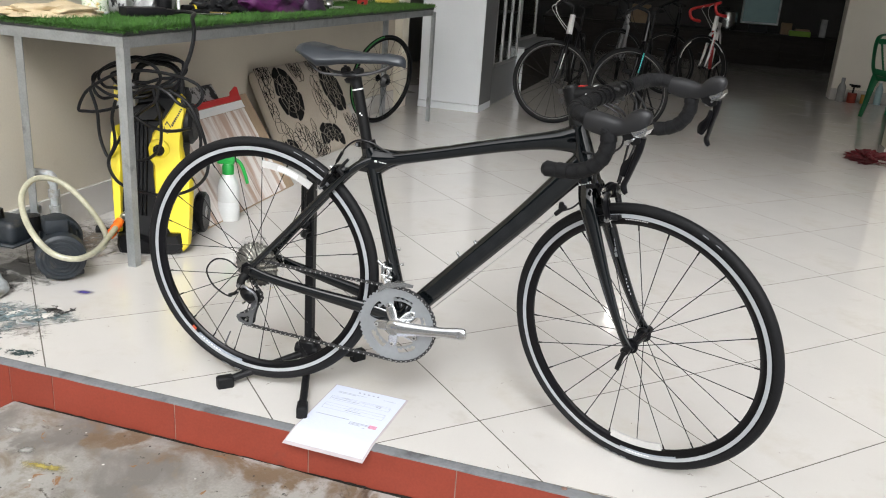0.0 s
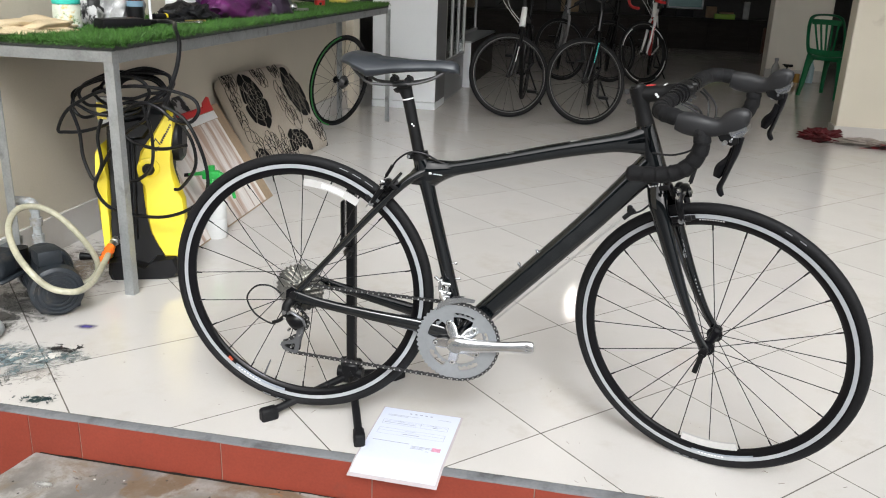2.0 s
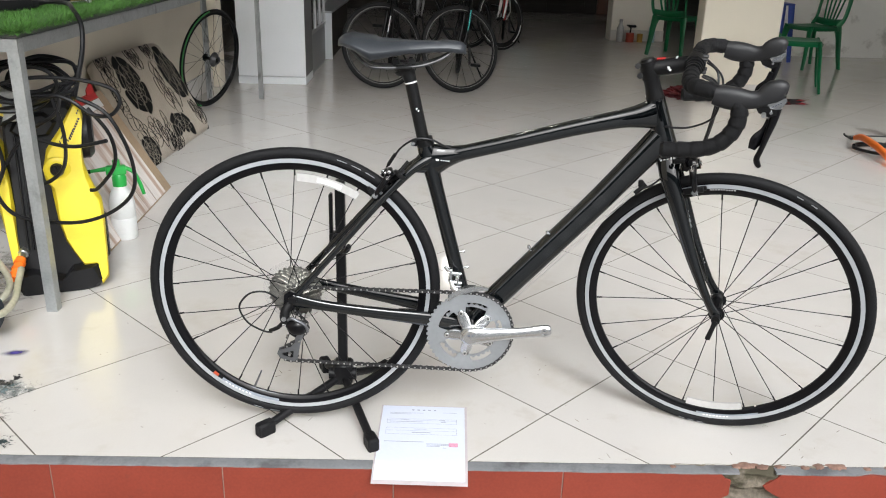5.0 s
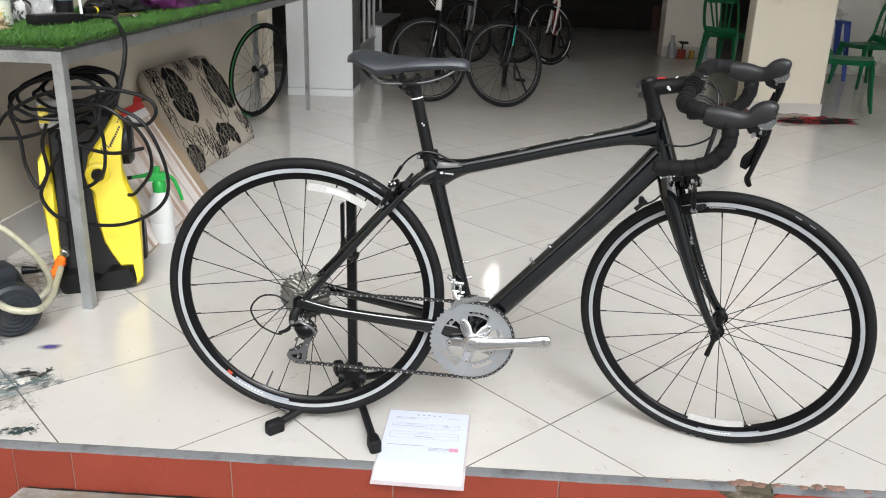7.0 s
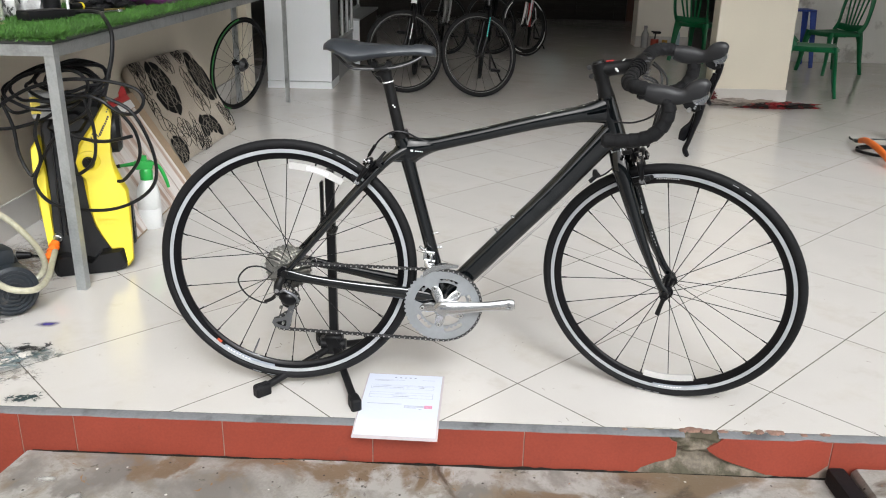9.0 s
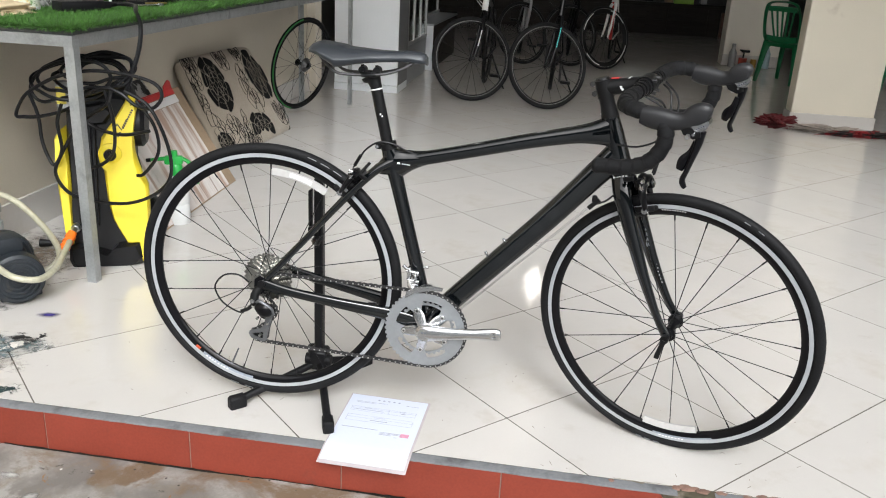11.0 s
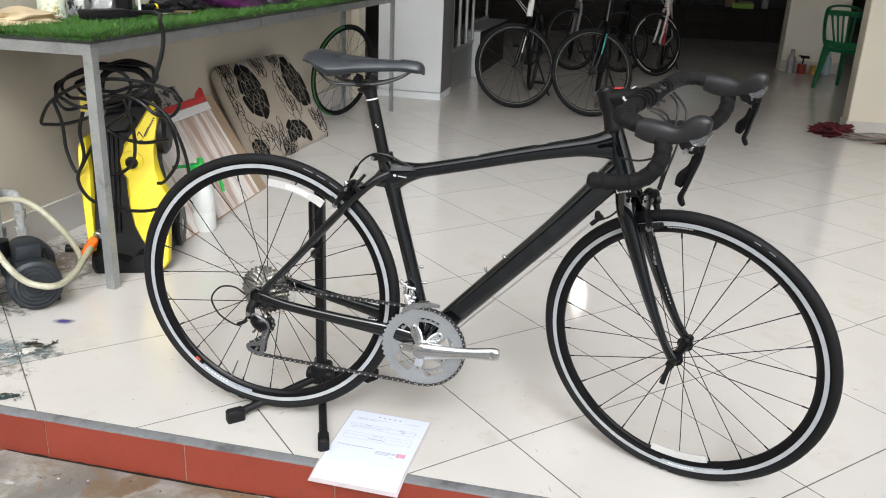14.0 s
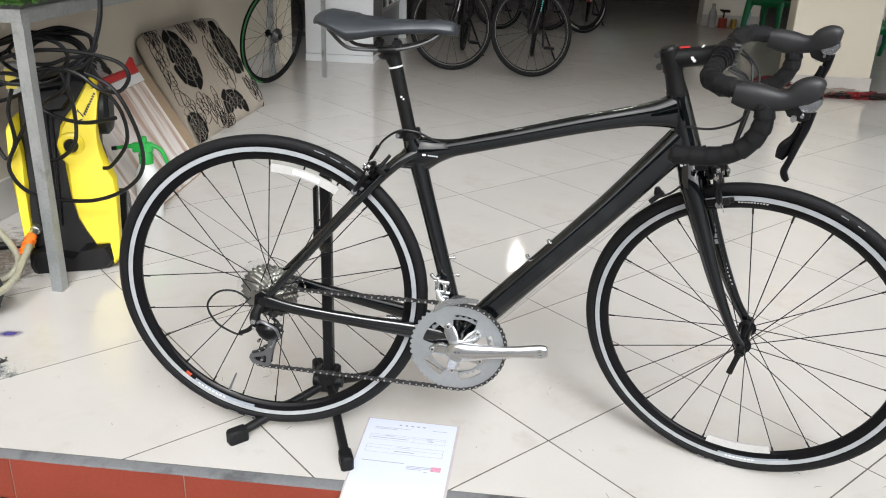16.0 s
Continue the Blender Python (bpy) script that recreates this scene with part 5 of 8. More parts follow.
for y in (-0.074, 0.056):
    part("axle_nut", rod(Mesh(), (0, y, 0.3675), (0, y + 0.018, 0.3675), 0.0095, 16), MATT, bike)
slab(mb := Mesh(), [(-0.018, 0.378), (-0.004, 0.388), (0.014, 0.380), (0.016, 0.360), (-0.002, 0.338), (-0.016, 0.340), (-0.020, 0.358)], -0.067, -0.061)
part("dropout", mb, GLOSS, bike, smooth=False)

# chain: one loop of links
def chain_path():
    top_c, top_r = Vector((CX, CZ)), 0.1005
    cog, cog_r = Vector((0.0, 0.3675)), 0.0225
    pts = []
    for i in range(30):                     # round the big ring, from the bottom forwards to the top
        a = radians(-96 + 188 * i / 29)
        pts.append((top_c.x + top_r * math.cos(a), top_c.y + top_r * math.sin(a)))
    for i in range(12):                     # round the sprocket, backwards
        a = radians(88 + 150 * i / 11)
        pts.append((cog.x + cog_r * math.cos(a), cog.y + cog_r * math.sin(a)))
    pts += [(PUL1[0] + 0.019, PUL1[1] + 0.012), (PUL1[0] + 0.0205, PUL1[1] - 0.003), (PUL1[0] + 0.010, PUL1[1] - 0.018)]
    pts += [(PUL2[0] - 0.016, PUL2[1] + 0.012), (PUL2[0] - 0.0205, PUL2[1] - 0.002), (PUL2[0] - 0.008, PUL2[1] - 0.0185), (PUL2[0] + 0.010, PUL2[1] - 0.0185)]
    return pts


loop = chain_path()
seg = []
for i, p in enumerate(loop):
    q = loop[(i + 1) % len(loop)]
    d = math.hypot(q[0] - p[0], q[1] - p[1])
    m = max(1, int(d / 0.002))
    seg += [(p[0] + (q[0] - p[0]) * j / m, p[1] + (q[1] - p[1]) * j / m) for j in range(m)]
links, last, acc = [seg[0]], seg[0], 0.0
for p in seg[1:]:
    acc += math.hypot(p[0] - last[0], p[1] - last[1])
    last = p
    if acc >= 0.0127:
        links.append(p)
        acc = 0.0
PLATE = [(e * (0.00635 + 0.0040 * math.cos(radians(d))), e * 0.0040 * math.sin(radians(d))) for e in (1, -1) for d in (-115, -70, -25, 25, 70, 115)]
PLATE = PLATE[:6] + [(0, 0.0023)] + PLATE[6:] + [(0, -0.0023)]
mb, pins = Mesh(), Mesh()
for i, p in enumerate(links):
    q = links[(i + 1) % len(links)]
    d = Vector((q[0] - p[0], 0, q[1] - p[1]))
    if d.length > 0.03:
        continue
    ang = math.atan2(d.z, d.x)
    mid = ((p[0] + q[0]) / 2, RY, (p[1] + q[1]) / 2)
    w = 0.0066 if i % 2 else 0.0046
    for s in (-1, 1):
        slab(mb, PLATE, s * w / 2 - 0.0005, s * w / 2 + 0.0005, m=Matrix.Translation(mid) @ Matrix.Rotation(-ang, 4, "Y"))
    rod(pins, (p[0], RY - 0.0048, p[1]), (p[0], RY + 0.0048, p[1]), 0.0021, 6)
chain = part("chain", mb, CHAIN, bike, "oily dark steel roller chain", smooth=False)
part("pin", pins, STEEL, chain)

mb = Mesh()
slab(mb, [(-0.392 + OX, 0.384), (-0.368 + OX, 0.398), (-0.330 + OX, 0.405), (-0.302 + OX, 0.402), (-0.304 + OX, 0.394), (-0.335 + OX, 0.392), (-0.372 + OX, 0.382), (-0.396 + OX, 0.366)], -0.052, -0.050)
slab(mb, [(-0.395 + OX, 0.376), (-0.350 + OX, 0.402), (-0.330 + OX, 0.402), (-0.345 + OX, 0.384), (-0.395 + OX, 0.356)], -0.036, -0.034)
fd = part("front_derailleur", mb, ALLOY, bike, "silver front derailleur", m=Matrix.Translation((0, 0, -0.006)))
mb = Mesh()
box(mb, (-0.390 + OX, -0.028, 0.424), (0.010, 0.020, 0.034), 0.003)
box(mb, (-0.374 + OX, -0.032, 0.414), (0.008, 0.018, 0.026), 0.003)
rod(mb, (-0.396 + OX, -0.034, 0.432), (-0.366 + OX, -0.034, 0.428), 0.0040, 10)
rod(mb, (-0.392 + OX, -0.036, 0.410), (-0.364 + OX, -0.036, 0.406), 0.0040, 10)
tube(mb, [(-0.388 + OX, -0.038, 0.408, 0.003, 0.005), (-0.384 + OX, -0.046, 0.398, 0.003, 0.006), (-0.376 + OX, -0.050, 0.392, 0.003, 0.007)], n=8, k=3, ref=(0, 1, 0))
box(mb, (-0.378 + OX, -0.042, 0.398), (0.026, 0.006, 0.010), 0.002)
tube(mb, [(-0.372 + OX, -0.022, 0.420, 0.006), (-0.394 + OX, -0.034, 0.436, 0.004), (-0.404 + OX, -0.036, 0.446, 0.004)], n=8, k=3)
part("body", mb, ALLOY, fd)
for x, z in ((-0.366, 0.464), (-0.356, 0.425), (-0.372, 0.405)):
    rod(mb := Mesh(), (x + OX - 0.006, 0, z), (x + OX + 0.006, 0, z + 0.002), 0.0026, 10)
    rod(mb, (x + OX + 0.004, 0, z + 0.0015), (x + OX + 0.0085, 0, z + 0.0028), 0.0044, 12, 0.0038)
    part("bolt", mb, ALLOY, bike)
for x, z in ((-0.205, 0.480), (-0.164, 0.516)):
    rod(mb := Mesh(), (x + OX, 0, z - 0.010), (x + OX - 0.003, 0, z - 0.001), 0.0026, 10)
    rod(mb, (x + OX - 0.0025, 0, z - 0.003), (x + OX - 0.005, 0, z + 0.0025), 0.0044, 12, 0.0038)
    part("bolt", mb, ALLOY, bike)

# ---- stand holding the rear wheel ----
stand = thing("bicycle_stand", pose(-0.657, 2.15, 0), "black steel display stand under the rear wheel", "bicycle stand")
mb = Mesh()
box(mb, (0, 0, 0.325), (0.0235, 0.0255, 0.55), 0.003)
part("post", mb, BLACK_PLASTIC, stand)
box(mb := Mesh(), (-0.0225, -0.002, 0.515), (0.0085, 0.022, 0.105), 0.003)
box(mb, (-0.013, -0.004, 0.458), (0.027, 0.030, 0.024), 0.003)
part("slider", mb, BLACK_PLASTIC, stand)
rod(mb := Mesh(), (0.0, -0.015, 0.42), (0.0, -0.015, 0.416), 0.005, 8)
tube(mb, [(0, 0, 0.44, 0.007), (0.0, -0.05, 0.445, 0.007), (0.02, -0.085, 0.452, 0.007), (0.03, -0.10, 0.47, 0.006)], n=8, k=4)
part("hook", mb, BLACK_PLASTIC, stand)
mb = Mesh()
box(mb, (0.0, 0, 0.085), (0.05, 0.05, 0.06), 0.006)
for x in (-0.035, 0.035):
    rod(mb, (x, -0.01, 0.085), (x * 0.5, -0.01, 0.085), 0.016, 12)
part("hinge", mb, BLACK_PLASTIC, stand)
for fx, fy in ((-0.173, -0.170), (0.088, -0.222), (-0.066, 0.155), (0.095, 0.140)):
    d = Vector((fx, fy, 0)).normalized()
    rod(mb := Mesh(), (0, 0, 0.075), (fx, fy, 0.022), 0.0105, 12)
    leg = part("leg", mb, BLACK_PLASTIC, stand)
    box(mb := Mesh(), (0, 0, 0.0185), (0.046, 0.028, 0.037), 0.005)
    part("rubber_foot", mb, RUBBER, leg, m=Matrix.Translation((fx, fy, 0)) @ Matrix.Rotation(math.atan2(d.y, d.x), 4, "Z"))

# ---- price sheet ----
sheet = thing("paper_sheet", pose(-0.445, 2.115, 0.0055, 0, 0, -1.6), "white printed sheet in a plastic sleeve jutting over the edge", "paper")


def on_sheet(u, v, lift=0.0):
    """Sheet coordinates in metres: u across, v down from the top."""
    z = -0.010 * v if v < 0.250 else -0.0025 - 0.20 * (v - 0.250)
    return (u, -v, z + lift)


def patch(mb, u0, u1, v0, v1, lift, n=1):
    verts, faces = [], []
    for i in range(n + 1):
        v = v0 + (v1 - v0) * i / n
        verts += [on_sheet(u0, v, lift), on_sheet(u1, v, lift)]
    for i in range(n):
        faces.append((2 * i, 2 * i + 1, 2 * i + 3, 2 * i + 2))
    return mb.add(verts, faces)


def sheet_slab(u0, u1, v0, v1, z0, z1):
    mb = Mesh()
    patch(mb, u0, u1, v0, v1, z1, 24)
    patch(mb, u0, u1, v0, v1, z0, 24)
    return mb


part("page", sheet_slab(-0.105, 0.105, 0.006, 0.303, 0.0015, 0.0022), PAPER, sheet)
part("sleeve", sheet_slab(-0.109, 0.111, 0.002, 0.314, 0.0, 0.0012), SLEEVE_RIM, sheet, "plastic sleeve rim")
for name, rows, mat in (("print", [(-0.03 + 0.014 * i, -0.024 + 0.014 * i, 0.022, 0.027) for i in range(5)] + [(-0.085, 0.0, 0.038, 0.0395), (-0.085, -0.03, 0.043, 0.0445), (0.05, 0.085, 0.034, 0.0355)]
                         + [(-0.09, 0.085, v, v + 0.0008) for v in (0.066, 0.072, 0.086, 0.106, 0.118, 0.134)] + [(u, u + 0.0008, 0.066, 0.086) for u in (-0.09, 0.012, 0.0845)]
                         + [(u, u + 0.0008, 0.106, 0.134) for u in (-0.09, 0.0845)] + [(-0.055, -0.035, 0.0685, 0.0705), (0.04, 0.055, 0.0685, 0.0705), (-0.085, 0.0, 0.078, 0.080), (0.045, 0.058, 0.076, 0.079), (-0.02, 0.01, 0.111, 0.1125), (-0.025, 0.02, 0.125, 0.1275)]
                         + [(-0.09, 0.005, 0.165, 0.1672), (0.012, 0.066, 0.172, 0.1742), (0.012, 0.066, 0.177, 0.179), (0.012, 0.045, 0.182, 0.184), (0.052, 0.06, 0.188, 0.190)], PALE_INK),
                        ("stamp", [(0.066, 0.088, 0.168, 0.184)], PINK)):
    mb = Mesh()
    for u0, u1, v0, v1 in rows:
        patch(mb, u0, u1, v0, v1, 0.0026)
    part(name, mb, mat, sheet, smooth=False)

# ---- workbench ----
bench = thing("workbench", pose(-1.616, 2.65, 0), "long galvanised steel workbench against the cream wall", "workbench")
BL, BWD, BH = 3.75, 0.535, 0.85        # length, depth, height


def angle_bar(mb, a, b, w=0.034, t=0.004, u=(1, 0, 0), v=(0, 1, 0)):
    """An L-shaped bar from a to b with its flanges along u and v."""
    a, b, u, v = Vector(a), Vector(b), Vector(u), Vector(v)
    sec = [Vector((0, 0, 0)), u * w, u * w + v * t, u * t + v * t, u * t + v * w, v * w]
    verts = [a + s for s in sec] + [b + s for s in sec]
    faces = [(i, (i + 1) % 6, 6 + (i + 1) % 6, 6 + i) for i in range(6)] + [(0, 1, 2, 3), (0, 3, 4, 5), (6, 7, 8, 9), (6, 9, 10, 11)]
    return mb.add(verts, faces)


for x, y, u, v in ((0, 0, (-1, 0, 0), (0, 1, 0)), (-BWD + 0.07, 0, (1, 0, 0), (0, 1, 0)), (-0.060, BL, (-1, 0, 0), (0, -1, 0)), (-BWD + 0.07, BL - 0.02, (1, 0, 0), (0, -1, 0))):
    mb = Mesh()
    angle_bar(mb, (x, y, 0.0), (x, y, BH - 0.012), u=u, v=v)
    part("leg", mb, GALV, bench, smooth=False)
mb = Mesh()
angle_bar(mb, (0, -0.005, BH), (-0.08, BL, BH), w=0.04, u=(0, 0, -1), v=(-1, 0, 0))
part("rail", mb, GALV, bench, smooth=False)
mb = Mesh()
angle_bar(mb, (0.002, -0.006, BH), (-BWD, -0.006, BH), w=0.036, u=(0, 0, -1), v=(0, 1, 0))
part("rail", mb, GALV, bench, smooth=False)
mb = Mesh()
angle_bar(mb, (-0.08, BL, BH), (-BWD, BL, BH), w=0.036, u=(0, 0, -1), v=(0, -1, 0))
part("rail", mb, GALV, bench, smooth=False)
mb = Mesh()
angle_bar(mb, (-BWD + 0.06, -0.35, 0.16), (-BWD + 0.06, 0.07, 0.16), w=0.03, u=(0, 0, -1), v=(-1, 0, 0))
part("cross_bar", mb, GALV, bench, smooth=False)
mb = Mesh()
mb.add([(0.004, -0.004, BH + 0.002), (-0.076, BL, BH + 0.002), (-BWD - 0.02, BL, BH + 0.002), (-BWD - 0.02, -0.004, BH + 0.002), (0.004, -0.004, BH + 0.016), (-0.076, BL, BH + 0.016), (-BWD - 0.02, BL, BH + 0.016), (-BWD - 0.02, -0.004, BH + 0.016)], [(0, 1, 2, 3), (4, 5, 6, 7), (0, 1, 5, 4), (1, 2, 6, 5), (2, 3, 7, 6), (3, 0, 4, 7)])
part("board", mb, DARK_BOARD, bench, smooth=False)

# artificial grass on the bench
TOPZ = BH + 0.016
rng = np.random.default_rng(5)
mat_ob = thing("turf_mat", pose(-1.614, 2.65, TOPZ), "green artificial turf mat covering the workbench", "turf mat")
mb = Mesh()
mb.add([(0.004, -0.01, 0.001), (-0.076, BL, 0.001), (-BWD, BL, 0.001), (-BWD, -0.01, 0.001), (0.004, -0.01, 0.006), (-0.076, BL, 0.006), (-BWD, BL, 0.006), (-BWD, -0.01, 0.006)], [(0, 1, 2, 3), (4, 5, 6, 7), (0, 1, 5, 4), (1, 2, 6, 5), (2, 3, 7, 6), (3, 0, 4, 7)])
part("backing", mb, TURF_BASE, mat_ob, smooth=False)
N = 34000
v = rng.random(N) ** 1.25 * (BL + 0.012) - 0.008
u = -rng.random(N) * BWD
u = np.where(rng.random(N) < 0.16, -rng.random(N) * 0.012, u) + 0.006 - 0.0207 * v
v = np.where(rng.random(N) < 0.05, rng.random(N) * 0.012 - 0.012, v)
h = 0.013 + 0.018 * rng.random(N)
ang = rng.random(N) * 2 * np.pi
lean = rng.random((N, 2)) * 0.036 - 0.018
dx, dy = np.cos(ang) * 0.0016, np.sin(ang) * 0.0016
z0 = np.full(N, 0.004)
edge = (u > 0.002 - 0.0207 * v) | (v < 0.004)
h = np.where(edge, -0.012 + 0.03 * rng.random(N), h)
lean[:, 0] = np.where(u > 0.0 - 0.0207 * v, np.abs(lean[:, 0]), lean[:, 0])
lean[:, 1] = np.where(v < 0.004, -np.abs(lean[:, 1]), lean[:, 1])
P = np.stack([np.stack([u - dx, v - dy, z0], 1), np.stack([u + dx, v + dy, z0], 1), np.stack([u + dx * 0.7 + lean[:, 0] * 0.5, v + dy * 0.7 + lean[:, 1] * 0.5, z0 + h * 0.65], 1), np.stack([u + lean[:, 0], v + lean[:, 1], z0 + h], 1), np.stack([u - dx * 0.7 + lean[:, 0] * 0.5, v - dy * 0.7 + lean[:, 1] * 0.5, z0 + h * 0.65], 1)], 1).reshape(-1, 3)
me = bpy.data.meshes.new("blades")
me.from_pydata(P.tolist(), [], [(5 * i, 5 * i + 1, 5 * i + 2, 5 * i + 3, 5 * i + 4) for i in range(N)])
me.materials.append(TURF)
blades = new("turf", me)
blades.parent = mat_ob
tagged(blades, kind="stuff")
GZ = TOPZ + 0.018                     # where things rest in the grass


# ---- things on the bench ----
def lump(mb, centre, size, seed, amp=0.25, freq=1.8, sub=4, flat=True, m=None):
    """A crumpled soft shape that rests on its base."""
    bm = bmesh.new()
    bmesh.ops.create_icosphere(bm, subdivisions=sub, radius=1.0)
    pts = []
    for p in bm.verts:
        q = p.co * (1 + amp * noise.noise(p.co * freq + Vector((seed, 0, 0))) + amp * 0.5 * noise.noise(p.co * freq * 3.1 + Vector((0, seed, 0))))
        z = max(q.z, -0.25) + 0.25 if flat else q.z
        pts.append((centre[0] + q.x * size[0], centre[1] + q.y * size[1], centre[2] + z * size[2]))
    bm.verts.index_update()
    faces = [[p.index for p in f.verts] for f in bm.faces]
    bm.free()
    return mb.add(pts, faces, m)


def soft(name, label, category, at, size, mat, seed, amp=0.25, freq=1.8, rz=0.0, sub=4):
    mb = lump(Mesh(), (0, 0, 0), size, seed, amp, freq, sub)
    ob = part(name, mb, mat, m=pose(*at, 0, 0, rz), sharp=70)
    return tagged(ob, label, category)


soft("work_cloth", "crumpled cream cotton work cloth on the turf", "cloth", (-2.03, 2.80, GZ), (0.10, 0.17, 0.036), CLOTH, 2.0, 0.4, 2.2, -25)

jar = thing("plastic_jar", pose(-2.02, 3.02, GZ), "small printed plastic jar with a teal lid", "jar")
part("body", lathe(Mesh(), [(0.0, 0.0), (0.046, 0.0), (0.050, 0.004), (0.050, 0.022), (0.049, 0.078), (0.044, 0.086), (0.0, 0.086)], 28), JAR, jar)
part("lid", lathe(Mesh(), [(0.0, 0.086), (0.048, 0.086), (0.049, 0.090), (0.049, 0.110), (0.046, 0.114), (0.0, 0.114)], 28), TEAL, jar, "teal screw lid")
part("rim", lathe(Mesh(), [(0.0505, 0.004), (0.0515, 0.004), (0.0515, 0.014), (0.0505, 0.014)], 28, closed=True), BOTTLE, jar)

adapter = thing("power_adapter", pose(-1.86, 3.10, GZ, 0, 0, 62), "black plastic power adapter with a thick cable", "adapter")
mb = Mesh()
box(mb, (0, 0, 0.020), (0.17, 0.075, 0.038), 0.009, seg=2)
box(mb, (0.10, 0, 0.020), (0.05, 0.034, 0.026), 0.007, seg=2)
part("body", mb, BLACK_PLASTIC, adapter)
rod(mb := Mesh(), (0.12, 0, 0.020), (0.165, 0, 0.022), 0.011, 12, 0.007)
part("strain_relief", mb, BLACK_PLASTIC, adapter)
soft("plastic_bag", "grey translucent plastic bag leaning on the wall", "bag", (-2.06, 3.42, GZ), (0.07, 0.15, 0.15), FILM, 4.0, 0.45, 2.4, 0)
soft("crumpled_paper", "crumpled black and white printed paper", "paper", (-2.08, 3.22, GZ), (0.05, 0.08, 0.10), CRUMPLED, 6.0, 0.5, 3.0, 0)

can = thing("spray_can", pose(-1.97, 3.40, GZ), "dark spray can with orange and blue bands", "spray can")
part("body", lathe(Mesh(), [(0.0, 0.0), (0.032, 0.0), (0.033, 0.004), (0.033, 0.150), (0.026, 0.165), (0.0, 0.166)], 24), BLACK_PLASTIC, can)
part("band", lathe(Mesh(), [(0.0333, 0.066), (0.0336, 0.066), (0.0336, 0.088), (0.0333, 0.088)], 24, closed=True), material("blue_grey_label", (0.16, 0.27, 0.36), 0.4), can, "blue grey label band")
part("band", lathe(Mesh(), [(0.0333, 0.092), (0.0336, 0.092), (0.0336, 0.104), (0.0333, 0.104)], 24, closed=True), ORANGE, can, "orange label band")
rod(mb := Mesh(), (-1.925, 3.44, GZ), (-1.935, 3.45, GZ + 0.22), 0.006, 10)
tagged(part("white_tube", mb, WHITE), "thin white plastic tube standing upright", "tube")

tool = thing("hand_pump", pose(-1.90, 3.62, GZ, 0, 0, 70), "black bicycle hand pump with a yellow band", "pump")
rod(mb := Mesh(), (-0.13, 0, 0.018), (0.10, 0, 0.018), 0.016, 14)
part("barrel", mb, BLACK_PLASTIC, tool)
rod(mb := Mesh(), (-0.075, 0, 0.018), (-0.065, 0, 0.018), 0.0168, 14)
part("band", mb, YELLOW, tool)
rod(mb := Mesh(), (0.10, 0, 0.018), (0.17, 0, 0.020), 0.021, 14, 0.018)
part("grip", mb, BLACK_PLASTIC, tool)
soft("tool_roll", "dark tangle of straps and tools", "tools", (-1.95, 3.78, GZ), (0.10, 0.14, 0.06), BLACK_PLASTIC, 12.0, 0.3, 2.6, 0)
soft("work_glove", "black rubbery work glove", "glove", (-1.86, 3.70, GZ), (0.06, 0.11, 0.05), RUBBER, 22.0, 0.6, 2.6, 0)
spanner = thing("spanner", pose(-1.76, 3.42, GZ + 0.006, 0, 0, 68), "silver steel spanner lying in the turf", "spanner")
mb = Mesh()
box(mb, (0, 0, 0.004), (0.13, 0.012, 0.007), 0.002)
part("shaft", mb, ALLOY, spanner)
part("ring_end", lathe(Mesh(), [(0.007, 0), (0.013, 0), (0.013, 0.009), (0.007, 0.009)], 16, Matrix.Translation((0.072, 0, 0)), closed=True), ALLOY, spanner)
slab(mb := Mesh(), [(-0.06, -0.010), (-0.085, -0.016), (-0.092, -0.006), (-0.078, 0.0), (-0.092, 0.007), (-0.084, 0.016), (-0.06, 0.010)], 0.0, 0.008, m=Matrix.Rotation(radians(90), 4, "X"))
part("jaw", mb, ALLOY, spanner, smooth=False)
pliers = thing("screwdriver", pose(-1.80, 3.48, GZ + 0.012, 0, 0, 55), "screwdriver with a gold shaft and dark handle", "screwdriver")
rod(mb := Mesh(), (0, 0, 0), (0.10, 0, 0), 0.004, 8)
part("shaft", mb, material("brass", (0.60, 0.45, 0.18), 0.3, metal=1.0), pliers)
rod(mb := Mesh(), (-0.075, 0, 0.002), (0, 0, 0), 0.012, 12, 0.009)
part("handle", mb, BLACK_PLASTIC, pliers)
carton = thing("small_carton", pose(-2.03, 3.92, GZ, 0, 0, 80), "small white and blue printed carton", "box")
box(mb := Mesh(), (0, 0, 0.04), (0.16, 0.08, 0.08), 0.002)
part("body", mb, WHITE, carton, smooth=False)
box(mb := Mesh(), (0.02, -0.041, 0.045), (0.08, 0.002, 0.035))
part("label", mb, BLUE, carton, smooth=False)
soft("nylon_bag", "crumpled shiny purple nylon bag", "bag", (-1.87, 4.16, GZ), (0.13, 0.33, 0.125), PURPLE, 31.0, 0.22, 2.2, 0, 5)
soft("dark_bag", "dark nylon bag lying beside the purple one", "bag", (-1.86, 4.48, GZ), (0.13, 0.16, 0.13), material("dark_nylon", (0.025, 0.015, 0.03), 0.5, vary=0.4), 37.0, 0.3, 2.2, 0)
hub = thing("spare_hub", pose(-1.82, 4.72, GZ), "chrome bicycle hub and quick release parts", "hub")
part("shell", lathe(Mesh(), [(0.004, -0.06), (0.022, -0.05), (0.022, -0.044), (0.012, -0.04), (0.012, 0.04), (0.022, 0.044), (0.022, 0.05), (0.004, 0.06)], 18, pose(0, 0, 0.024, 90, 0, 60)), ALLOY, hub)
rod(mb := Mesh(), (0.04, -0.03, 0.012), (0.09, 0.06, 0.012), 0.008, 10)
part("skewer", mb, STEEL, hub)
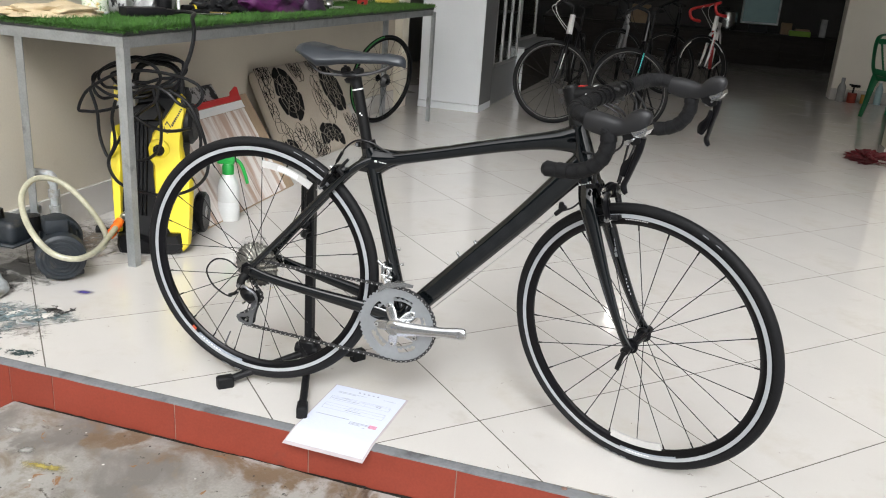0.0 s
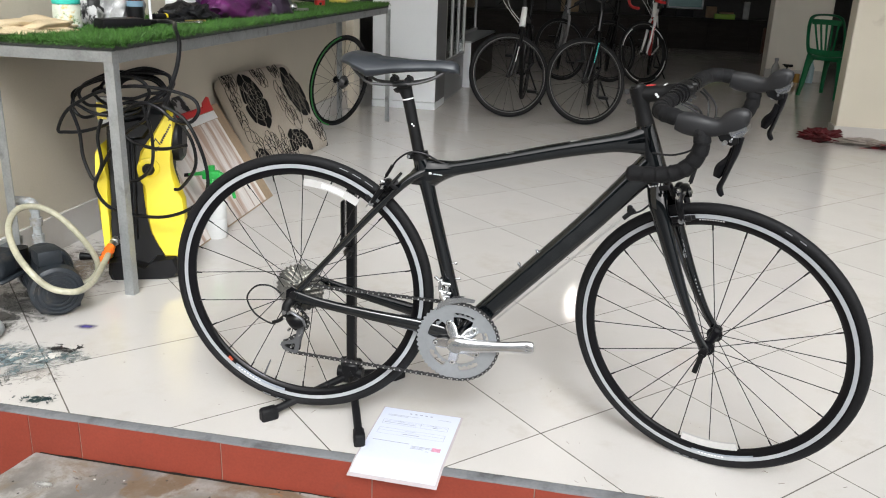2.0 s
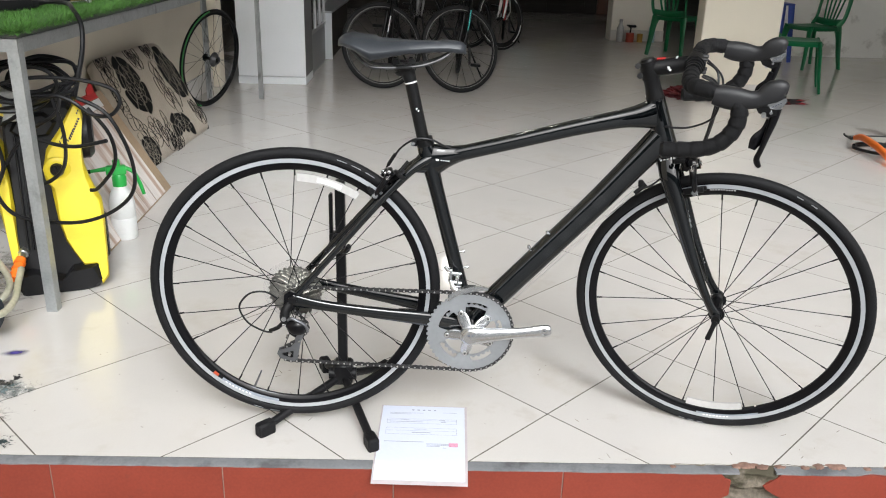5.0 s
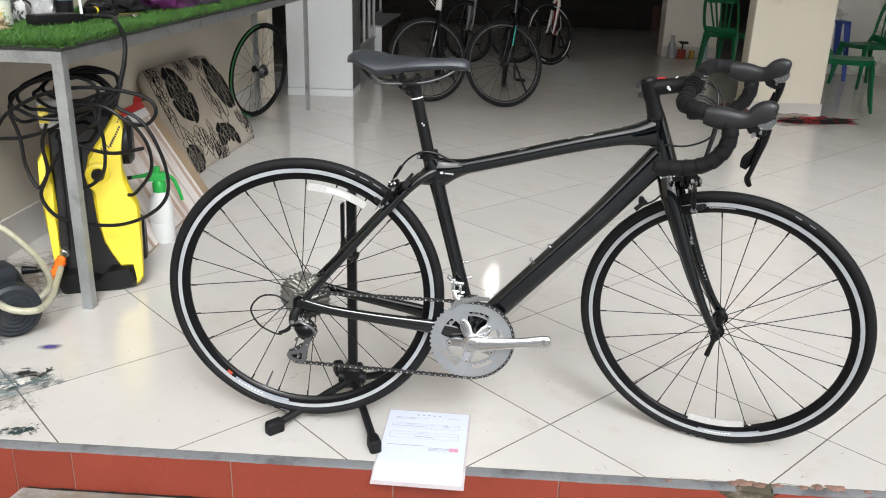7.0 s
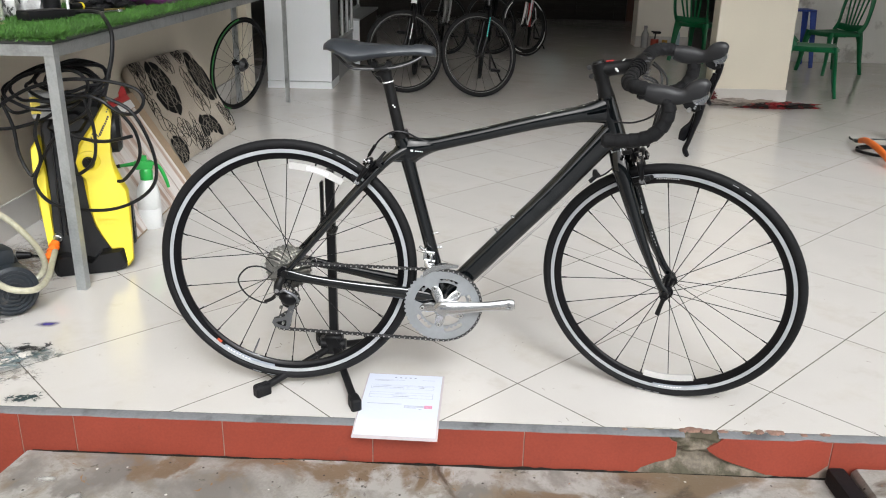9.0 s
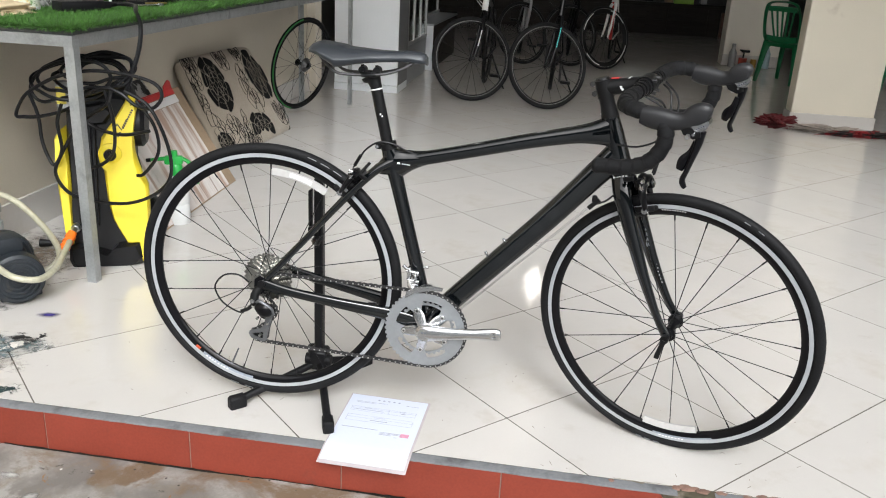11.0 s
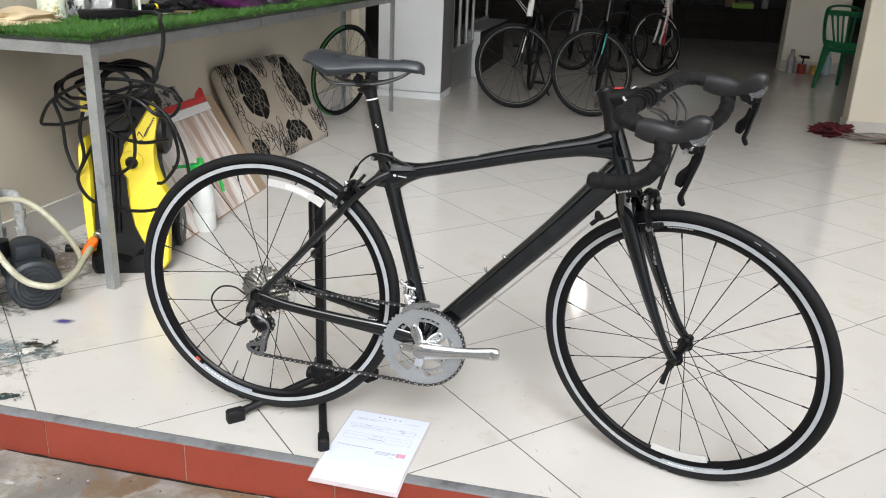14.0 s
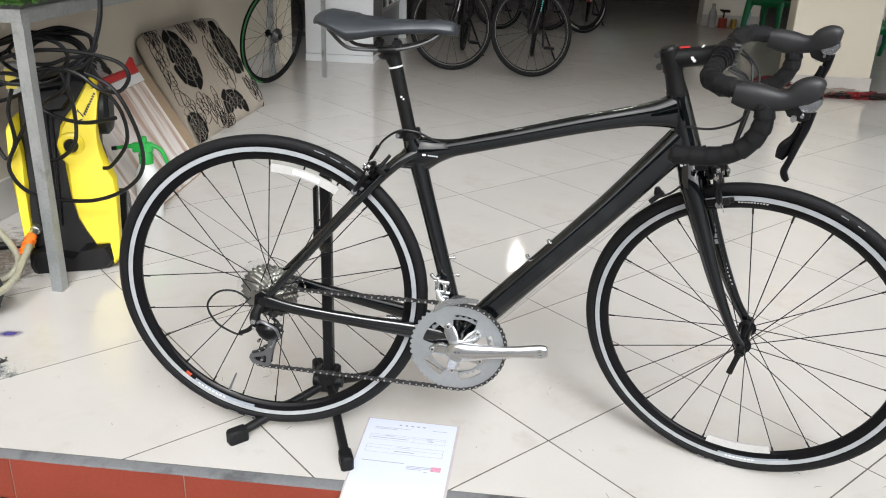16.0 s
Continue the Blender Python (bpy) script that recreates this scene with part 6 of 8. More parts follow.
mud = thing("mudguard", pose(-1.96, 5.15, GZ, 0, 0, 80), "grey plastic mudguard lying on its side", "mudguard")
verts, faces = [], []
for i in range(15):
    a = radians(8 + 80 * i / 14)
    for w, d in ((-0.028, 0.0), (-0.02, 0.010), (0.02, 0.010), (0.028, 0.0)):
        r = 0.32 + d
        verts.append((r * math.cos(a) - 0.30, w + 0.03, r * math.sin(a) * 0.55 - 0.04))
for i in range(14):
    faces += [(i * 4 + j, i * 4 + j + 1, i * 4 + j + 5, i * 4 + j + 4) for j in range(3)]
mb = Mesh().add(verts, faces)
gm = part("blade", mb, RINGS, mud)
gm.modifiers.new("thick", "SOLIDIFY").thickness = 0.003
roll = thing("tape_roll", pose(-1.93, 5.55, GZ), "small red tape roll", "tape")
part("ring", lathe(Mesh(), [(0.016, 0), (0.035, 0), (0.035, 0.034), (0.016, 0.034)], 22, closed=True), RED, roll)
lock = thing("bicycle_lock", pose(-2.0, 5.50, GZ), "coiled black cable lock", "lock")
part("coil", tube(Mesh(), [(0.09 * math.cos(a), 0.09 * math.sin(a) * 0.9, 0.012 + 0.008 * a, 0.008) for a in np.linspace(0, 14, 50)], n=8, k=2), BLACK_PLASTIC, lock)
ybox = thing("yellow_carton", pose(-1.98, 6.15, GZ, 0, 0, 5), "low yellow printed carton", "box")
box(mb := Mesh(), (0, 0, 0.025), (0.12, 0.22, 0.05), 0.002)
part("body", mb, YBOX, ybox, smooth=False)

# ---- pressure washer ----
washer = thing("pressure_washer", pose(-1.7225, 2.931, 0, 0, 0, 20) @ Matrix.Scale(0.92, 4), "yellow and black upright pressure washer wrapped in cable", "pressure washer")


def leant(mb):
    """Tilts the body backwards about the knob."""
    mb.v = [(x, y + 0.22 * (z - 0.44), z) for x, y, z in mb.v]
    return mb


mb = Mesh()
slab(mb, [(-0.135, 0.02), (-0.135, 0.10), (-0.125, 0.30), (-0.122, 0.52), (-0.120, 0.60), (-0.080, 0.648), (0.030, 0.668), (0.100, 0.664), (0.116, 0.63), (0.112, 0.50), (0.112, 0.38), (0.125, 0.33), (0.120, 0.10), (0.095, 0.05), (0.03, 0.015)], -0.030, 0.20, inset=0.02)
body = part("body", leant(mb), BLACK_PLASTIC, washer, "black ribbed plastic body")
mb = Mesh()
slab(mb, [(0.122, 0.668), (0.140, 0.650), (0.146, 0.61), (0.138, 0.56), (0.131, 0.50), (0.133, 0.45), (0.142, 0.410), (0.158, 0.366), (0.180, 0.318), (0.182, 0.24), (0.180, 0.15), (0.176, 0.045), (0.152, 0.018), (0.146, 0.090), (0.098, 0.090), (0.068, 0.140), (0.046, 0.185), (0.028, 0.262), (0.021, 0.34), (0.018, 0.378), (0.004, 0.398), (-0.003, 0.44), (0.008, 0.476), (0.014, 0.505), (0.036, 0.536), (0.066, 0.575)], -0.062, -0.012, inset=0.012)
part("side_panel", leant(mb), YELLOW, washer, "yellow front panel")
mb = Mesh()
slab(mb, [(-0.144, 0.525), (-0.130, 0.505), (-0.116, 0.415), (-0.110, 0.31), (-0.113, 0.21), (-0.110, 0.09), (-0.132, 0.085), (-0.142, 0.19), (-0.156, 0.31), (-0.162, 0.415), (-0.160, 0.50)], -0.055, 0.10, inset=0.010)
part("side_panel", leant(mb), YELLOW, washer, "yellow side panel")
mb = Mesh()
slab(mb, [(-0.115, 0.0), (-0.126, 0.03), (-0.122, 0.080), (-0.08, 0.092), (0.03, 0.060), (0.060, 0.092), (0.140, 0.096), (0.160, 0.040), (0.140, 0.012), (0.09, 0.0)], -0.158, 0.14, inset=0.016)
part("foot", mb, BLACK_PLASTIC, washer)
for i in range(5):
    box(mb := Mesh(), (-0.082 + 0.017 * i, -0.036, 0.36), (0.008, 0.018, 0.40), 0.003)
    part("rib", leant(mb), BLACK_PLASTIC, washer)
slab(mb := Mesh(), [(-0.095, 0.575), (-0.07, 0.62), (0.02, 0.635), (0.06, 0.60), (0.03, 0.555), (-0.06, 0.545)], -0.052, -0.02, inset=0.012)
part("hood", leant(mb), BLACK_PLASTIC, washer)
KX = 0.045
lathe(mb := Mesh(), [(0.0, 0.080), (0.020, 0.080), (0.0235, 0.072), (0.0235, 0.055), (0.0, 0.055)], 24, Matrix.Translation((KX, 0, 0.440)) @ ALONG_Y)
kn = part("knob", mb, BLACK_PLASTIC, washer, "round black control knob")
box(mb := Mesh(), (0, 0, 0), (0.009, 0.008, 0.042), 0.002)
part("grip", mb, BLACK_PLASTIC, kn, m=pose(KX, -0.082, 0.440, 0, -14, 0))
part("knob_ring", lathe(Mesh(), [(0.025, 0.070), (0.036, 0.069), (0.044, 0.064), (0.046, 0.055), (0.025, 0.055)], 28, Matrix.Translation((KX, 0, 0.440)) @ ALONG_Y, closed=True), YELLOW, washer)
curve = bpy.data.curves.new("k7", "FONT")
curve.body, curve.size, curve.extrude = "K7", 0.042, 0.0006
txt = new("lettering", curve)
dg = bpy.context.evaluated_depsgraph_get()
me = bpy.data.meshes.new_from_object(txt.evaluated_get(dg))
bpy.data.objects.remove(txt)
me.transform(pose(0.078, -0.0630, 0.505, 90, -62, 0))
for v in me.vertices:
    v.co.y += 0.22 * (v.co.z - 0.44)
part("lettering", me, DARK_INK, washer, "dark printed model lettering", smooth=False)
for i, (w, h) in enumerate(((0.090, 0.0075), (0.040, 0.0045), (0.022, 0.004))):
    for j in range(int(w / 0.0095)):
        mb = box(Mesh(), (-w / 2 + 0.0095 * j, 0, 0), (0.0065, 0.0012, h), 0, pose((0.119, 0.106, 0.135)[i], -0.0628, (0.583, 0.565, 0.640)[i], 0, -62, 0))
        part("print_bar", leant(mb), DARK_INK, washer, smooth=False)
lathe(mb := Mesh(), [(0.03, -0.022), (0.085, -0.022), (0.095, -0.012), (0.095, 0.012), (0.085, 0.022), (0.03, 0.022)], 30, pose(0.155, 0.205, 0.096, 0, 90, 0), closed=True)
wh = part("wheel", mb, BLACK_PLASTIC, washer)
lathe(mb := Mesh(), [(0.0, 0.016), (0.030, 0.020), (0.062, 0.014), (0.066, 0.010), (0.066, -0.014), (0.0, -0.016)], 26, pose(0.155, 0.205, 0.096, 0, 90, 0))
part("hub_cap", mb, PIPE, wh, "grey wheel cap")
lathe(mb := Mesh(), [(0.03, -0.02), (0.095, -0.02), (0.095, 0.02), (0.03, 0.02)], 26, pose(-0.13, 0.216, 0.096, 0, 90, 0), closed=True)
part("wheel", mb, BLACK_PLASTIC, washer)
mb = tube(Mesh(), [(-0.09, 0.10, 0.60, 0.014), (-0.09, 0.12, 0.72, 0.014), (-0.05, 0.13, 0.775, 0.014), (0.05, 0.13, 0.775, 0.014), (0.10, 0.12, 0.72, 0.014), (0.10, 0.10, 0.60, 0.014)], n=10, k=5)
part("handle", mb, BLACK_PLASTIC, washer)
lathe(mb := Mesh(), [(0.0, 0.0), (0.075, 0.0), (0.088, 0.012), (0.088, 0.045), (0.07, 0.060), (0.0, 0.060)], 26, pose(0.112, 0.07, 0.535, 0, 90, 0))
part("reel", mb, BLACK_PLASTIC, washer)
box(mb := Mesh(), (-0.095, -0.01, 0.665), (0.085, 0.06, 0.105), 0.006)
dt = part("detergent_bottle", mb, FILM, washer, "clear detergent bottle")
box(mb := Mesh(), (-0.118, -0.042, 0.668), (0.034, 0.003, 0.066))
part("label", mb, YBOX, dt, "yellow printed label", smooth=False)
mb = rod(Mesh(), (-0.104, -0.150, 0.148), (-0.128, -0.222, 0.100), 0.017, 16)
for k in range(3):
    rod(mb, (-0.108 - 0.007 * k, -0.163 - 0.020 * k, 0.139 - 0.0135 * k), (-0.1105 - 0.007 * k, -0.170 - 0.020 * k, 0.1345 - 0.0135 * k), 0.0205, 16)
part("hose_coupling", mb, ORANGE, washer, "orange hose coupling")
rod(mb := Mesh(), (-0.092, -0.03, 0.165), (-0.105, -0.152, 0.147), 0.0135, 14)
rod(mb, (-0.098, -0.095, 0.156), (-0.1005, -0.118, 0.1525), 0.0185, 6)
part("inlet", mb, STEEL, washer)

# coiled cable over the washer, with its tail from the bench
cab = thing("coiled_cable", pose(-1.66, 2.80, 0), "black rubber power cable coiled over the pressure washer", "cable")
rnd = random.Random(4)


def loop_rows(cx, cy, cz, rx, rz, tilt, drop, n=14, r=0.0062, wob=0.008):
    rows = []
    for i in range(n):
        a = 2 * math.pi * i / n
        x = cx + rx * math.cos(a)
        z = cz + rz * math.sin(a) - drop * max(0, -math.sin(a)) ** 2
        y = cy + tilt * math.cos(a) + 0.10 * math.sin(a) + rnd.uniform(-wob, wob)
        rows.append((x + rnd.uniform(-wob, wob), y, z + rnd.uniform(-wob, wob), r))
    return rows


for spec in ((-0.07, 0.10, 0.690, 0.165, 0.055, 0.02, 0.0), (-0.05, 0.12, 0.700, 0.130, 0.050, 0.02, 0.0), (-0.10, 0.10, 0.680, 0.150, 0.050, 0.03, 0.02), (-0.04, 0.12, 0.712, 0.115, 0.036, 0.02, 0.0)):
    part("cable_loop", tube(Mesh(), loop_rows(*spec), n=8, k=5, closed=True), HOSE, cab)


def strand(rows, y, closed=False, name="cable_loop", r=0.0062):
    """One strand through points across and above the washer, set back by y with a slight sway."""
    pts = [(x + 1.66, y + 0.02 * math.sin(5 * x + 9 * z), z, r) for x, z in rows]
    return part(name, tube(Mesh(), pts, n=8, k=6, closed=closed), HOSE, cab)


strand([(-1.966, 0.542), (-1.925, 0.610), (-1.845, 0.660), (-1.755, 0.698), (-1.640, 0.722), (-1.515, 0.718), (-1.420, 0.695), (-1.394, 0.654), (-1.427, 0.612), (-1.486, 0.614), (-1.541, 0.652), (-1.600, 0.668), (-1.662, 0.645), (-1.753, 0.582), (-1.862, 0.545), (-1.936, 0.536)], 0.0, True)
strand([(-1.930, 0.625), (-1.895, 0.680), (-1.809, 0.728), (-1.705, 0.748), (-1.628, 0.735), (-1.602, 0.690), (-1.66, 0.640), (-1.806, 0.606), (-1.894, 0.585)], 0.05, True)
strand([(-1.905, 0.63), (-1.882, 0.546), (-1.874, 0.450), (-1.845, 0.382), (-1.826, 0.378), (-1.795, 0.432), (-1.752, 0.495), (-1.68, 0.560), (-1.600, 0.610), (-1.575, 0.665)], 0.0)
strand([(-1.509, 0.668), (-1.425, 0.620), (-1.372, 0.495), (-1.378, 0.380), (-1.448, 0.304), (-1.556, 0.262), (-1.681, 0.264), (-1.768, 0.290), (-1.812, 0.356), (-1.785, 0.437), (-1.79, 0.53), (-1.76, 0.60)], -0.03)
strand([(-1.521, 0.620), (-1.463, 0.535), (-1.463, 0.436), (-1.529, 0.351), (-1.56, 0.34)], 0.06)
strand([(-1.60, 0.66), (-1.585, 0.55), (-1.605, 0.44), (-1.66, 0.385), (-1.72, 0.37)], 0.0)
strand([(-1.72, 0.56), (-1.66, 0.52), (-1.56, 0.505), (-1.45, 0.53)], 0.0)
part("cable_tail", tube(Mesh(), [(-0.155, 0.435, GZ + 0.022, 0.008), (-0.09, 0.44, GZ + 0.024, 0.008), (-0.03, 0.40, GZ + 0.022, 0.008), (0.030, 0.29, GZ + 0.014, 0.008), (0.074, 0.235, GZ - 0.030, 0.008), (0.086, 0.19, 0.78, 0.008), (0.085, 0.13, 0.70, 0.008), (0.09, 0.07, 0.645, 0.008)], n=8, k=8), HOSE, cab)

# ---- water pump and its hose ----
pump = thing("water_pump", pose(-1.795, 2.48, 0.004) @ Matrix.Scale(0.86, 4), "dirty grey electric water pump standing on a grimy patch", "water pump")
AXP = pose(-0.01, 0.0, 0.104, 0, 90, -46)
mb = lathe(Mesh(), [(0.0, 0.11), (0.082, 0.11), (0.096, 0.10), (0.098, 0.05), (0.092, 0.042), (0.085, 0.04)], 36, AXP)
cover = part("fan_cover", mb, MOTOR, pump, "ribbed plastic fan cover")
for r in (0.018, 0.034, 0.050, 0.066, 0.080):
    part("grille_ring", lathe(Mesh(), [(r - 0.0035, 0.1095), (r + 0.0035, 0.1095), (r + 0.0035, 0.1145), (r - 0.0035, 0.1145)], 30, AXP, closed=True), MOTOR, cover)
mb = lathe(Mesh(), [(0.0, 0.045), (0.080, 0.045), (0.080, -0.16), (0.0, -0.16)], 32, AXP)
part("motor_body", mb, MOTOR, pump)
for i in range(22):
    a = 2 * math.pi * i / 22
    box(mb := Mesh(), (0.086, 0, -0.06), (0.016, 0.004, 0.19), 0.0)
    part("cooling_fin", mb, MOTOR, pump, m=AXP @ Matrix.Rotation(a, 4, "Z"), smooth=False)
mb = Mesh()
box(mb, (0.0, -0.02, 0.225), (0.10, 0.09, 0.06), 0.012, pose(0, 0, 0, 0, 0, -38), seg=2)
part("terminal_box", mb, MOTOR, pump)
mb = lathe(Mesh(), [(0.0, -0.16), (0.10, -0.16), (0.105, -0.175), (0.095, -0.24), (0.05, -0.27), (0.0, -0.27)], 30, AXP)
part("pump_head", mb, MOTOR, pump)
mb = Mesh()
for s in (-1, 1):
    box(mb, (-0.03, 0.06 * s, 0.012), (0.14, 0.03, 0.022), 0.004, pose(0, 0, 0.002, 0, 0, -38))
part("foot", mb, MOTOR, pump)
mb = Mesh()
rod(mb, (-0.16, 0.02, 0.16), (-0.16, 0.02, 0.23), 0.035, 18)
part("priming_cap", mb, BLACK_PLASTIC, pump)
box(mb := Mesh(), (-0.24, -0.03, 0.175), (0.17, 0.14, 0.10), 0.03, seg=3)
box(mb, (-0.24, -0.03, 0.128), (0.20, 0.17, 0.014), 0.006)
part("control_box", mb, MOTOR, pump)
rod(mb := Mesh(), (-0.26, -0.05, 0.22), (-0.26, -0.05, 0.262), 0.022, 16, 0.018)
tube(mb, [(-0.262, -0.05, 0.255, 0.007), (-0.235, -0.07, 0.262, 0.007), (-0.225, -0.10, 0.24, 0.007)], n=8, k=3)
part("cable_gland", mb, BLACK_PLASTIC, pump)

pipe = thing("water_pipe", pose(-2.025, 2.72, 0.004) @ Matrix.Scale(0.90, 4), "grey plastic riser pipe with elbow fittings", "pipe")
mb = tube(Mesh(), [(0.0, 0, 0.0, 0.017), (0.0, 0, 0.30, 0.017)], n=14, k=1)
part("riser", mb, PIPE, pipe)
for z in (0.10, 0.17, 0.24):
    part("coupling", rod(Mesh(), (0, 0, z - 0.016), (0, 0, z + 0.016), 0.024, 16), PIPE, pipe)
mb = tube(Mesh(), [(0.0, 0, 0.285, 0.022), (-0.005, -0.002, 0.312, 0.021), (-0.03, -0.004, 0.322, 0.019), (-0.10, -0.006, 0.322, 0.018)], n=14, k=5)
part("elbow", mb, PIPE, pipe)

drain = thing("drain_pipe", pose(-1.84, 2.24, 0.004), "short grey plastic pipe with an elbow on the floor", "pipe")
part("tube", rod(Mesh(), (-0.24, 0.18, 0.022), (-0.012, 0.016, 0.020), 0.0155, 14), PIPE, drain)
part("elbow", tube(Mesh(), [(-0.030, 0.030, 0.020, 0.0195), (0.0, 0.006, 0.020, 0.0195), (0.010, -0.026, 0.020, 0.0195), (0.012, -0.046, 0.020, 0.0195)], n=14, k=4), PIPE, drain)
part("tube", rod(Mesh(), (0.012, -0.040, 0.020), (0.018, -0.095, 0.018), 0.0155, 14), PIPE, drain)

hose = thing("garden_hose", pose(-1.84, 2.53, 0), "looped milky plastic hose between pump and washer", "hose")
part("tube", tube(Mesh(), [(x, y, z, 0.0108) for x, y, z in ((0.105, 0.170, 0.128), (0.130, 0.090, 0.113), (0.168, -0.02, 0.105), (0.177, -0.125, 0.108), (0.116, -0.165, 0.126), (0.065, -0.185, 0.181), (-0.021, -0.140, 0.235), (-0.080, -0.080, 0.292), (-0.100, 0.0, 0.326), (-0.070, 0.065, 0.318), (-0.020, 0.095, 0.280), (0.035, 0.120, 0.207), (0.062, 0.150, 0.130), (0.062, 0.165, 0.070), (0.035, 0.140, 0.030), (-0.005, 0.100, 0.030))], n=12, k=7), CLEAR_HOSE, hose)
plug = thing("power_plug", pose(-2.01, 2.93, 0.0), "black power plug lying by the wall", "plug")
rod(mb := Mesh(), (0, 0, 0.018), (0.05, 0.01, 0.018), 0.017, 12, 0.010)
part("body", mb, BLACK_PLASTIC, plug)
mb = tube(Mesh(), [(0.05, 0.01, 0.018, 0.004), (0.10, 0.03, 0.006, 0.004), (0.13, 0.10, 0.006, 0.004), (0.06, 0.14, 0.006, 0.004)], n=6, k=5)
part("lead", mb, BLACK_PLASTIC, plug)


# floor marks: thin irregular patches lying on the tiles
def stain(name, at, rx, ry, mat, seed, label, holes=0.0, n=60, kind="structure"):
    """A thin patch with a ragged outline."""
    mb = Mesh()
    verts, faces = [(0, 0, 0.0)], []
    for i in range(n):
        a = 2 * math.pi * i / n
        r = 1 + 0.45 * noise.noise(Vector((math.cos(a) * 1.3, math.sin(a) * 1.3, seed))) + 0.3 * noise.noise(Vector((math.cos(a) * 5, math.sin(a) * 5, seed)))
        verts.append((rx * r * math.cos(a), ry * r * math.sin(a), 0.0))
    faces = [(0, 1 + i, 1 + (i + 1) % n) for i in range(n)]
    mb.add(verts, faces)
    return tagged(part(name, mb, mat, m=pose(*at), smooth=False), label, "stain", kind=kind)


def film(name, x, y, rx, ry, colour, scale, low, high, seed, label, lift=0.0, turn=0.0, rough=0.6, soft_edge=0.9):
    """A dried smear on the tiles."""
    mb = Mesh()
    verts = [(0, 0, 0)] + [(rx * 1.15 * math.cos(2 * math.pi * i / 24), ry * 1.15 * math.sin(2 * math.pi * i / 24), 0) for i in range(24)]
    mb.add(verts, [(0, 1 + i, 1 + (i + 1) % 24) for i in range(24)])
    mat = blot(name, colour, (rx, ry), scale, low, high, seed, rough, soft_edge)
    return tagged(part(name, mb, mat, m=pose(x, y, 0.0042 + lift, 0, 0, turn), smooth=False), label, "stain", kind="structure")


film("ink_spot", -1.617, 2.372, 0.050, 0.028, (0.045, 0.03, 0.22), 14, -0.30, 0.40, 1.0, "purple ink spot on the tiles", turn=12, soft_edge=1.0)
film("grime_wash", -1.675, 2.115, 0.15, 0.105, (0.17, 0.235, 0.255), 18, 0.26, 0.50, 2.0, "grey green smear dried on the tiles", 0.0003, 10, soft_edge=0.22)
film("grime_wash", -1.560, 2.160, 0.095, 0.050, (0.13, 0.18, 0.19), 26, 0.22, 0.5, 3.0, "grey green smear dried on the tiles", 0.0003, 20, soft_edge=0.3)
film("black_grime", -1.590, 2.205, 0.080, 0.040, (0.022, 0.02, 0.02), 34, 0.36, 0.42, 4.0, "black grime flaking on the tiles", 0.0006, 12, soft_edge=0.24)
film("black_grime", -1.73, 2.11, 0.22, 0.13, (0.03, 0.04, 0.042), 60, 0.47, 0.52, 5.0, "black specks on the tiles", 0.0006, 10, soft_edge=0.2)
film("black_grime", -1.64, 1.985, 0.15, 0.075, (0.022, 0.035, 0.033), 55, 0.46, 0.50, 6.0, "black green splashes by the platform's edge", 0.0006, 15, soft_edge=0.2)
film("black_grime", -1.465, 1.917, 0.075, 0.032, (0.020, 0.040, 0.042), 60, 0.37, 0.44, 7.0, "black green splashes by the platform's edge", 0.0006, 10, soft_edge=0.22)
film("brown_smear", -1.55, 2.03, 0.14, 0.08, (0.30, 0.25, 0.21), 40, 0.40, 0.75, 8.0, "faint brown smear on the tiles", 0.0003, 25, soft_edge=0.25)
film("white_flakes", -1.64, 2.14, 0.20, 0.10, (0.64, 0.62, 0.58), 30, 0.49, 0.52, 9.0, "white flakes of old paint on the tiles", 0.0009, 10, soft_edge=0.2)
film("wet_grime", -1.99, 2.43, 0.27, 0.22, (0.06, 0.057, 0.052), 18, 0.18, 0.40, 14.0, "wet black grime under the pump", 0.0003, soft_edge=0.4)
film("wet_grime", -2.02, 2.25, 0.20, 0.15, (0.10, 0.088, 0.072), 30, 0.30, 0.52, 15.0, "wet black grime under the pump", 0.0006, soft_edge=0.25)
film("brown_dirt", -1.96, 2.85, 0.24, 0.42, (0.20, 0.155, 0.115), 22, 0.25, 0.60, 17.0, "brown dirt by the wall", 0.0003, soft_edge=0.3)

# old paint on the apron, following its surface
for name, x, y, rx, ry, turn, colour, low, high, seed, label in (
        ("yellow_streak", -1.13, 1.622, 0.12, 0.022, 8, (0.36, 0.29, 0.07), 0.18, 0.55, 21.0, "faded yellow paint streak on the concrete"),
        ("white_blot", -1.225, 1.657, 0.030, 0.018, 20, (0.42, 0.41, 0.39), 0.08, 0.4, 23.0, "white paint blot on the concrete"),
        ("white_blot", -1.318, 1.727, 0.034, 0.017, 0, (0.42, 0.41, 0.39), 0.08, 0.45, 25.0, "white paint blot on the concrete")):
    m = pose(x, y, 0, 0, 0, turn)
    verts, faces = [], []
    for i in range(25):
        for j in range(9):
            p = (rx * 1.15 * (i / 12 - 1), ry * 1.15 * (j / 4 - 1), 0)
            q = m @ Vector(p)
            verts.append((p[0], p[1], apron_z(q.x, q.y) + 0.0012))
    for i in range(24):
        faces += [(9 * i + j, 9 * i + j + 1, 9 * i + j + 10, 9 * i + j + 9) for j in range(8)]
    tagged(part(name, Mesh().add(verts, faces), blot(name, colour, (rx, ry), 24, low, high, seed, 0.7, 0.45), m=m), label, "stain", kind="structure")

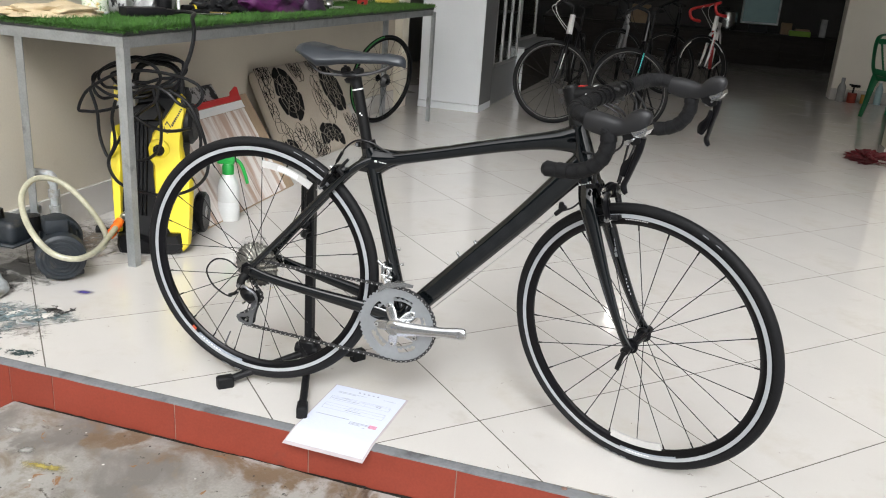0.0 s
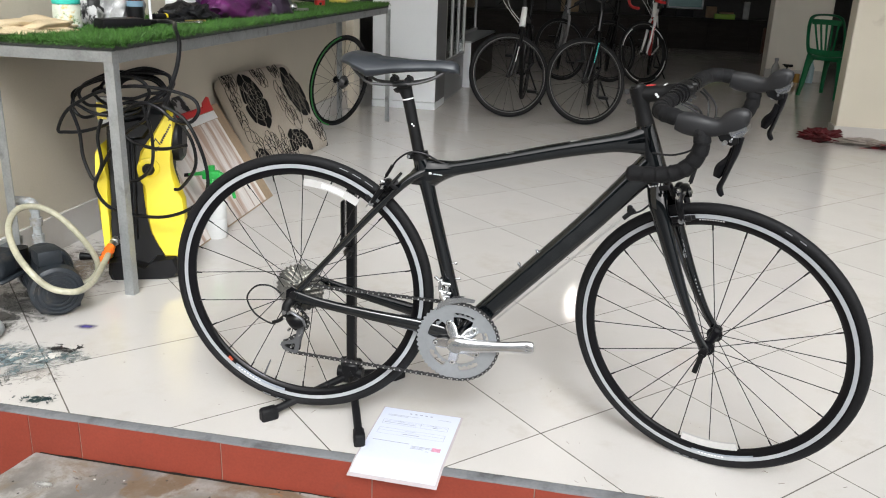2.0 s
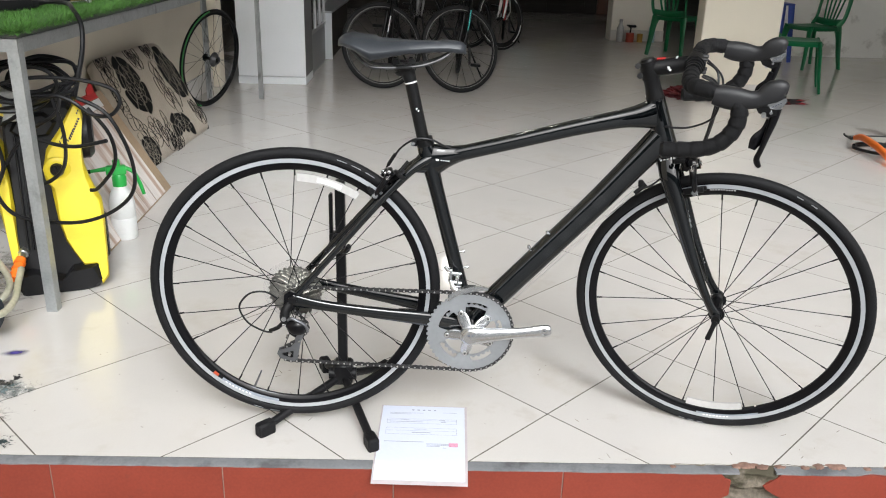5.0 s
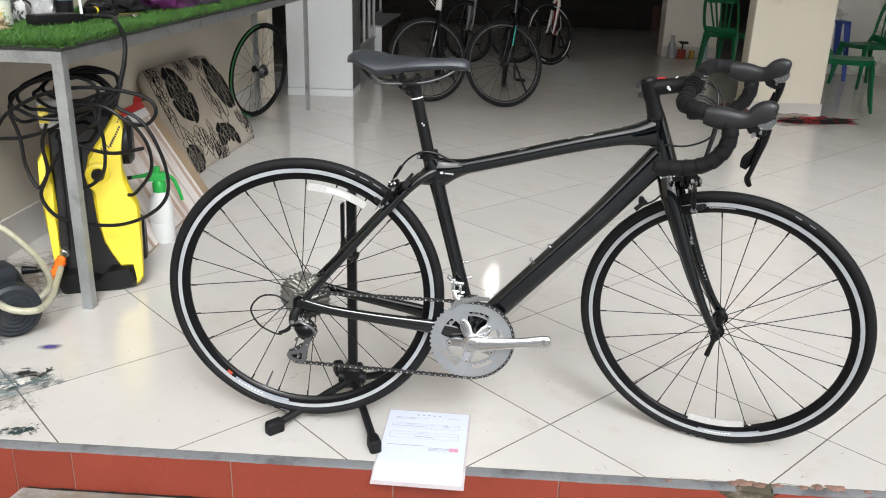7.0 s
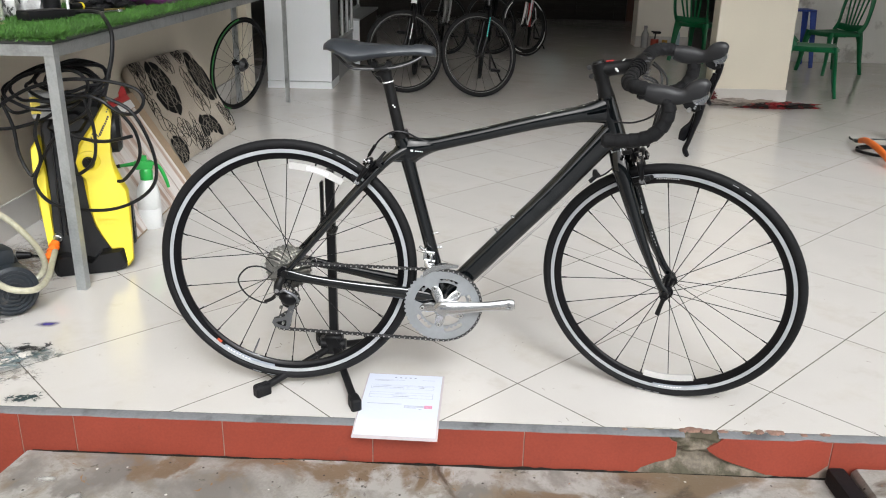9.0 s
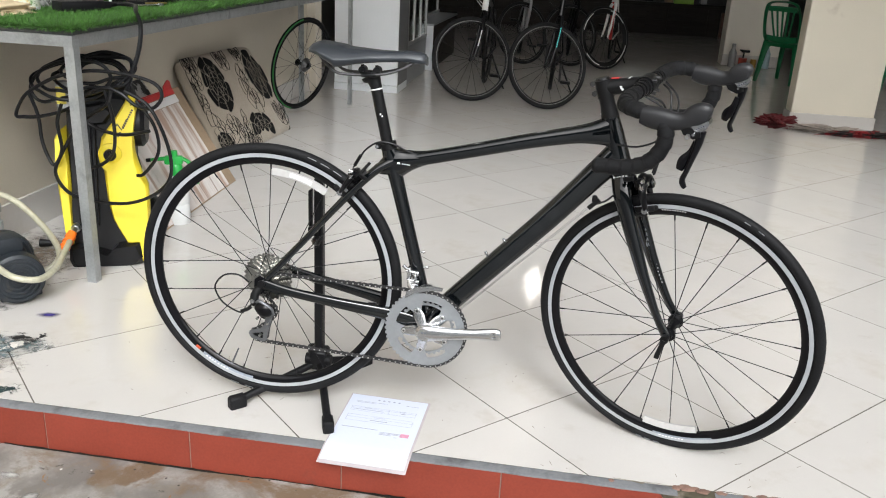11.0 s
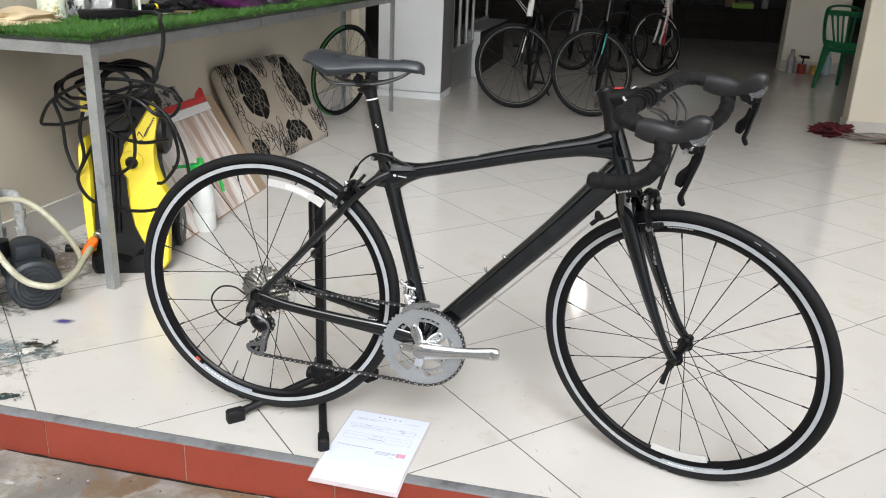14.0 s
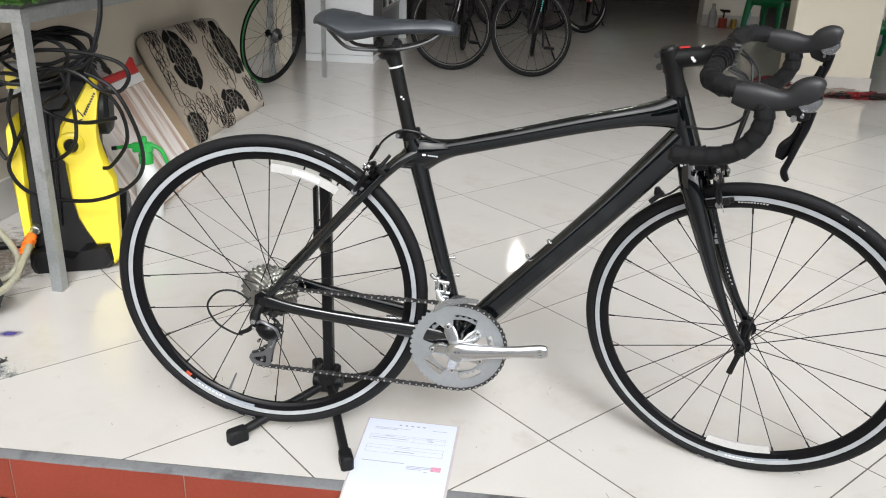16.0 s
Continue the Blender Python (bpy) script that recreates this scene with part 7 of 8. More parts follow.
# short scratches and specks left by wheels and tools
mb = Mesh()
rk = random.Random(12)
for i in range(90):
    x, y = rk.uniform(-1.45, 1.4), 1.89 + 0.9 * rk.random() ** 1.6
    if -0.58 < x < -0.30 and y < 2.15:
        continue
    a, l, w = rk.uniform(0, math.pi), rk.choice((0.002, 0.003, 0.006, 0.012, 0.018)), rk.uniform(0.0006, 0.0013)
    if l < 0.004:
        w = l * 0.5
    box(mb, (0, 0, 0), (l, w, 0.0004), 0, pose(x, y, 0.0037, 0, 0, math.degrees(a)))
tagged(part("floor_scratches", mb, material("scratch_dirt", (0.16, 0.13, 0.10), 0.8, vary=0.4, scale=30), smooth=False), "short dark scratches and specks on the tiles", "scratches", kind="stuff")

# ---- leaning panel box, sprayer, cushion, spare wheel ----
panel = thing("flat_carton", Matrix.Translation((-1.640, 3.19, 0.003)), "flat carton with a washed wood print leaning on the wall", "box")
PM = pose(0, 0, 0, 0, 0, 2) @ pose(0, 0, 0, 0, -31.5, 0)
PW, PH, PD = 0.875, 0.54, 0.060
box(mb := Mesh(), (-PD / 2, PW / 2, PH / 2), (PD, PW, PH), 0.004, PM)
part("carton", mb, CARD, panel, smooth=False)
for i in range(4):
    box(mb := Mesh(), (0.0005, 0.012 + 0.096 + 0.192 * i, 0.238), (0.004, 0.1905, 0.46), 0.001, PM)
    part("plank", mb, WOODGRAIN, panel, smooth=False)
box(mb := Mesh(), (0.0012, 0.40, 0.490), (0.004, 0.785, 0.040), 0.001, PM)
part("margin", mb, WHITE, panel, "white printed margin", smooth=False)
box(mb := Mesh(), (0.0005, 0.40, 0.526), (0.006, 0.79, 0.026), 0.001, PM)
box(mb, (-0.022, 0.40, PH + 0.003), (0.045, 0.79, 0.005), 0.001, PM)
slab(mb, [(0.70, 0.0), (0.795, 0.0), (0.795, 0.045), (0.775, 0.052), (0.715, 0.030)], 0.0, 0.004, PM @ Matrix.Translation((0.002, 0, PH - 0.008)) @ Matrix.Rotation(radians(90), 4, "Z") @ Matrix.Rotation(radians(14), 4, "X"))
part("red_flap", mb, RED, panel, "red carton flap", smooth=False)
board = thing("grey_board", Matrix.Translation((-1.735, 3.40, 0.003)), "thin grey board behind the leaning carton", "board")
box(mb := Mesh(), (-0.006, 0.26, 0.30), (0.012, 0.52, 0.60), 0.002, pose(0, 0, 0, 0, 0, 2) @ pose(0, 0, 0, 0, -31.5, 0))
part("panel", mb, CRUMPLED, board, smooth=False)

spray = thing("spray_bottle", pose(-1.645, 3.36, 0, 0, 0, 20), "white pump sprayer bottle with a green trigger head", "spray bottle")
part("bottle", lathe(Mesh(), [(0.0, 0.0), (0.044, 0.0), (0.048, 0.006), (0.048, 0.085), (0.0455, 0.09), (0.048, 0.095), (0.048, 0.150), (0.040, 0.185), (0.024, 0.215), (0.020, 0.225), (0.0, 0.225)], 28), BOTTLE, spray)
part("collar", lathe(Mesh(), [(0.0, 0.215), (0.026, 0.215), (0.027, 0.25), (0.020, 0.262), (0.0, 0.262)], 20), GREEN, spray)
mb = Mesh()
box(mb, (-0.008, 0, 0.278), (0.075, 0.034, 0.036), 0.008, seg=2)
tube(mb, [(-0.035, 0, 0.285, 0.010), (-0.085, 0, 0.280, 0.007), (-0.10, 0, 0.278, 0.007)], n=10, k=2)
part("head", mb, GREEN, spray)
rod(mb := Mesh(), (-0.10, 0, 0.278), (-0.118, 0, 0.276), 0.008, 10)
part("nozzle", mb, BLACK_PLASTIC, spray)
mb = tube(Mesh(), [(0.025, 0, 0.285, 0.012, 0.008), (0.055, 0, 0.265, 0.012, 0.008), (0.075, 0, 0.215, 0.011, 0.008), (0.085, 0, 0.175, 0.010, 0.007)], n=10, k=4, ref=(0, 1, 0))
part("trigger", mb, GREEN, spray)
rod(mb := Mesh(), (-0.005, 0, 0.295), (-0.005, 0, 0.318), 0.014, 12)
part("pump_knob", mb, GREEN, spray)

cushion = thing("floral_cushion", pose(-1.855, 4.40, 0.004, 0, 0, -3.3), "beige cushion pad with black printed flowers leaning on the wall", "cushion")
CM = pose(0, 0, 0, 0, -26, 0)
CW, CH, CT = 1.00, 0.60, 0.075


def on_pad(x, y, z):
    """A point of the pad: out of its face, along and up; the pad narrows upwards and its face bulges."""
    bulge = 0.014 * max(0.0, 1 - (2 * y / CW - 1) ** 4) * max(0.0, 1 - (2 * z / CH - 1) ** 4)
    return CM @ Vector((x + (bulge if x > -CT / 2 else 0.0), y * (1 - 0.10 * z / CH), z))


bm = bmesh.new()
bmesh.ops.create_grid(bm, x_segments=28, y_segments=20, size=0.5)
grid = [(v.co.x + 0.5, v.co.y + 0.5) for v in bm.verts]
rim = [v.is_boundary for v in bm.verts]
quads = [[v.index for v in f.verts] for f in bm.faces]
edge = [[v.index for v in e.verts] for e in bm.edges if e.is_boundary]
bm.free()


def rounded(u, v):
    """Rounds the pad's corners."""
    a, b = 2 * u - 1, 2 * v - 1
    k = 0.065 * (a * b) ** 6
    return (0.5 + a * (1 - k) / 2) * CW, (0.5 + b * (1 - k) / 2) * CH


mb, n = Mesh(), len(grid)
front = [on_pad(-0.020 if r else (-0.006 if min(u, 1 - u, v * 0.6, (1 - v) * 0.6) < 0.04 else 0.0), *rounded(u, v)) for (u, v), r in zip(grid, rim)]
back = [on_pad(-CT + (0.020 if r else 0.0), *rounded(u, v)) for (u, v), r in zip(grid, rim)]
mb.add(front + back, quads + [[n + i for i in reversed(q)] for q in quads] + [[a, b, n + b, n + a] for a, b in edge])
part("pad", mb, FABRIC, cushion, sharp=80)
part("piping", tube(Mesh(), [(*on_pad(-0.022, y, z), 0.005) for y, z in ((0.03, 0.006), (0.30, 0.002), (0.70, 0.002), (CW - 0.08, 0.004), (CW - 0.035, 0.016), (CW - 0.014, 0.05))], n=8, k=6), BLACK_FABRIC, cushion)


def flower(cy, cz, ry, rz, filled, seed, tilt=14, cut=0.004, span=360, mid=90):
    """A printed peony: rings of overlapping petals; petals past the pad's edge are left off."""
    rr = random.Random(seed)
    ca, sa = math.cos(radians(tilt)), math.sin(radians(tilt))
    for ring, (r0, r1, count) in enumerate(((0.46, 1.0, 8), (0.26, 0.72, 7), (0.10, 0.46, 5), (0.0, 0.22, 3))):
        for i in range(count):
            a = 2 * math.pi * (i + 0.5 * (ring % 2) + rr.uniform(-0.10, 0.10)) / count
            if abs((math.degrees(a) - mid + 180) % 360 - 180) > span / 2 or (not filled and ring > 2):
                continue
            e = r1 * rr.uniform(0.90, 1.08)
            w = math.pi * (r0 + e) / 2 / count * (1.14 if filled else 1.0)
            pts = []
            for k in range(18):
                t = 2 * math.pi * k / 18
                rad = (r0 + e) / 2 - (e - r0) / 2 * math.cos(t) * (1 - 0.10 * (math.cos(t) < -0.9))
                off = w * math.copysign(abs(math.sin(t)) ** 0.7, math.sin(t)) * (1.0 - 0.28 * math.cos(t))
                u, v = rad * math.cos(a) - off * math.sin(a), rad * math.sin(a) + off * math.cos(a)
                u, v = u * ry, v * rz
                pts.append((cy + u * ca + v * sa * 0.8, cz - u * sa + v * ca))
            pts = [(min(CW - cut, max(cut, y)), min(CH - cut, max(cut, z))) for y, z in pts]
            if max(p[0] for p in pts) - min(p[0] for p in pts) < 0.012 or max(p[1] for p in pts) - min(p[1] for p in pts) < 0.012:
                continue
            lift = 0.0012 + 0.0005 * ring + 0.00004 * i
            if filled:
                mb = Mesh().add([on_pad(lift, y, z) for y, z in pts], [tuple(range(18))])
                part("petal", mb, BLACK_FABRIC, cushion)
            if not filled or ring < 3:
                mb = tube(Mesh(), [(*on_pad(lift + (0.0004 if filled else -0.0004), y, z), 0.0015 if filled else 0.0019, 0.0008) for y, z in pts], n=5, k=1, closed=True)
                part("petal_line", mb, FABRIC_LINE if filled else BLACK_FABRIC, cushion)


flower(0.255, 0.415, 0.145, 0.178, True, 1, 24)
flower(0.830, 0.400, 0.135, 0.172, True, 2, 6)
flower(0.560, 0.085, 0.150, 0.115, True, 3, 8, span=210, mid=95)
flower(0.060, 0.080, 0.085, 0.090, True, 8, 10)
flower(0.060, 0.400, 0.110, 0.150, False, 5, 20, span=240, mid=180)
flower(0.150, 0.205, 0.150, 0.150, False, 4, 20, span=230, mid=275)
flower(0.330, 0.150, 0.090, 0.140, False, 12, 20, span=250, mid=290)
flower(0.660, 0.345, 0.120, 0.170, False, 6, 8, span=250, mid=200)
flower(0.900, 0.170, 0.095, 0.140, False, 7, 4, span=230, mid=260)
flower(0.400, 0.050, 0.090, 0.060, False, 13, 0)
flower(0.080, 0.565, 0.085, 0.080, False, 9, 10)
flower(0.470, 0.575, 0.080, 0.110, False, 10, 10, span=200, mid=270)
flower(0.700, 0.580, 0.070, 0.080, False, 11, 0, span=200, mid=270)

spare = thing("leaning_bicycle_wheel", Matrix.Translation((-2.01, 6.08, 0.003)), "spare bicycle wheel with a green edged tyre leaning on the wall", "wheel")
SM = pose(0, 0, 0, 0, 0, 69) @ pose(0, 0, 0, 9, 0, 0) @ pose(0, 0, 0.335)
GREEN_TYRE = material("green_tyre_rubber", (0.03, 0.22, 0.05), 0.6, vary=0.2)
sw, _, sr = wheel(spare, SM, radius=0.335, tyre=0.0115, spokes=24, rear=True, name="hub", track=None, hubw=0.058, tyre_seg=64, depth=0.014)
arc_bars(sw, None, 0.334, 100, 255, 0.010, -0.0130, GREEN_TYRE, "tyre_band", "green side of the tyre", n=40, thick=0.003)
part("cassette", lathe(Mesh(), [(0.012, 0.020), (0.026, 0.060), (0.028, 0.058), (0.034, 0.046), (0.042, 0.040), (0.050, 0.032), (0.050, 0.026), (0.02, 0.024)], 30, ALONG_Y), CHAIN, sw)
# ---- white cabinet, showcase and low counter ----
cabinet = thing("tall_cabinet", pose(-1.730, 7.265, 0), "tall white laminate cabinet with a plinth", "cabinet")
# body drawn in a darker grey than the white door
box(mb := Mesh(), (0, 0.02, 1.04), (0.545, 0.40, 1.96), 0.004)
part("body", mb, CABINET_GREY, cabinet, "sides in a darker grey than the door", smooth=False)
box(mb := Mesh(), (0, -0.190, 1.042), (0.545, 0.018, 1.956), 0.003)
part("door", mb, CABINET, cabinet, smooth=False)
box(mb := Mesh(), (0, 0.0, 0.03), (0.55, 0.41, 0.06), 0.002)
part("plinth", mb, CABINET, cabinet, smooth=False)
case = thing("glass_showcase", pose(-1.75, 8.06, 0), "aluminium framed glass showcase on a grey base", "showcase")
box(mb := Mesh(), (0, 0, 0.17), (0.54, 0.98, 0.34), 0.003)
part("base", mb, RINGS, case, smooth=False)
box(mb := Mesh(), (-0.22, 0, 1.2), (0.02, 0.98, 1.7))
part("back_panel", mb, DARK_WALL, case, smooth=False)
for y in (-0.48, -0.16, 0.16, 0.48):
    box(mb := Mesh(), (0.262, y, 1.2), (0.03, 0.032, 1.72), 0.002)
    part("post", mb, ALUM, case, smooth=False)
for z in (0.355, 2.05):
    box(mb := Mesh(), (0.262, 0, z), (0.034, 0.99, 0.03), 0.002)
    part("rail", mb, ALUM, case, smooth=False)
for y in (-0.32, 0.0, 0.32):
    box(mb := Mesh(), (0.262, y, 1.2), (0.005, 0.285, 1.66))
    p = part("pane", mb, GLASS, case, smooth=False)
    p.visible_shadow = False
for z in (0.8, 1.2, 1.6):
    box(mb := Mesh(), (0.02, 0, z), (0.45, 0.96, 0.012))
    part("shelf", mb, RINGS, case, smooth=False)
rear = thing("glass_showcase", pose(-1.640, 9.45, 0.463), "aluminium framed glass showcase standing on a low counter", "showcase")
for y in (-0.10, 0.74):
    box(mb := Mesh(), (0, y, 0.80), (0.03, 0.032, 1.60), 0.002)
    part("post", mb, ALUM, rear, smooth=False)
for z in (0.015, 1.615):
    box(mb := Mesh(), (0, 0.0, z), (0.034, 1.66, 0.03), 0.002)
    part("rail", mb, ALUM, rear, smooth=False)
for y, w in ((-0.47, 0.70), (0.32, 0.80)):
    box(mb := Mesh(), (0, y, 0.815), (0.005, w, 1.57))
    p = part("pane", mb, GLASS, rear, smooth=False)
    p.visible_shadow = False
low = thing("low_counter", pose(-1.545, 9.45, 0), "low white counter with a dark side", "counter")
box(mb := Mesh(), (-0.01, 0.004, 0.220), (0.25, 1.68, 0.44), 0.003)
part("body", mb, DARK_WOOD, low, smooth=False)
box(mb := Mesh(), (-0.002, -0.847, 0.220), (0.262, 0.018, 0.444), 0.002)
part("front_panel", mb, CABINET, low, smooth=False)
box(mb := Mesh(), (0, 0, 0.452), (0.27, 1.70, 0.02), 0.003)
part("top", mb, RINGS, low, smooth=False)


# ---- bicycles parked in the shop ----
GREY_TRACK = material("worn_grey_brake_track", (0.17, 0.17, 0.165), 0.45, metal=0.4, vary=0.25)


def shop_bike(at, heading, steer, frame_mat, fork_mat, label, drop=False, down_mat=None, lean=0.0, track=GREY_TRACK, tape=BLACK_PLASTIC, decal_mat=None, kick=True, tyre=0.0175, radius=0.340, head_mat=None, cable_mat=None, depth=0.015):
    b = thing("parked_bicycle", pose(at[0], at[1], 0.0, 0, 0, heading) @ pose(0, 0, 0, lean, 0, 0), label, "bicycle", group="bicycles parked in the shop")
    rw, _, _ = wheel(b, pose(-0.52, 0, radius), radius=radius, tyre=tyre, spokes=24, rear=False, name="rear_wheel", track=track, hubw=0.06, tyre_seg=56, simple=True, rim_mat=MATT, hub_mat=MATT, depth=depth)
    part("cassette", lathe(Mesh(), [(0.012, 0.02), (0.02, 0.05), (0.045, 0.028), (0.045, 0.022), (0.012, 0.02)], 20, ALONG_Y), CHAIN, rw)
    s = Vector((-0.30, 0, 0.954)).normalized()
    f = Matrix.Translation((0.345, 0, 0.72)) @ Matrix.Rotation(radians(steer), 4, s) @ Matrix.Translation((-0.345, 0, -0.72))
    wheel(b, f @ pose(0.51, 0, radius), radius=radius, tyre=tyre, spokes=20, name="front_wheel", track=track, hubw=0.05, tyre_seg=64, simple=True, rim_mat=MATT, hub_mat=MATT, depth=depth)

    def bar(name, rows, mat, m=None, n=10):
        return part(name, tube(Mesh(), rows, n=n, k=3, ref=None), mat, b, m=m)
    bbx, bbz = -0.10, 0.285
    bar("seat_tube", [(bbx, 0, bbz, 0.016), (-0.25, 0, 0.78, 0.016)], frame_mat)
    bar("top_tube", [(-0.235, 0, 0.72, 0.017), (0.05, 0, 0.78, 0.018), (0.325, 0, 0.82, 0.02)], frame_mat)
    dt = bar("down_tube", [(bbx, 0, bbz, 0.02), (0.12, 0, 0.50, 0.024), (0.34, 0, 0.74, 0.024)], down_mat or frame_mat)
    bar("head_tube", [(0.347, 0, 0.715, 0.026), (0.308, 0, 0.865, 0.023)], head_mat or frame_mat)
    for y in (-1, 1):
        bar("chain_stay", [(bbx, 0.03 * y, bbz, 0.010), (-0.52, 0.062 * y, radius, 0.008)], frame_mat)
        bar("seat_stay", [(-0.235, 0.012 * y, 0.71, 0.008), (-0.52, 0.062 * y, radius, 0.007)], frame_mat)
    mb = Mesh()
    for y in (-1, 1):
        tube(mb, [(0.352, 0.02 * y, 0.70, 0.015), (0.368, 0.045 * y, 0.655, 0.016), (0.43, 0.05 * y, 0.50, 0.014), (0.495, 0.052 * y, 0.37, 0.010), (0.512, 0.052 * y, radius, 0.009)], n=10, k=4)
    fk = part("fork", mb, fork_mat, b, m=f)
    if decal_mat is not None:
        for i in range(9):
            box(mb := Mesh(), (0, 0, 0), (0.0135, 0.002, 0.009))
            part("decal", mb, decal_mat, fk, m=pose(0.388 + 0.0068 * i, -0.066, 0.61 - 0.0168 * i, 0, 68, 0), smooth=False)
            part("decal", mb, decal_mat, fk, m=pose(0.388 + 0.0068 * i, 0.066, 0.61 - 0.0168 * i, 0, 68, 0), smooth=False)
    if head_mat is not None:
        for y in (-1, 1):
            box(mb := Mesh(), (0, 0, 0), (0.008, 0.004, 0.13), 0.001)
            part("stripe", mb, head_mat, fk, m=pose(0.440, 0.064 * y, 0.49, 0, -23, 0))
    if depth > 0.04:
        for e in (-0.0125, 0.0125):
            for j in range(4):
                arc_bars(fk, pose(0.51, 0, radius), radius - 0.034, 20 + 90 * j, 62 + 90 * j, 0.009, e, WHITE, "rim_mark", n=8)
    bar("stem", [(0.308, 0, 0.862, 0.016), (0.292, 0, 0.93, 0.016), (0.33, 0, 0.96, 0.015), (0.39, 0, 0.985, 0.015)], BLACK_PLASTIC, f)
    if drop:
        rows = [(0.39, 0.0, 0.985, 0.015)]
        for y in (-1, 1):
            bar("handlebar", [(0.39, 0, 0.985, 0.014), (0.39, 0.15 * y, 0.985, 0.015), (0.43, 0.205 * y, 0.98, 0.016), (0.49, 0.21 * y, 0.95, 0.016), (0.47, 0.21 * y, 0.87, 0.016), (0.36, 0.215 * y, 0.84, 0.016)], tape, f)
    else:
        bar("handlebar", [(0.37, -0.30, 0.99, 0.012), (0.39, -0.12, 0.985, 0.014), (0.39, 0.12, 0.985, 0.014), (0.37, 0.30, 0.99, 0.012)], BLACK_PLASTIC, f)
        for y in (-1, 1):
            bar("grip", [(0.375, 0.20 * y, 0.988, 0.016), (0.368, 0.31 * y, 0.99, 0.016)], RUBBER, f)
            bar("brake_lever", [(0.40, 0.17 * y, 0.975, 0.006), (0.445, 0.19 * y, 0.955, 0.006), (0.455, 0.26 * y, 0.95, 0.005)], BLACK_PLASTIC, f)
    for y in (-0.02, 0.025):
        bar("cable", [(0.41, 0.08 * (1 if y > 0 else -1), 0.98, 0.0028), (0.455, 0.06 * (1 if y > 0 else -1), 0.95, 0.0028), (0.43, y, 0.86, 0.0028), (0.36, y * 1.3, 0.75, 0.003)], cable_mat or CABLE, f, 6)
    bar("seat_post", [(-0.245, 0, 0.76, 0.013), (-0.285, 0, 0.90, 0.013)], BLACK_PLASTIC)
    bar("saddle", [(-0.41, 0, 0.935, 0.030, 0.065), (-0.36, 0, 0.935, 0.025, 0.068), (-0.26, 0, 0.93, 0.022, 0.035), (-0.15, 0, 0.925, 0.016, 0.018)], RUBBER, n=14)
    ring = lathe(Mesh(), [(0.065, 0.045), (0.095, 0.045), (0.095, 0.049), (0.065, 0.049)], 36, Matrix.Translation((bbx, 0, bbz)) @ ALONG_Y, closed=True)
    part("chainring", ring, CHAIN, b)
    for y in (-1, 1):
        bar("crank_arm", [(bbx, 0.065 * y, bbz, 0.012), (bbx + 0.10 * y, 0.075 * y, bbz - 0.13 * y * 1.0, 0.010)], CHAIN)
        box(mb := Mesh(), (bbx + 0.10 * y, 0.125 * y, bbz - 0.13 * y), (0.075, 0.085, 0.022), 0.004)
        part("pedal", mb, BLACK_PLASTIC, b)
    if kick:
        bar("kickstand", [(-0.30, 0.05, 0.30, 0.009), (-0.24, 0.16, 0.10, 0.008), (-0.21, 0.21, 0.012, 0.008), (-0.17, 0.22, 0.008, 0.009)], BLACK_PLASTIC)
    return b


GREYFRAME = material("grey_silver_frame_paint", (0.30, 0.30, 0.31), 0.35, metal=0.3, vary=0.1)
shop_bike((-0.82, 7.53), -90, -68, GLOSS, GLOSS, "black and white hybrid bicycle parked with its front wheel turned", lean=-4, head_mat=WHITE, cable_mat=BOTTLE)
shop_bike((-0.20, 7.41), -90, -66, GLOSS, GLOSS, "black hybrid bicycle with a turquoise mark on its fork", decal_mat=TEAL_DECAL, lean=-4)
shop_bike((-0.62, 10.2), -84, -60, GREYFRAME, GREYFRAME, "silver grey bicycle parked behind the others", lean=-3)
shop_bike((-0.06, 10.3), -88, -64, GLOSS, GLOSS, "plain black bicycle parked in the second row", lean=-3)
shop_bike((0.38, 10.2), -96, -48, WHITE, WHITE, "white and red road bicycle with red bar tape", drop=True, down_mat=RED, tape=RED, lean=-3, tyre=0.013, decal_mat=RED, depth=0.05, cable_mat=WHITE)


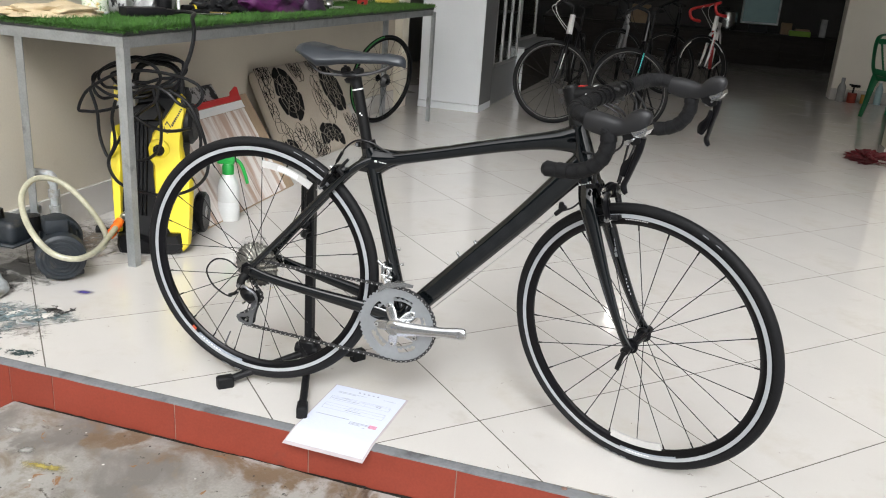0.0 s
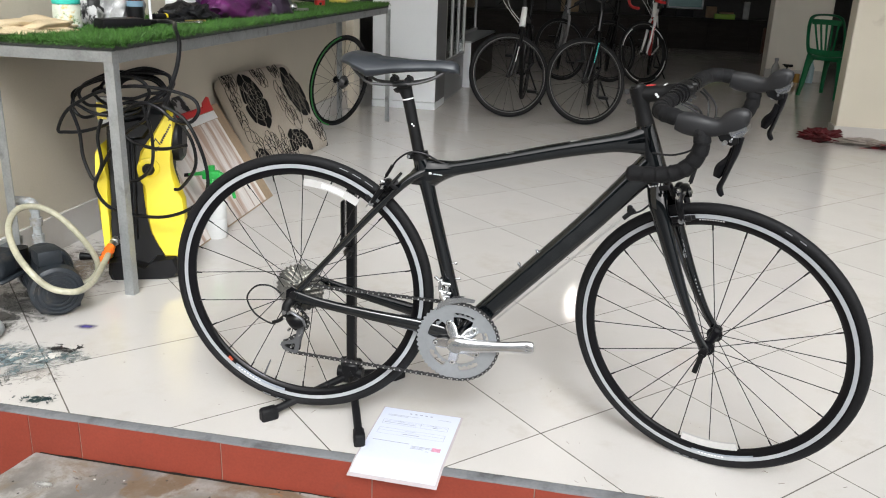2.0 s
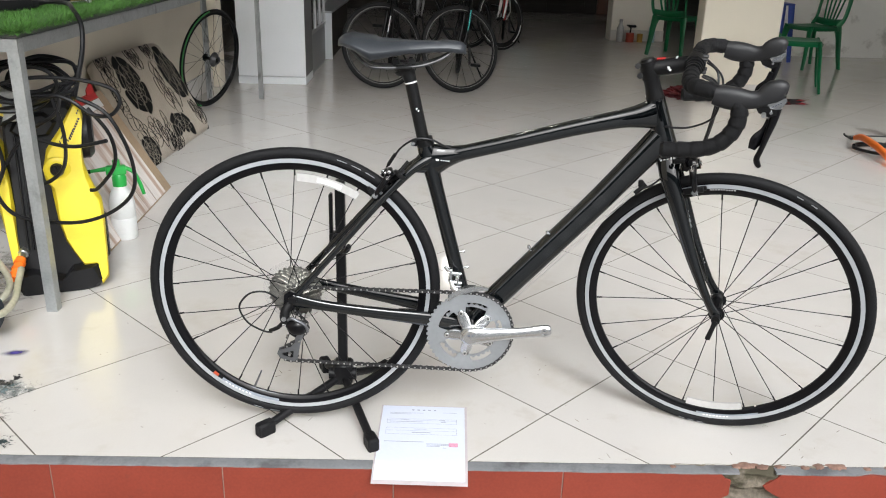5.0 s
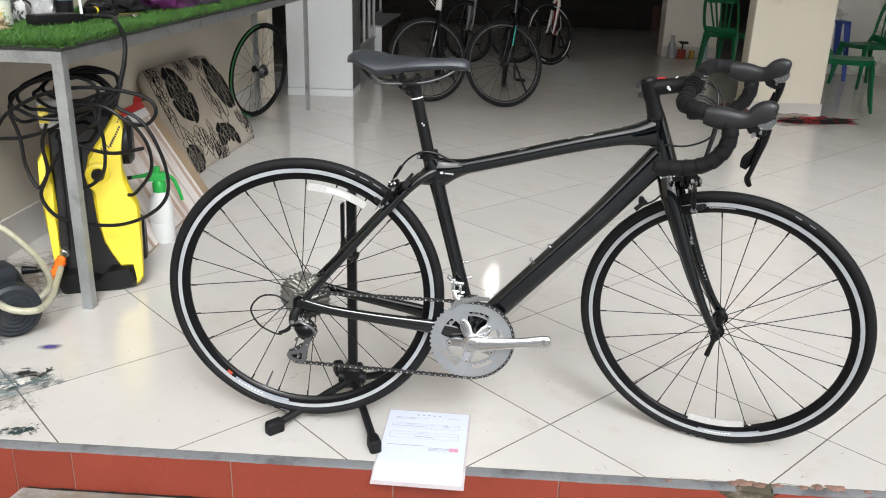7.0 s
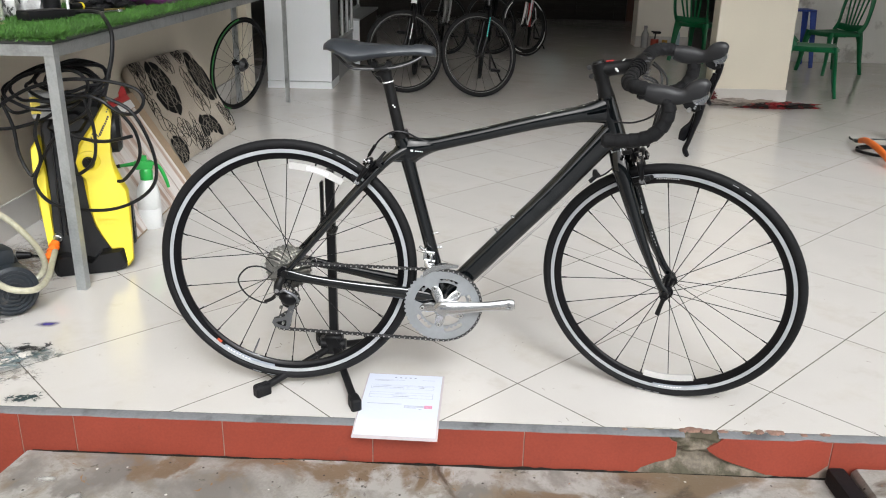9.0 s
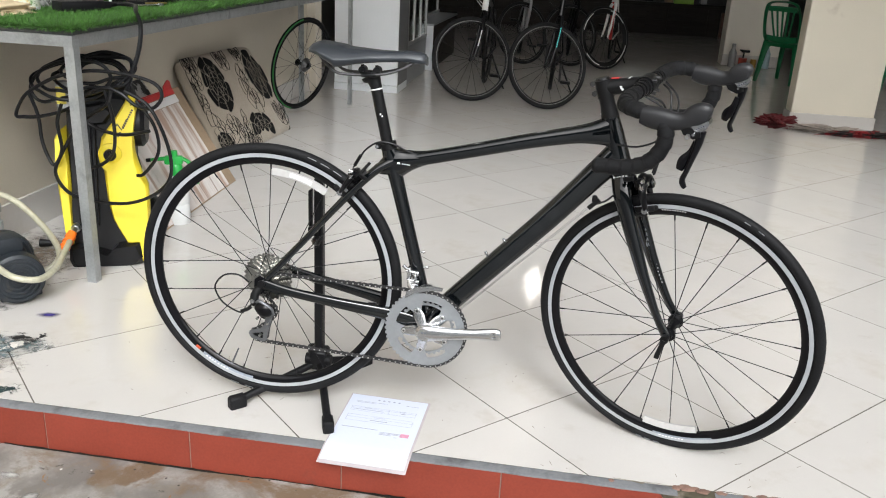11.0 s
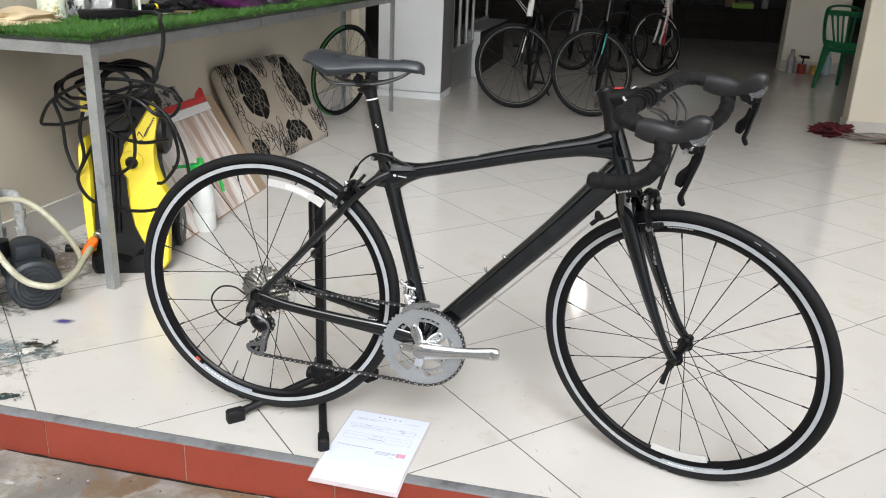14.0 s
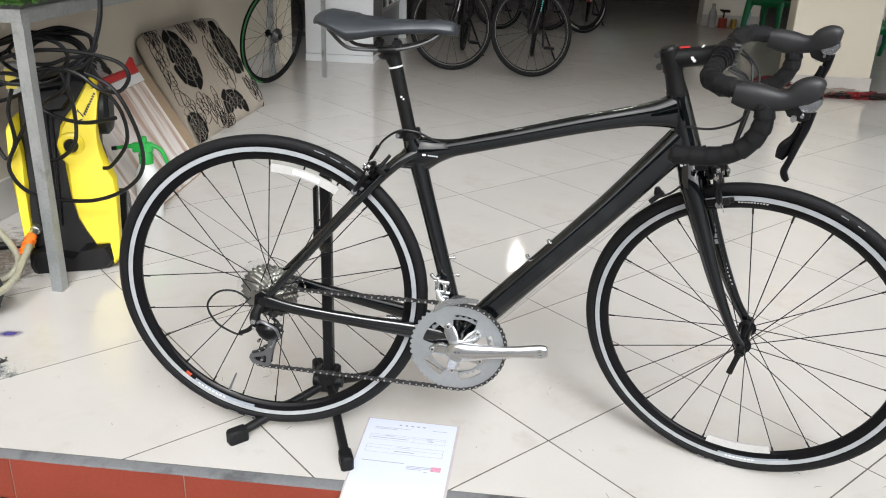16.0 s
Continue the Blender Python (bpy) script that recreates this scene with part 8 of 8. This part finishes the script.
# ---- green plastic chairs and a blue stool ----
def plastic_chair(m, label):
    """A stacking chair of one moulding: dished seat, broad tapered legs, open slatted back."""
    c = thing("plastic_chair", m, label, "chair", group="green plastic chairs")
    mb = Mesh()
    verts, faces = [], []
    k = 14
    for lay in (0, 1):
        for i in range(k + 1):
            for j in range(k + 1):
                u, v = 2 * i / k - 1, 2 * j / k - 1
                su, sv = u * math.sqrt(1 - 0.28 * v * v), v * math.sqrt(1 - 0.28 * u * u)
                rim = max(abs(u), abs(v))
                z = 0.445 - 0.022 * (1 - u * u) * (1 - v * v) - (0.035 if rim > 0.99 else 0.0) - 0.012 * lay
                verts.append((0.225 * su, 0.225 * sv, z))
    for lay in (0, 1):
        o = lay * (k + 1) ** 2
        for i in range(k):
            for j in range(k):
                a = o + i * (k + 1) + j
                faces.append((a, a + 1, a + k + 2, a + k + 1))
    mb.add(verts, faces)
    part("seat", mb, CHAIR_GREEN, c, sharp=60)
    for x in (-1, 1):
        for y in (-1, 1):
            mb = tube(Mesh(), [(0.165 * x, 0.175 * y, 0.435, 0.052, 0.020), (0.182 * x, 0.195 * y, 0.34, 0.036, 0.018), (0.20 * x, 0.215 * y, 0.15, 0.028, 0.016), (0.215 * x, 0.240 * y, 0.0, 0.023, 0.015)], n=10, k=4, ref=(1, 0.2 * x * y, 0))
            part("leg", mb, CHAIR_GREEN, c)
    mb = tube(Mesh(), [(-0.185, 0.155, 0.435, 0.032, 0.012), (-0.200, 0.215, 0.52, 0.024, 0.011), (-0.205, 0.245, 0.66, 0.024, 0.011), (-0.190, 0.270, 0.79, 0.030, 0.011), (-0.14, 0.288, 0.858, 0.040, 0.011), (0.0, 0.295, 0.875, 0.046, 0.011), (0.14, 0.288, 0.858, 0.040, 0.011), (0.190, 0.270, 0.79, 0.030, 0.011), (0.205, 0.245, 0.66, 0.024, 0.011), (0.200, 0.215, 0.52, 0.024, 0.011), (0.185, 0.155, 0.435, 0.032, 0.012)], n=10, k=5, ref=None)
    part("backrest_frame", mb, CHAIR_GREEN, c)
    mb = tube(Mesh(), [(-0.165, 0.270, 0.795, 0.028, 0.008), (0, 0.278, 0.80, 0.028, 0.008), (0.165, 0.270, 0.795, 0.028, 0.008)], n=8, k=3, ref=(0, 0.2, 1))
    part("top_rail", mb, CHAIR_GREEN, c)
    mb = tube(Mesh(), [(-0.18, 0.200, 0.485, 0.032, 0.010), (0, 0.205, 0.470, 0.036, 0.010), (0.18, 0.200, 0.485, 0.032, 0.010)], n=8, k=3, ref=(0, 0.3, 1))
    part("lower_rail", mb, CHAIR_GREEN, c)
    for x in (-0.11, -0.055, 0.0, 0.055, 0.11):
        mb = tube(Mesh(), [(x * 0.75, 0.208, 0.49, 0.013, 0.006), (x, 0.240, 0.64, 0.012, 0.006), (x * 1.2, 0.272, 0.79, 0.014, 0.006)], n=8, k=3, ref=(1, 0, 0))
        part("slat", mb, CHAIR_GREEN, c)
    return c


plastic_chair(pose(2.24, 9.60, 0.0035, 0, 0, 138) @ Matrix.Scale(0.95, 4), "green plastic slatted chair beside the wall stub")
plastic_chair(pose(2.68, 7.46, 0.0035, 0, 0, 69) @ Matrix.Scale(0.95, 4), "green plastic chair tucked behind the pillar")
plastic_chair(pose(3.42, 8.86, 0.0035, 0, 0, -72) @ Matrix.Scale(0.95, 4), "green plastic chair before the pale side wall")
stool = thing("plastic_stool", pose(3.22, 9.35, 0.004), "blue plastic stool behind the green chairs", "stool")
box(mb := Mesh(), (0, 0, 0.59), (0.28, 0.28, 0.02), 0.008)
part("seat", mb, BLUE, stool)
for x in (-1, 1):
    for y in (-1, 1):
        mb = tube(Mesh(), [(0.11 * x, 0.11 * y, 0.585, 0.035, 0.014), (0.155 * x, 0.155 * y, 0.0, 0.022, 0.012)], n=8, k=2, ref=(1, 0, 0))
        part("leg", mb, BLUE, stool)

# ---- things on the floor by the wall stub and the pillar ----
def small_bottle(at, r, h, mat, cap_mat, label):
    b = thing("bottle", pose(*at), label, "bottle")
    part("body", lathe(Mesh(), [(0, 0), (r, 0), (r, h * 0.62), (r * 0.45, h * 0.80), (r * 0.4, h * 0.9), (0, h * 0.9)], 14), mat, b)
    part("cap", lathe(Mesh(), [(0, h * 0.88), (r * 0.5, h * 0.88), (r * 0.5, h), (0, h)], 12), cap_mat, b)


small_bottle((1.90, 10.80, 0.004), 0.045, 0.27, FILM, GREYFRAME, "grey plastic bottle by the wall stub")
small_bottle((2.30, 10.82, 0.004), 0.040, 0.28, material("pale_blue_plastic", (0.35, 0.50, 0.55), 0.3), WHITE, "pale blue plastic bottle by the wall stub")
tin = thing("paint_tin", pose(2.02, 10.78, 0.004), "small red paint tin with a black nozzle", "tin")
part("body", lathe(Mesh(), [(0, 0), (0.05, 0), (0.05, 0.11), (0, 0.11)], 18), material("dark_red_tin", (0.35, 0.05, 0.03), 0.4), tin)
mb = tube(Mesh(), [(0, 0, 0.11, 0.010), (0, 0, 0.19, 0.009), (-0.05, 0, 0.20, 0.009)], n=8, k=3)
box(mb, (0.02, 0, 0.19), (0.10, 0.03, 0.03), 0.008)
part("nozzle", mb, BLACK_PLASTIC, tin)
tin2 = thing("paint_tin", pose(2.15, 10.80, 0.004), "small brass coloured tin", "tin")
part("body", lathe(Mesh(), [(0, 0), (0.035, 0), (0.035, 0.10), (0, 0.10)], 18), material("brass_tin", (0.50, 0.30, 0.08), 0.35, metal=0.6), tin2)
soft("floor_rag", "folded maroon cloth on the tiles", "cloth", (1.60, 6.93, 0.004), (0.13, 0.15, 0.05), MAROON, 41.0, 0.7, 3.4, 0, 5)
soft("floor_rag", "dirty grey rag at the pillar's foot", "cloth", (1.92, 6.80, 0.004), (0.24, 0.09, 0.03), GREY_CLOTH, 47.0, 0.7, 4.0, 0, 5)
soft("floor_rag", "red and black cloth at the pillar's foot", "cloth", (2.20, 6.70, 0.004), (0.26, 0.07, 0.025), stained(material("red_check_cloth", (0.24, 0.014, 0.018), 0.9, vary=0.3), (0.02, 0.015, 0.015), 14, 0.47, 0.52), 53.0, 0.75, 4.2, 8, 5)

cutter = thing("bolt_cutter", pose(2.235, 5.36, 0.006, 0, 0, -94), "orange handled bolt cutter lying on the tiles", "bolt cutter")
part("handle", tube(Mesh(), [(0.02, 0, 0.034, 0.017, 0.014), (0.14, -0.005, 0.060, 0.021, 0.017), (0.40, -0.018, 0.056, 0.022, 0.018), (0.66, -0.035, 0.023, 0.022, 0.018)], n=12, k=3, ref=(0, 0, 1)), ORANGE, cutter)
part("handle", tube(Mesh(), [(0.44, 0.02, 0.022, 0.020), (0.38, 0.055, 0.020, 0.019), (0.31, 0.06, 0.020, 0.017)], n=12, k=3), ORANGE, cutter)
box(mb := Mesh(), (0.0, -0.014, 0.030), (0.05, 0.036, 0.020), 0.007)
tube(mb, [(-0.02, -0.028, 0.030, 0.007), (-0.035, -0.042, 0.036, 0.006), (-0.030, -0.050, 0.046, 0.006)], n=8, k=3)
tube(mb, [(-0.015, -0.01, 0.034, 0.006), (-0.045, 0.10, 0.034, 0.005), (-0.070, 0.26, 0.030, 0.005)], n=8, k=3)
part("jaw", mb, CHAIN, cutter)
coil = thing("cable_coil", pose(2.275, 5.10, 0.006), "coil of black cable on the tiles", "cable")
part("coil", tube(Mesh(), [((0.14 + 0.012 * math.sin(3 * a)) * math.cos(a), 0.13 * math.sin(a), 0.012 + 0.0018 * a, 0.010) for a in np.linspace(0, 9, 40)], n=8, k=2), HOSE, coil)
yb = thing("yellow_bottle", pose(2.60, 5.50, 0.004), "yellow plastic bottle with a clear base", "bottle")
part("body", lathe(Mesh(), [(0, 0), (0.055, 0), (0.055, 0.13), (0.05, 0.16), (0.0, 0.16)], 20), FILM, yb)
part("cap", lathe(Mesh(), [(0, 0.135), (0.060, 0.135), (0.060, 0.20), (0.05, 0.215), (0, 0.215)], 20), YELLOW, yb)

ramp = thing("rubber_block", pose(0.690, 1.66, -0.135, 0, 0, 3), "black rubber kerb strip lying against the platform", "block")
box(mb := Mesh(), (0, 0, 0.033), (0.046, 0.36, 0.066), 0.010, seg=2)
part("block", mb, RUBBER, ramp)
box(mb := Mesh(), (1.93, 1.545, -0.149), (2.42, 0.60, 0.16), 0.012)
tagged(part("pavement_step", mb, CONCRETE), "raised grey concrete step by the platform", "pavement", kind="structure")

# ---- back of the shop ----
side = thing("long_sideboard", pose(0.2, 15.0, 0.004), "long dark wooden sideboard at the back of the shop", "sideboard")
box(mb := Mesh(), (0, 0.25, 0.24), (5.2, 0.5, 0.48), 0.006)
part("body", mb, DARK_WOOD, side, smooth=False)
for i in range(8):
    for z in (0.14, 0.35):
        box(mb := Mesh(), (-2.27 + 0.65 * i, -0.008, z), (0.62, 0.02, 0.19), 0.004)
        dr = part("drawer", mb, DARK_WOOD, side, smooth=False)
        rod(mb := Mesh(), (-2.30 + 0.65 * i, -0.03, z), (-2.24 + 0.65 * i, -0.03, z), 0.008, 8)
        part("handle", mb, BLACK_PLASTIC, dr)
box(mb := Mesh(), (0, 0.24, 0.495), (5.26, 0.54, 0.03), 0.004)
part("top", mb, DARK_WOOD, side, smooth=False)
tvs = thing("wall_screen", pose(1.12, 15.30, 0.62), "pale lit screen in a white frame on the sideboard", "screen")
box(mb := Mesh(), (0, 0, 0.32), (0.60, 0.04, 0.60), 0.004)
part("frame", mb, CABINET, tvs, smooth=False)
box(mb := Mesh(), (0, -0.023, 0.32), (0.54, 0.004, 0.54))
part("glass", mb, SCREEN, tvs, smooth=False)
box(mb := Mesh(), (0, 0, -0.05), (0.3, 0.12, 0.12), 0.004)
part("foot", mb, BLACK_PLASTIC, tvs, smooth=False)
potm = thing("steel_pot", pose(0.62, 15.2, 0.52), "shiny steel pot on the sideboard", "pot")
part("body", lathe(Mesh(), [(0, 0), (0.14, 0), (0.15, 0.02), (0.15, 0.26), (0.14, 0.28), (0, 0.28)], 24), ALLOY, potm)
lime = thing("lime_box", pose(1.75, 14.94, 0.40), "small lime green box on the sideboard", "box")
box(mb := Mesh(), (0, 0.1, 0.15), (0.32, 0.16, 0.08), 0.006)
part("body", mb, material("lime_plastic", (0.25, 0.48, 0.05), 0.4), lime, smooth=False)
for i, (x, w, h, c) in enumerate(((1.55, 0.16, 0.18, CARD), (1.80, 0.22, 0.10, CARD), (2.1, 0.10, 0.28, FILM), (-1.4, 0.4, 0.25, DARK_WOOD), (-0.8, 0.3, 0.30, CARD))):
    o = thing("storage_box", pose(x, 15.25, 0.514), "small box standing on the sideboard", "box", group="boxes on the sideboard")
    box(mb := Mesh(), (0, 0, h / 2), (w, 0.2, h), 0.006)
    part("body", mb, c, o, smooth=False)
stoolbox = thing("wooden_crate", pose(2.55, 15.1, 0.004), "brown wooden crate beside the sideboard", "crate")
box(mb := Mesh(), (0, 0, 0.2), (0.34, 0.34, 0.40), 0.006)
part("body", mb, material("red_brown_wood", (0.09, 0.035, 0.02), 0.5), stoolbox, smooth=False)

# ---- ceiling lamps ----
for x, y, z, drop in ((-0.235, 7.12, 3.0, 1.0), (-0.20, 8.75, 2.28, 1.72)):
    lm = thing("pendant_lamp", pose(x, y, z), "lit round lamp hanging from the ceiling", "lamp", group="ceiling lamps")
    part("bulb", lathe(Mesh(), [(0, -0.05), (0.035, -0.042), (0.055, -0.01), (0.05, 0.03), (0.03, 0.06), (0.02, 0.08), (0, 0.08)], 18), LAMP, lm)
    rod(mb := Mesh(), (0, 0, 0.08), (0, 0, drop), 0.006, 8)
    part("cord", mb, BLACK_PLASTIC, lm)

# ---- unseen block on the far side of the street, added to darken reflections ----
box(mb := Mesh(), (0, -18, 2.0), (90, 1.0, 4.6))
tagged(part("backdrop", mb, material("reflection_block", (0.10, 0.125, 0.125), 0.8, vary=0.3, scale=0.6), smooth=False), "unseen plain block across the street, added to darken reflections", "backdrop", kind="structure")

# ---- floor tiles, laid diagonally ----
def clip(poly, inside, cut):
    out = []
    for i, p in enumerate(poly):
        q = poly[(i + 1) % len(poly)]
        if inside(p):
            out.append(p)
        if inside(p) != inside(q):
            out.append(cut(p, q))
    return out


def clip_half(poly, axis, limit, keep_above):
    def inside(p):
        return (p[axis] >= limit) == keep_above

    def cut(p, q):
        t = (limit - p[axis]) / (q[axis] - p[axis])
        return (p[0] + (q[0] - p[0]) * t, p[1] + (q[1] - p[1]) * t)
    return clip(poly, inside, cut)


PITCH = 0.7145                      # diagonal of a tile with its joint
HALF = PITCH / 2 - 0.0026
TX, TY = -0.126, 2.089              # a crossing of joints
def tile_mesh(poly, top=0.0035, thick=0.012):
    n = len(poly)
    cx, cy = sum(p[0] for p in poly) / n, sum(p[1] for p in poly) / n
    c = 0.0001
    ins = []
    for x, y in poly:
        r = math.hypot(x - cx, y - cy)
        ins.append((cx + (x - cx) * (1 - c / r), cy + (y - cy) * (1 - c / r)))
    verts = [(x, y, top - thick) for x, y in poly] + [(x, y, top - 0.0002) for x, y in poly] + [(x, y, top) for x, y in ins]
    faces = [tuple(range(2 * n, 3 * n))]
    for k in (0, n):
        faces += [(k + i, k + (i + 1) % n, k + n + (i + 1) % n, k + n + i) for i in range(n)]
    return verts, faces


square = [(HALF, 0), (0, HALF), (-HALF, 0), (0, -HALF)]
mb = Mesh()
mb.add(*tile_mesh(square))
TILE_ME = mb.data("tile", False)
far = Mesh()
count = 0
for b in range(-1, 50):
    for a in range(-12, 18):
        cx, cy = TX + a * PITCH + (0 if b % 2 else PITCH / 2), TY + (b + 1) * PITCH / 2 - PITCH / 2
        poly = [(cx + x, cy + y) for x, y in square]
        if max(p[1] for p in poly) < EDGE + 0.01 or min(p[1] for p in poly) > 17.95 or max(p[0] for p in poly) < WX or min(p[0] for p in poly) > 5.4:
            continue
        whole = min(p[1] for p in poly) > EDGE and min(p[0] for p in poly) > WX
        if whole and cy < 7.6 and cx < 3.4 and count < 300:
            part("tile", TILE_ME, TILE, platform, m=Matrix.Translation((cx, cy, 0)))
            count += 1
            continue
        poly = clip_half(poly, 1, EDGE, True)
        poly = clip_half(poly, 0, WX if cy < 7 else -3.2, True) if poly else poly
        if len(poly) < 3:
            continue
        if cy < 7.6 and count < 300:
            mb = Mesh()
            mb.add(*tile_mesh(poly))
            part("tile", mb, TILE, platform, smooth=False)
            count += 1
        else:
            far.add(*tile_mesh(poly))
tagged(part("far_tiles", far, TILE, platform, smooth=False), kind="stuff")

# ---- red face tiles of the platform ----
JOINTS = [-2.25, -1.842, -1.448, -1.301, -0.907, -0.513, -0.119, 0.276, 0.669, 1.063, 1.457, 1.851, 2.245]
for xa, xb in zip(JOINTS, JOINTS[1:]):
    x0, x1 = xa + 0.0013, xb - 0.0013
    low = -0.135 if x1 > -1.4 else -0.2155
    outline = [(x0, low), (x1, low), (x1, -0.0045), (x0, -0.0045)]
    if xa == 0.276:
        outline = [(0.392, -0.0045), (0.376, -0.020), (0.352, -0.036), (0.358, -0.044), (0.385, -0.062), (0.42, -0.077), (0.455, -0.088), (0.505, -0.106), (0.52, -0.112), (0.62, -0.112), (0.640, -0.100), (x1, -0.074), (x1, -0.0045)]
    if xb == 0.276:
        outline = [(x0, low), (0.160, low), (0.188, -0.100), (0.225, -0.082), (0.252, -0.074), (x1, -0.062), (x1, -0.022), (0.262, -0.018), (0.250, -0.0045), (x0, -0.0045)]
    mb = slab(Mesh(), outline, FACE - 0.002, FACE + 0.012, inset=0.001)
    part("face_tile", mb, RED_TILE, riser, smooth=False)
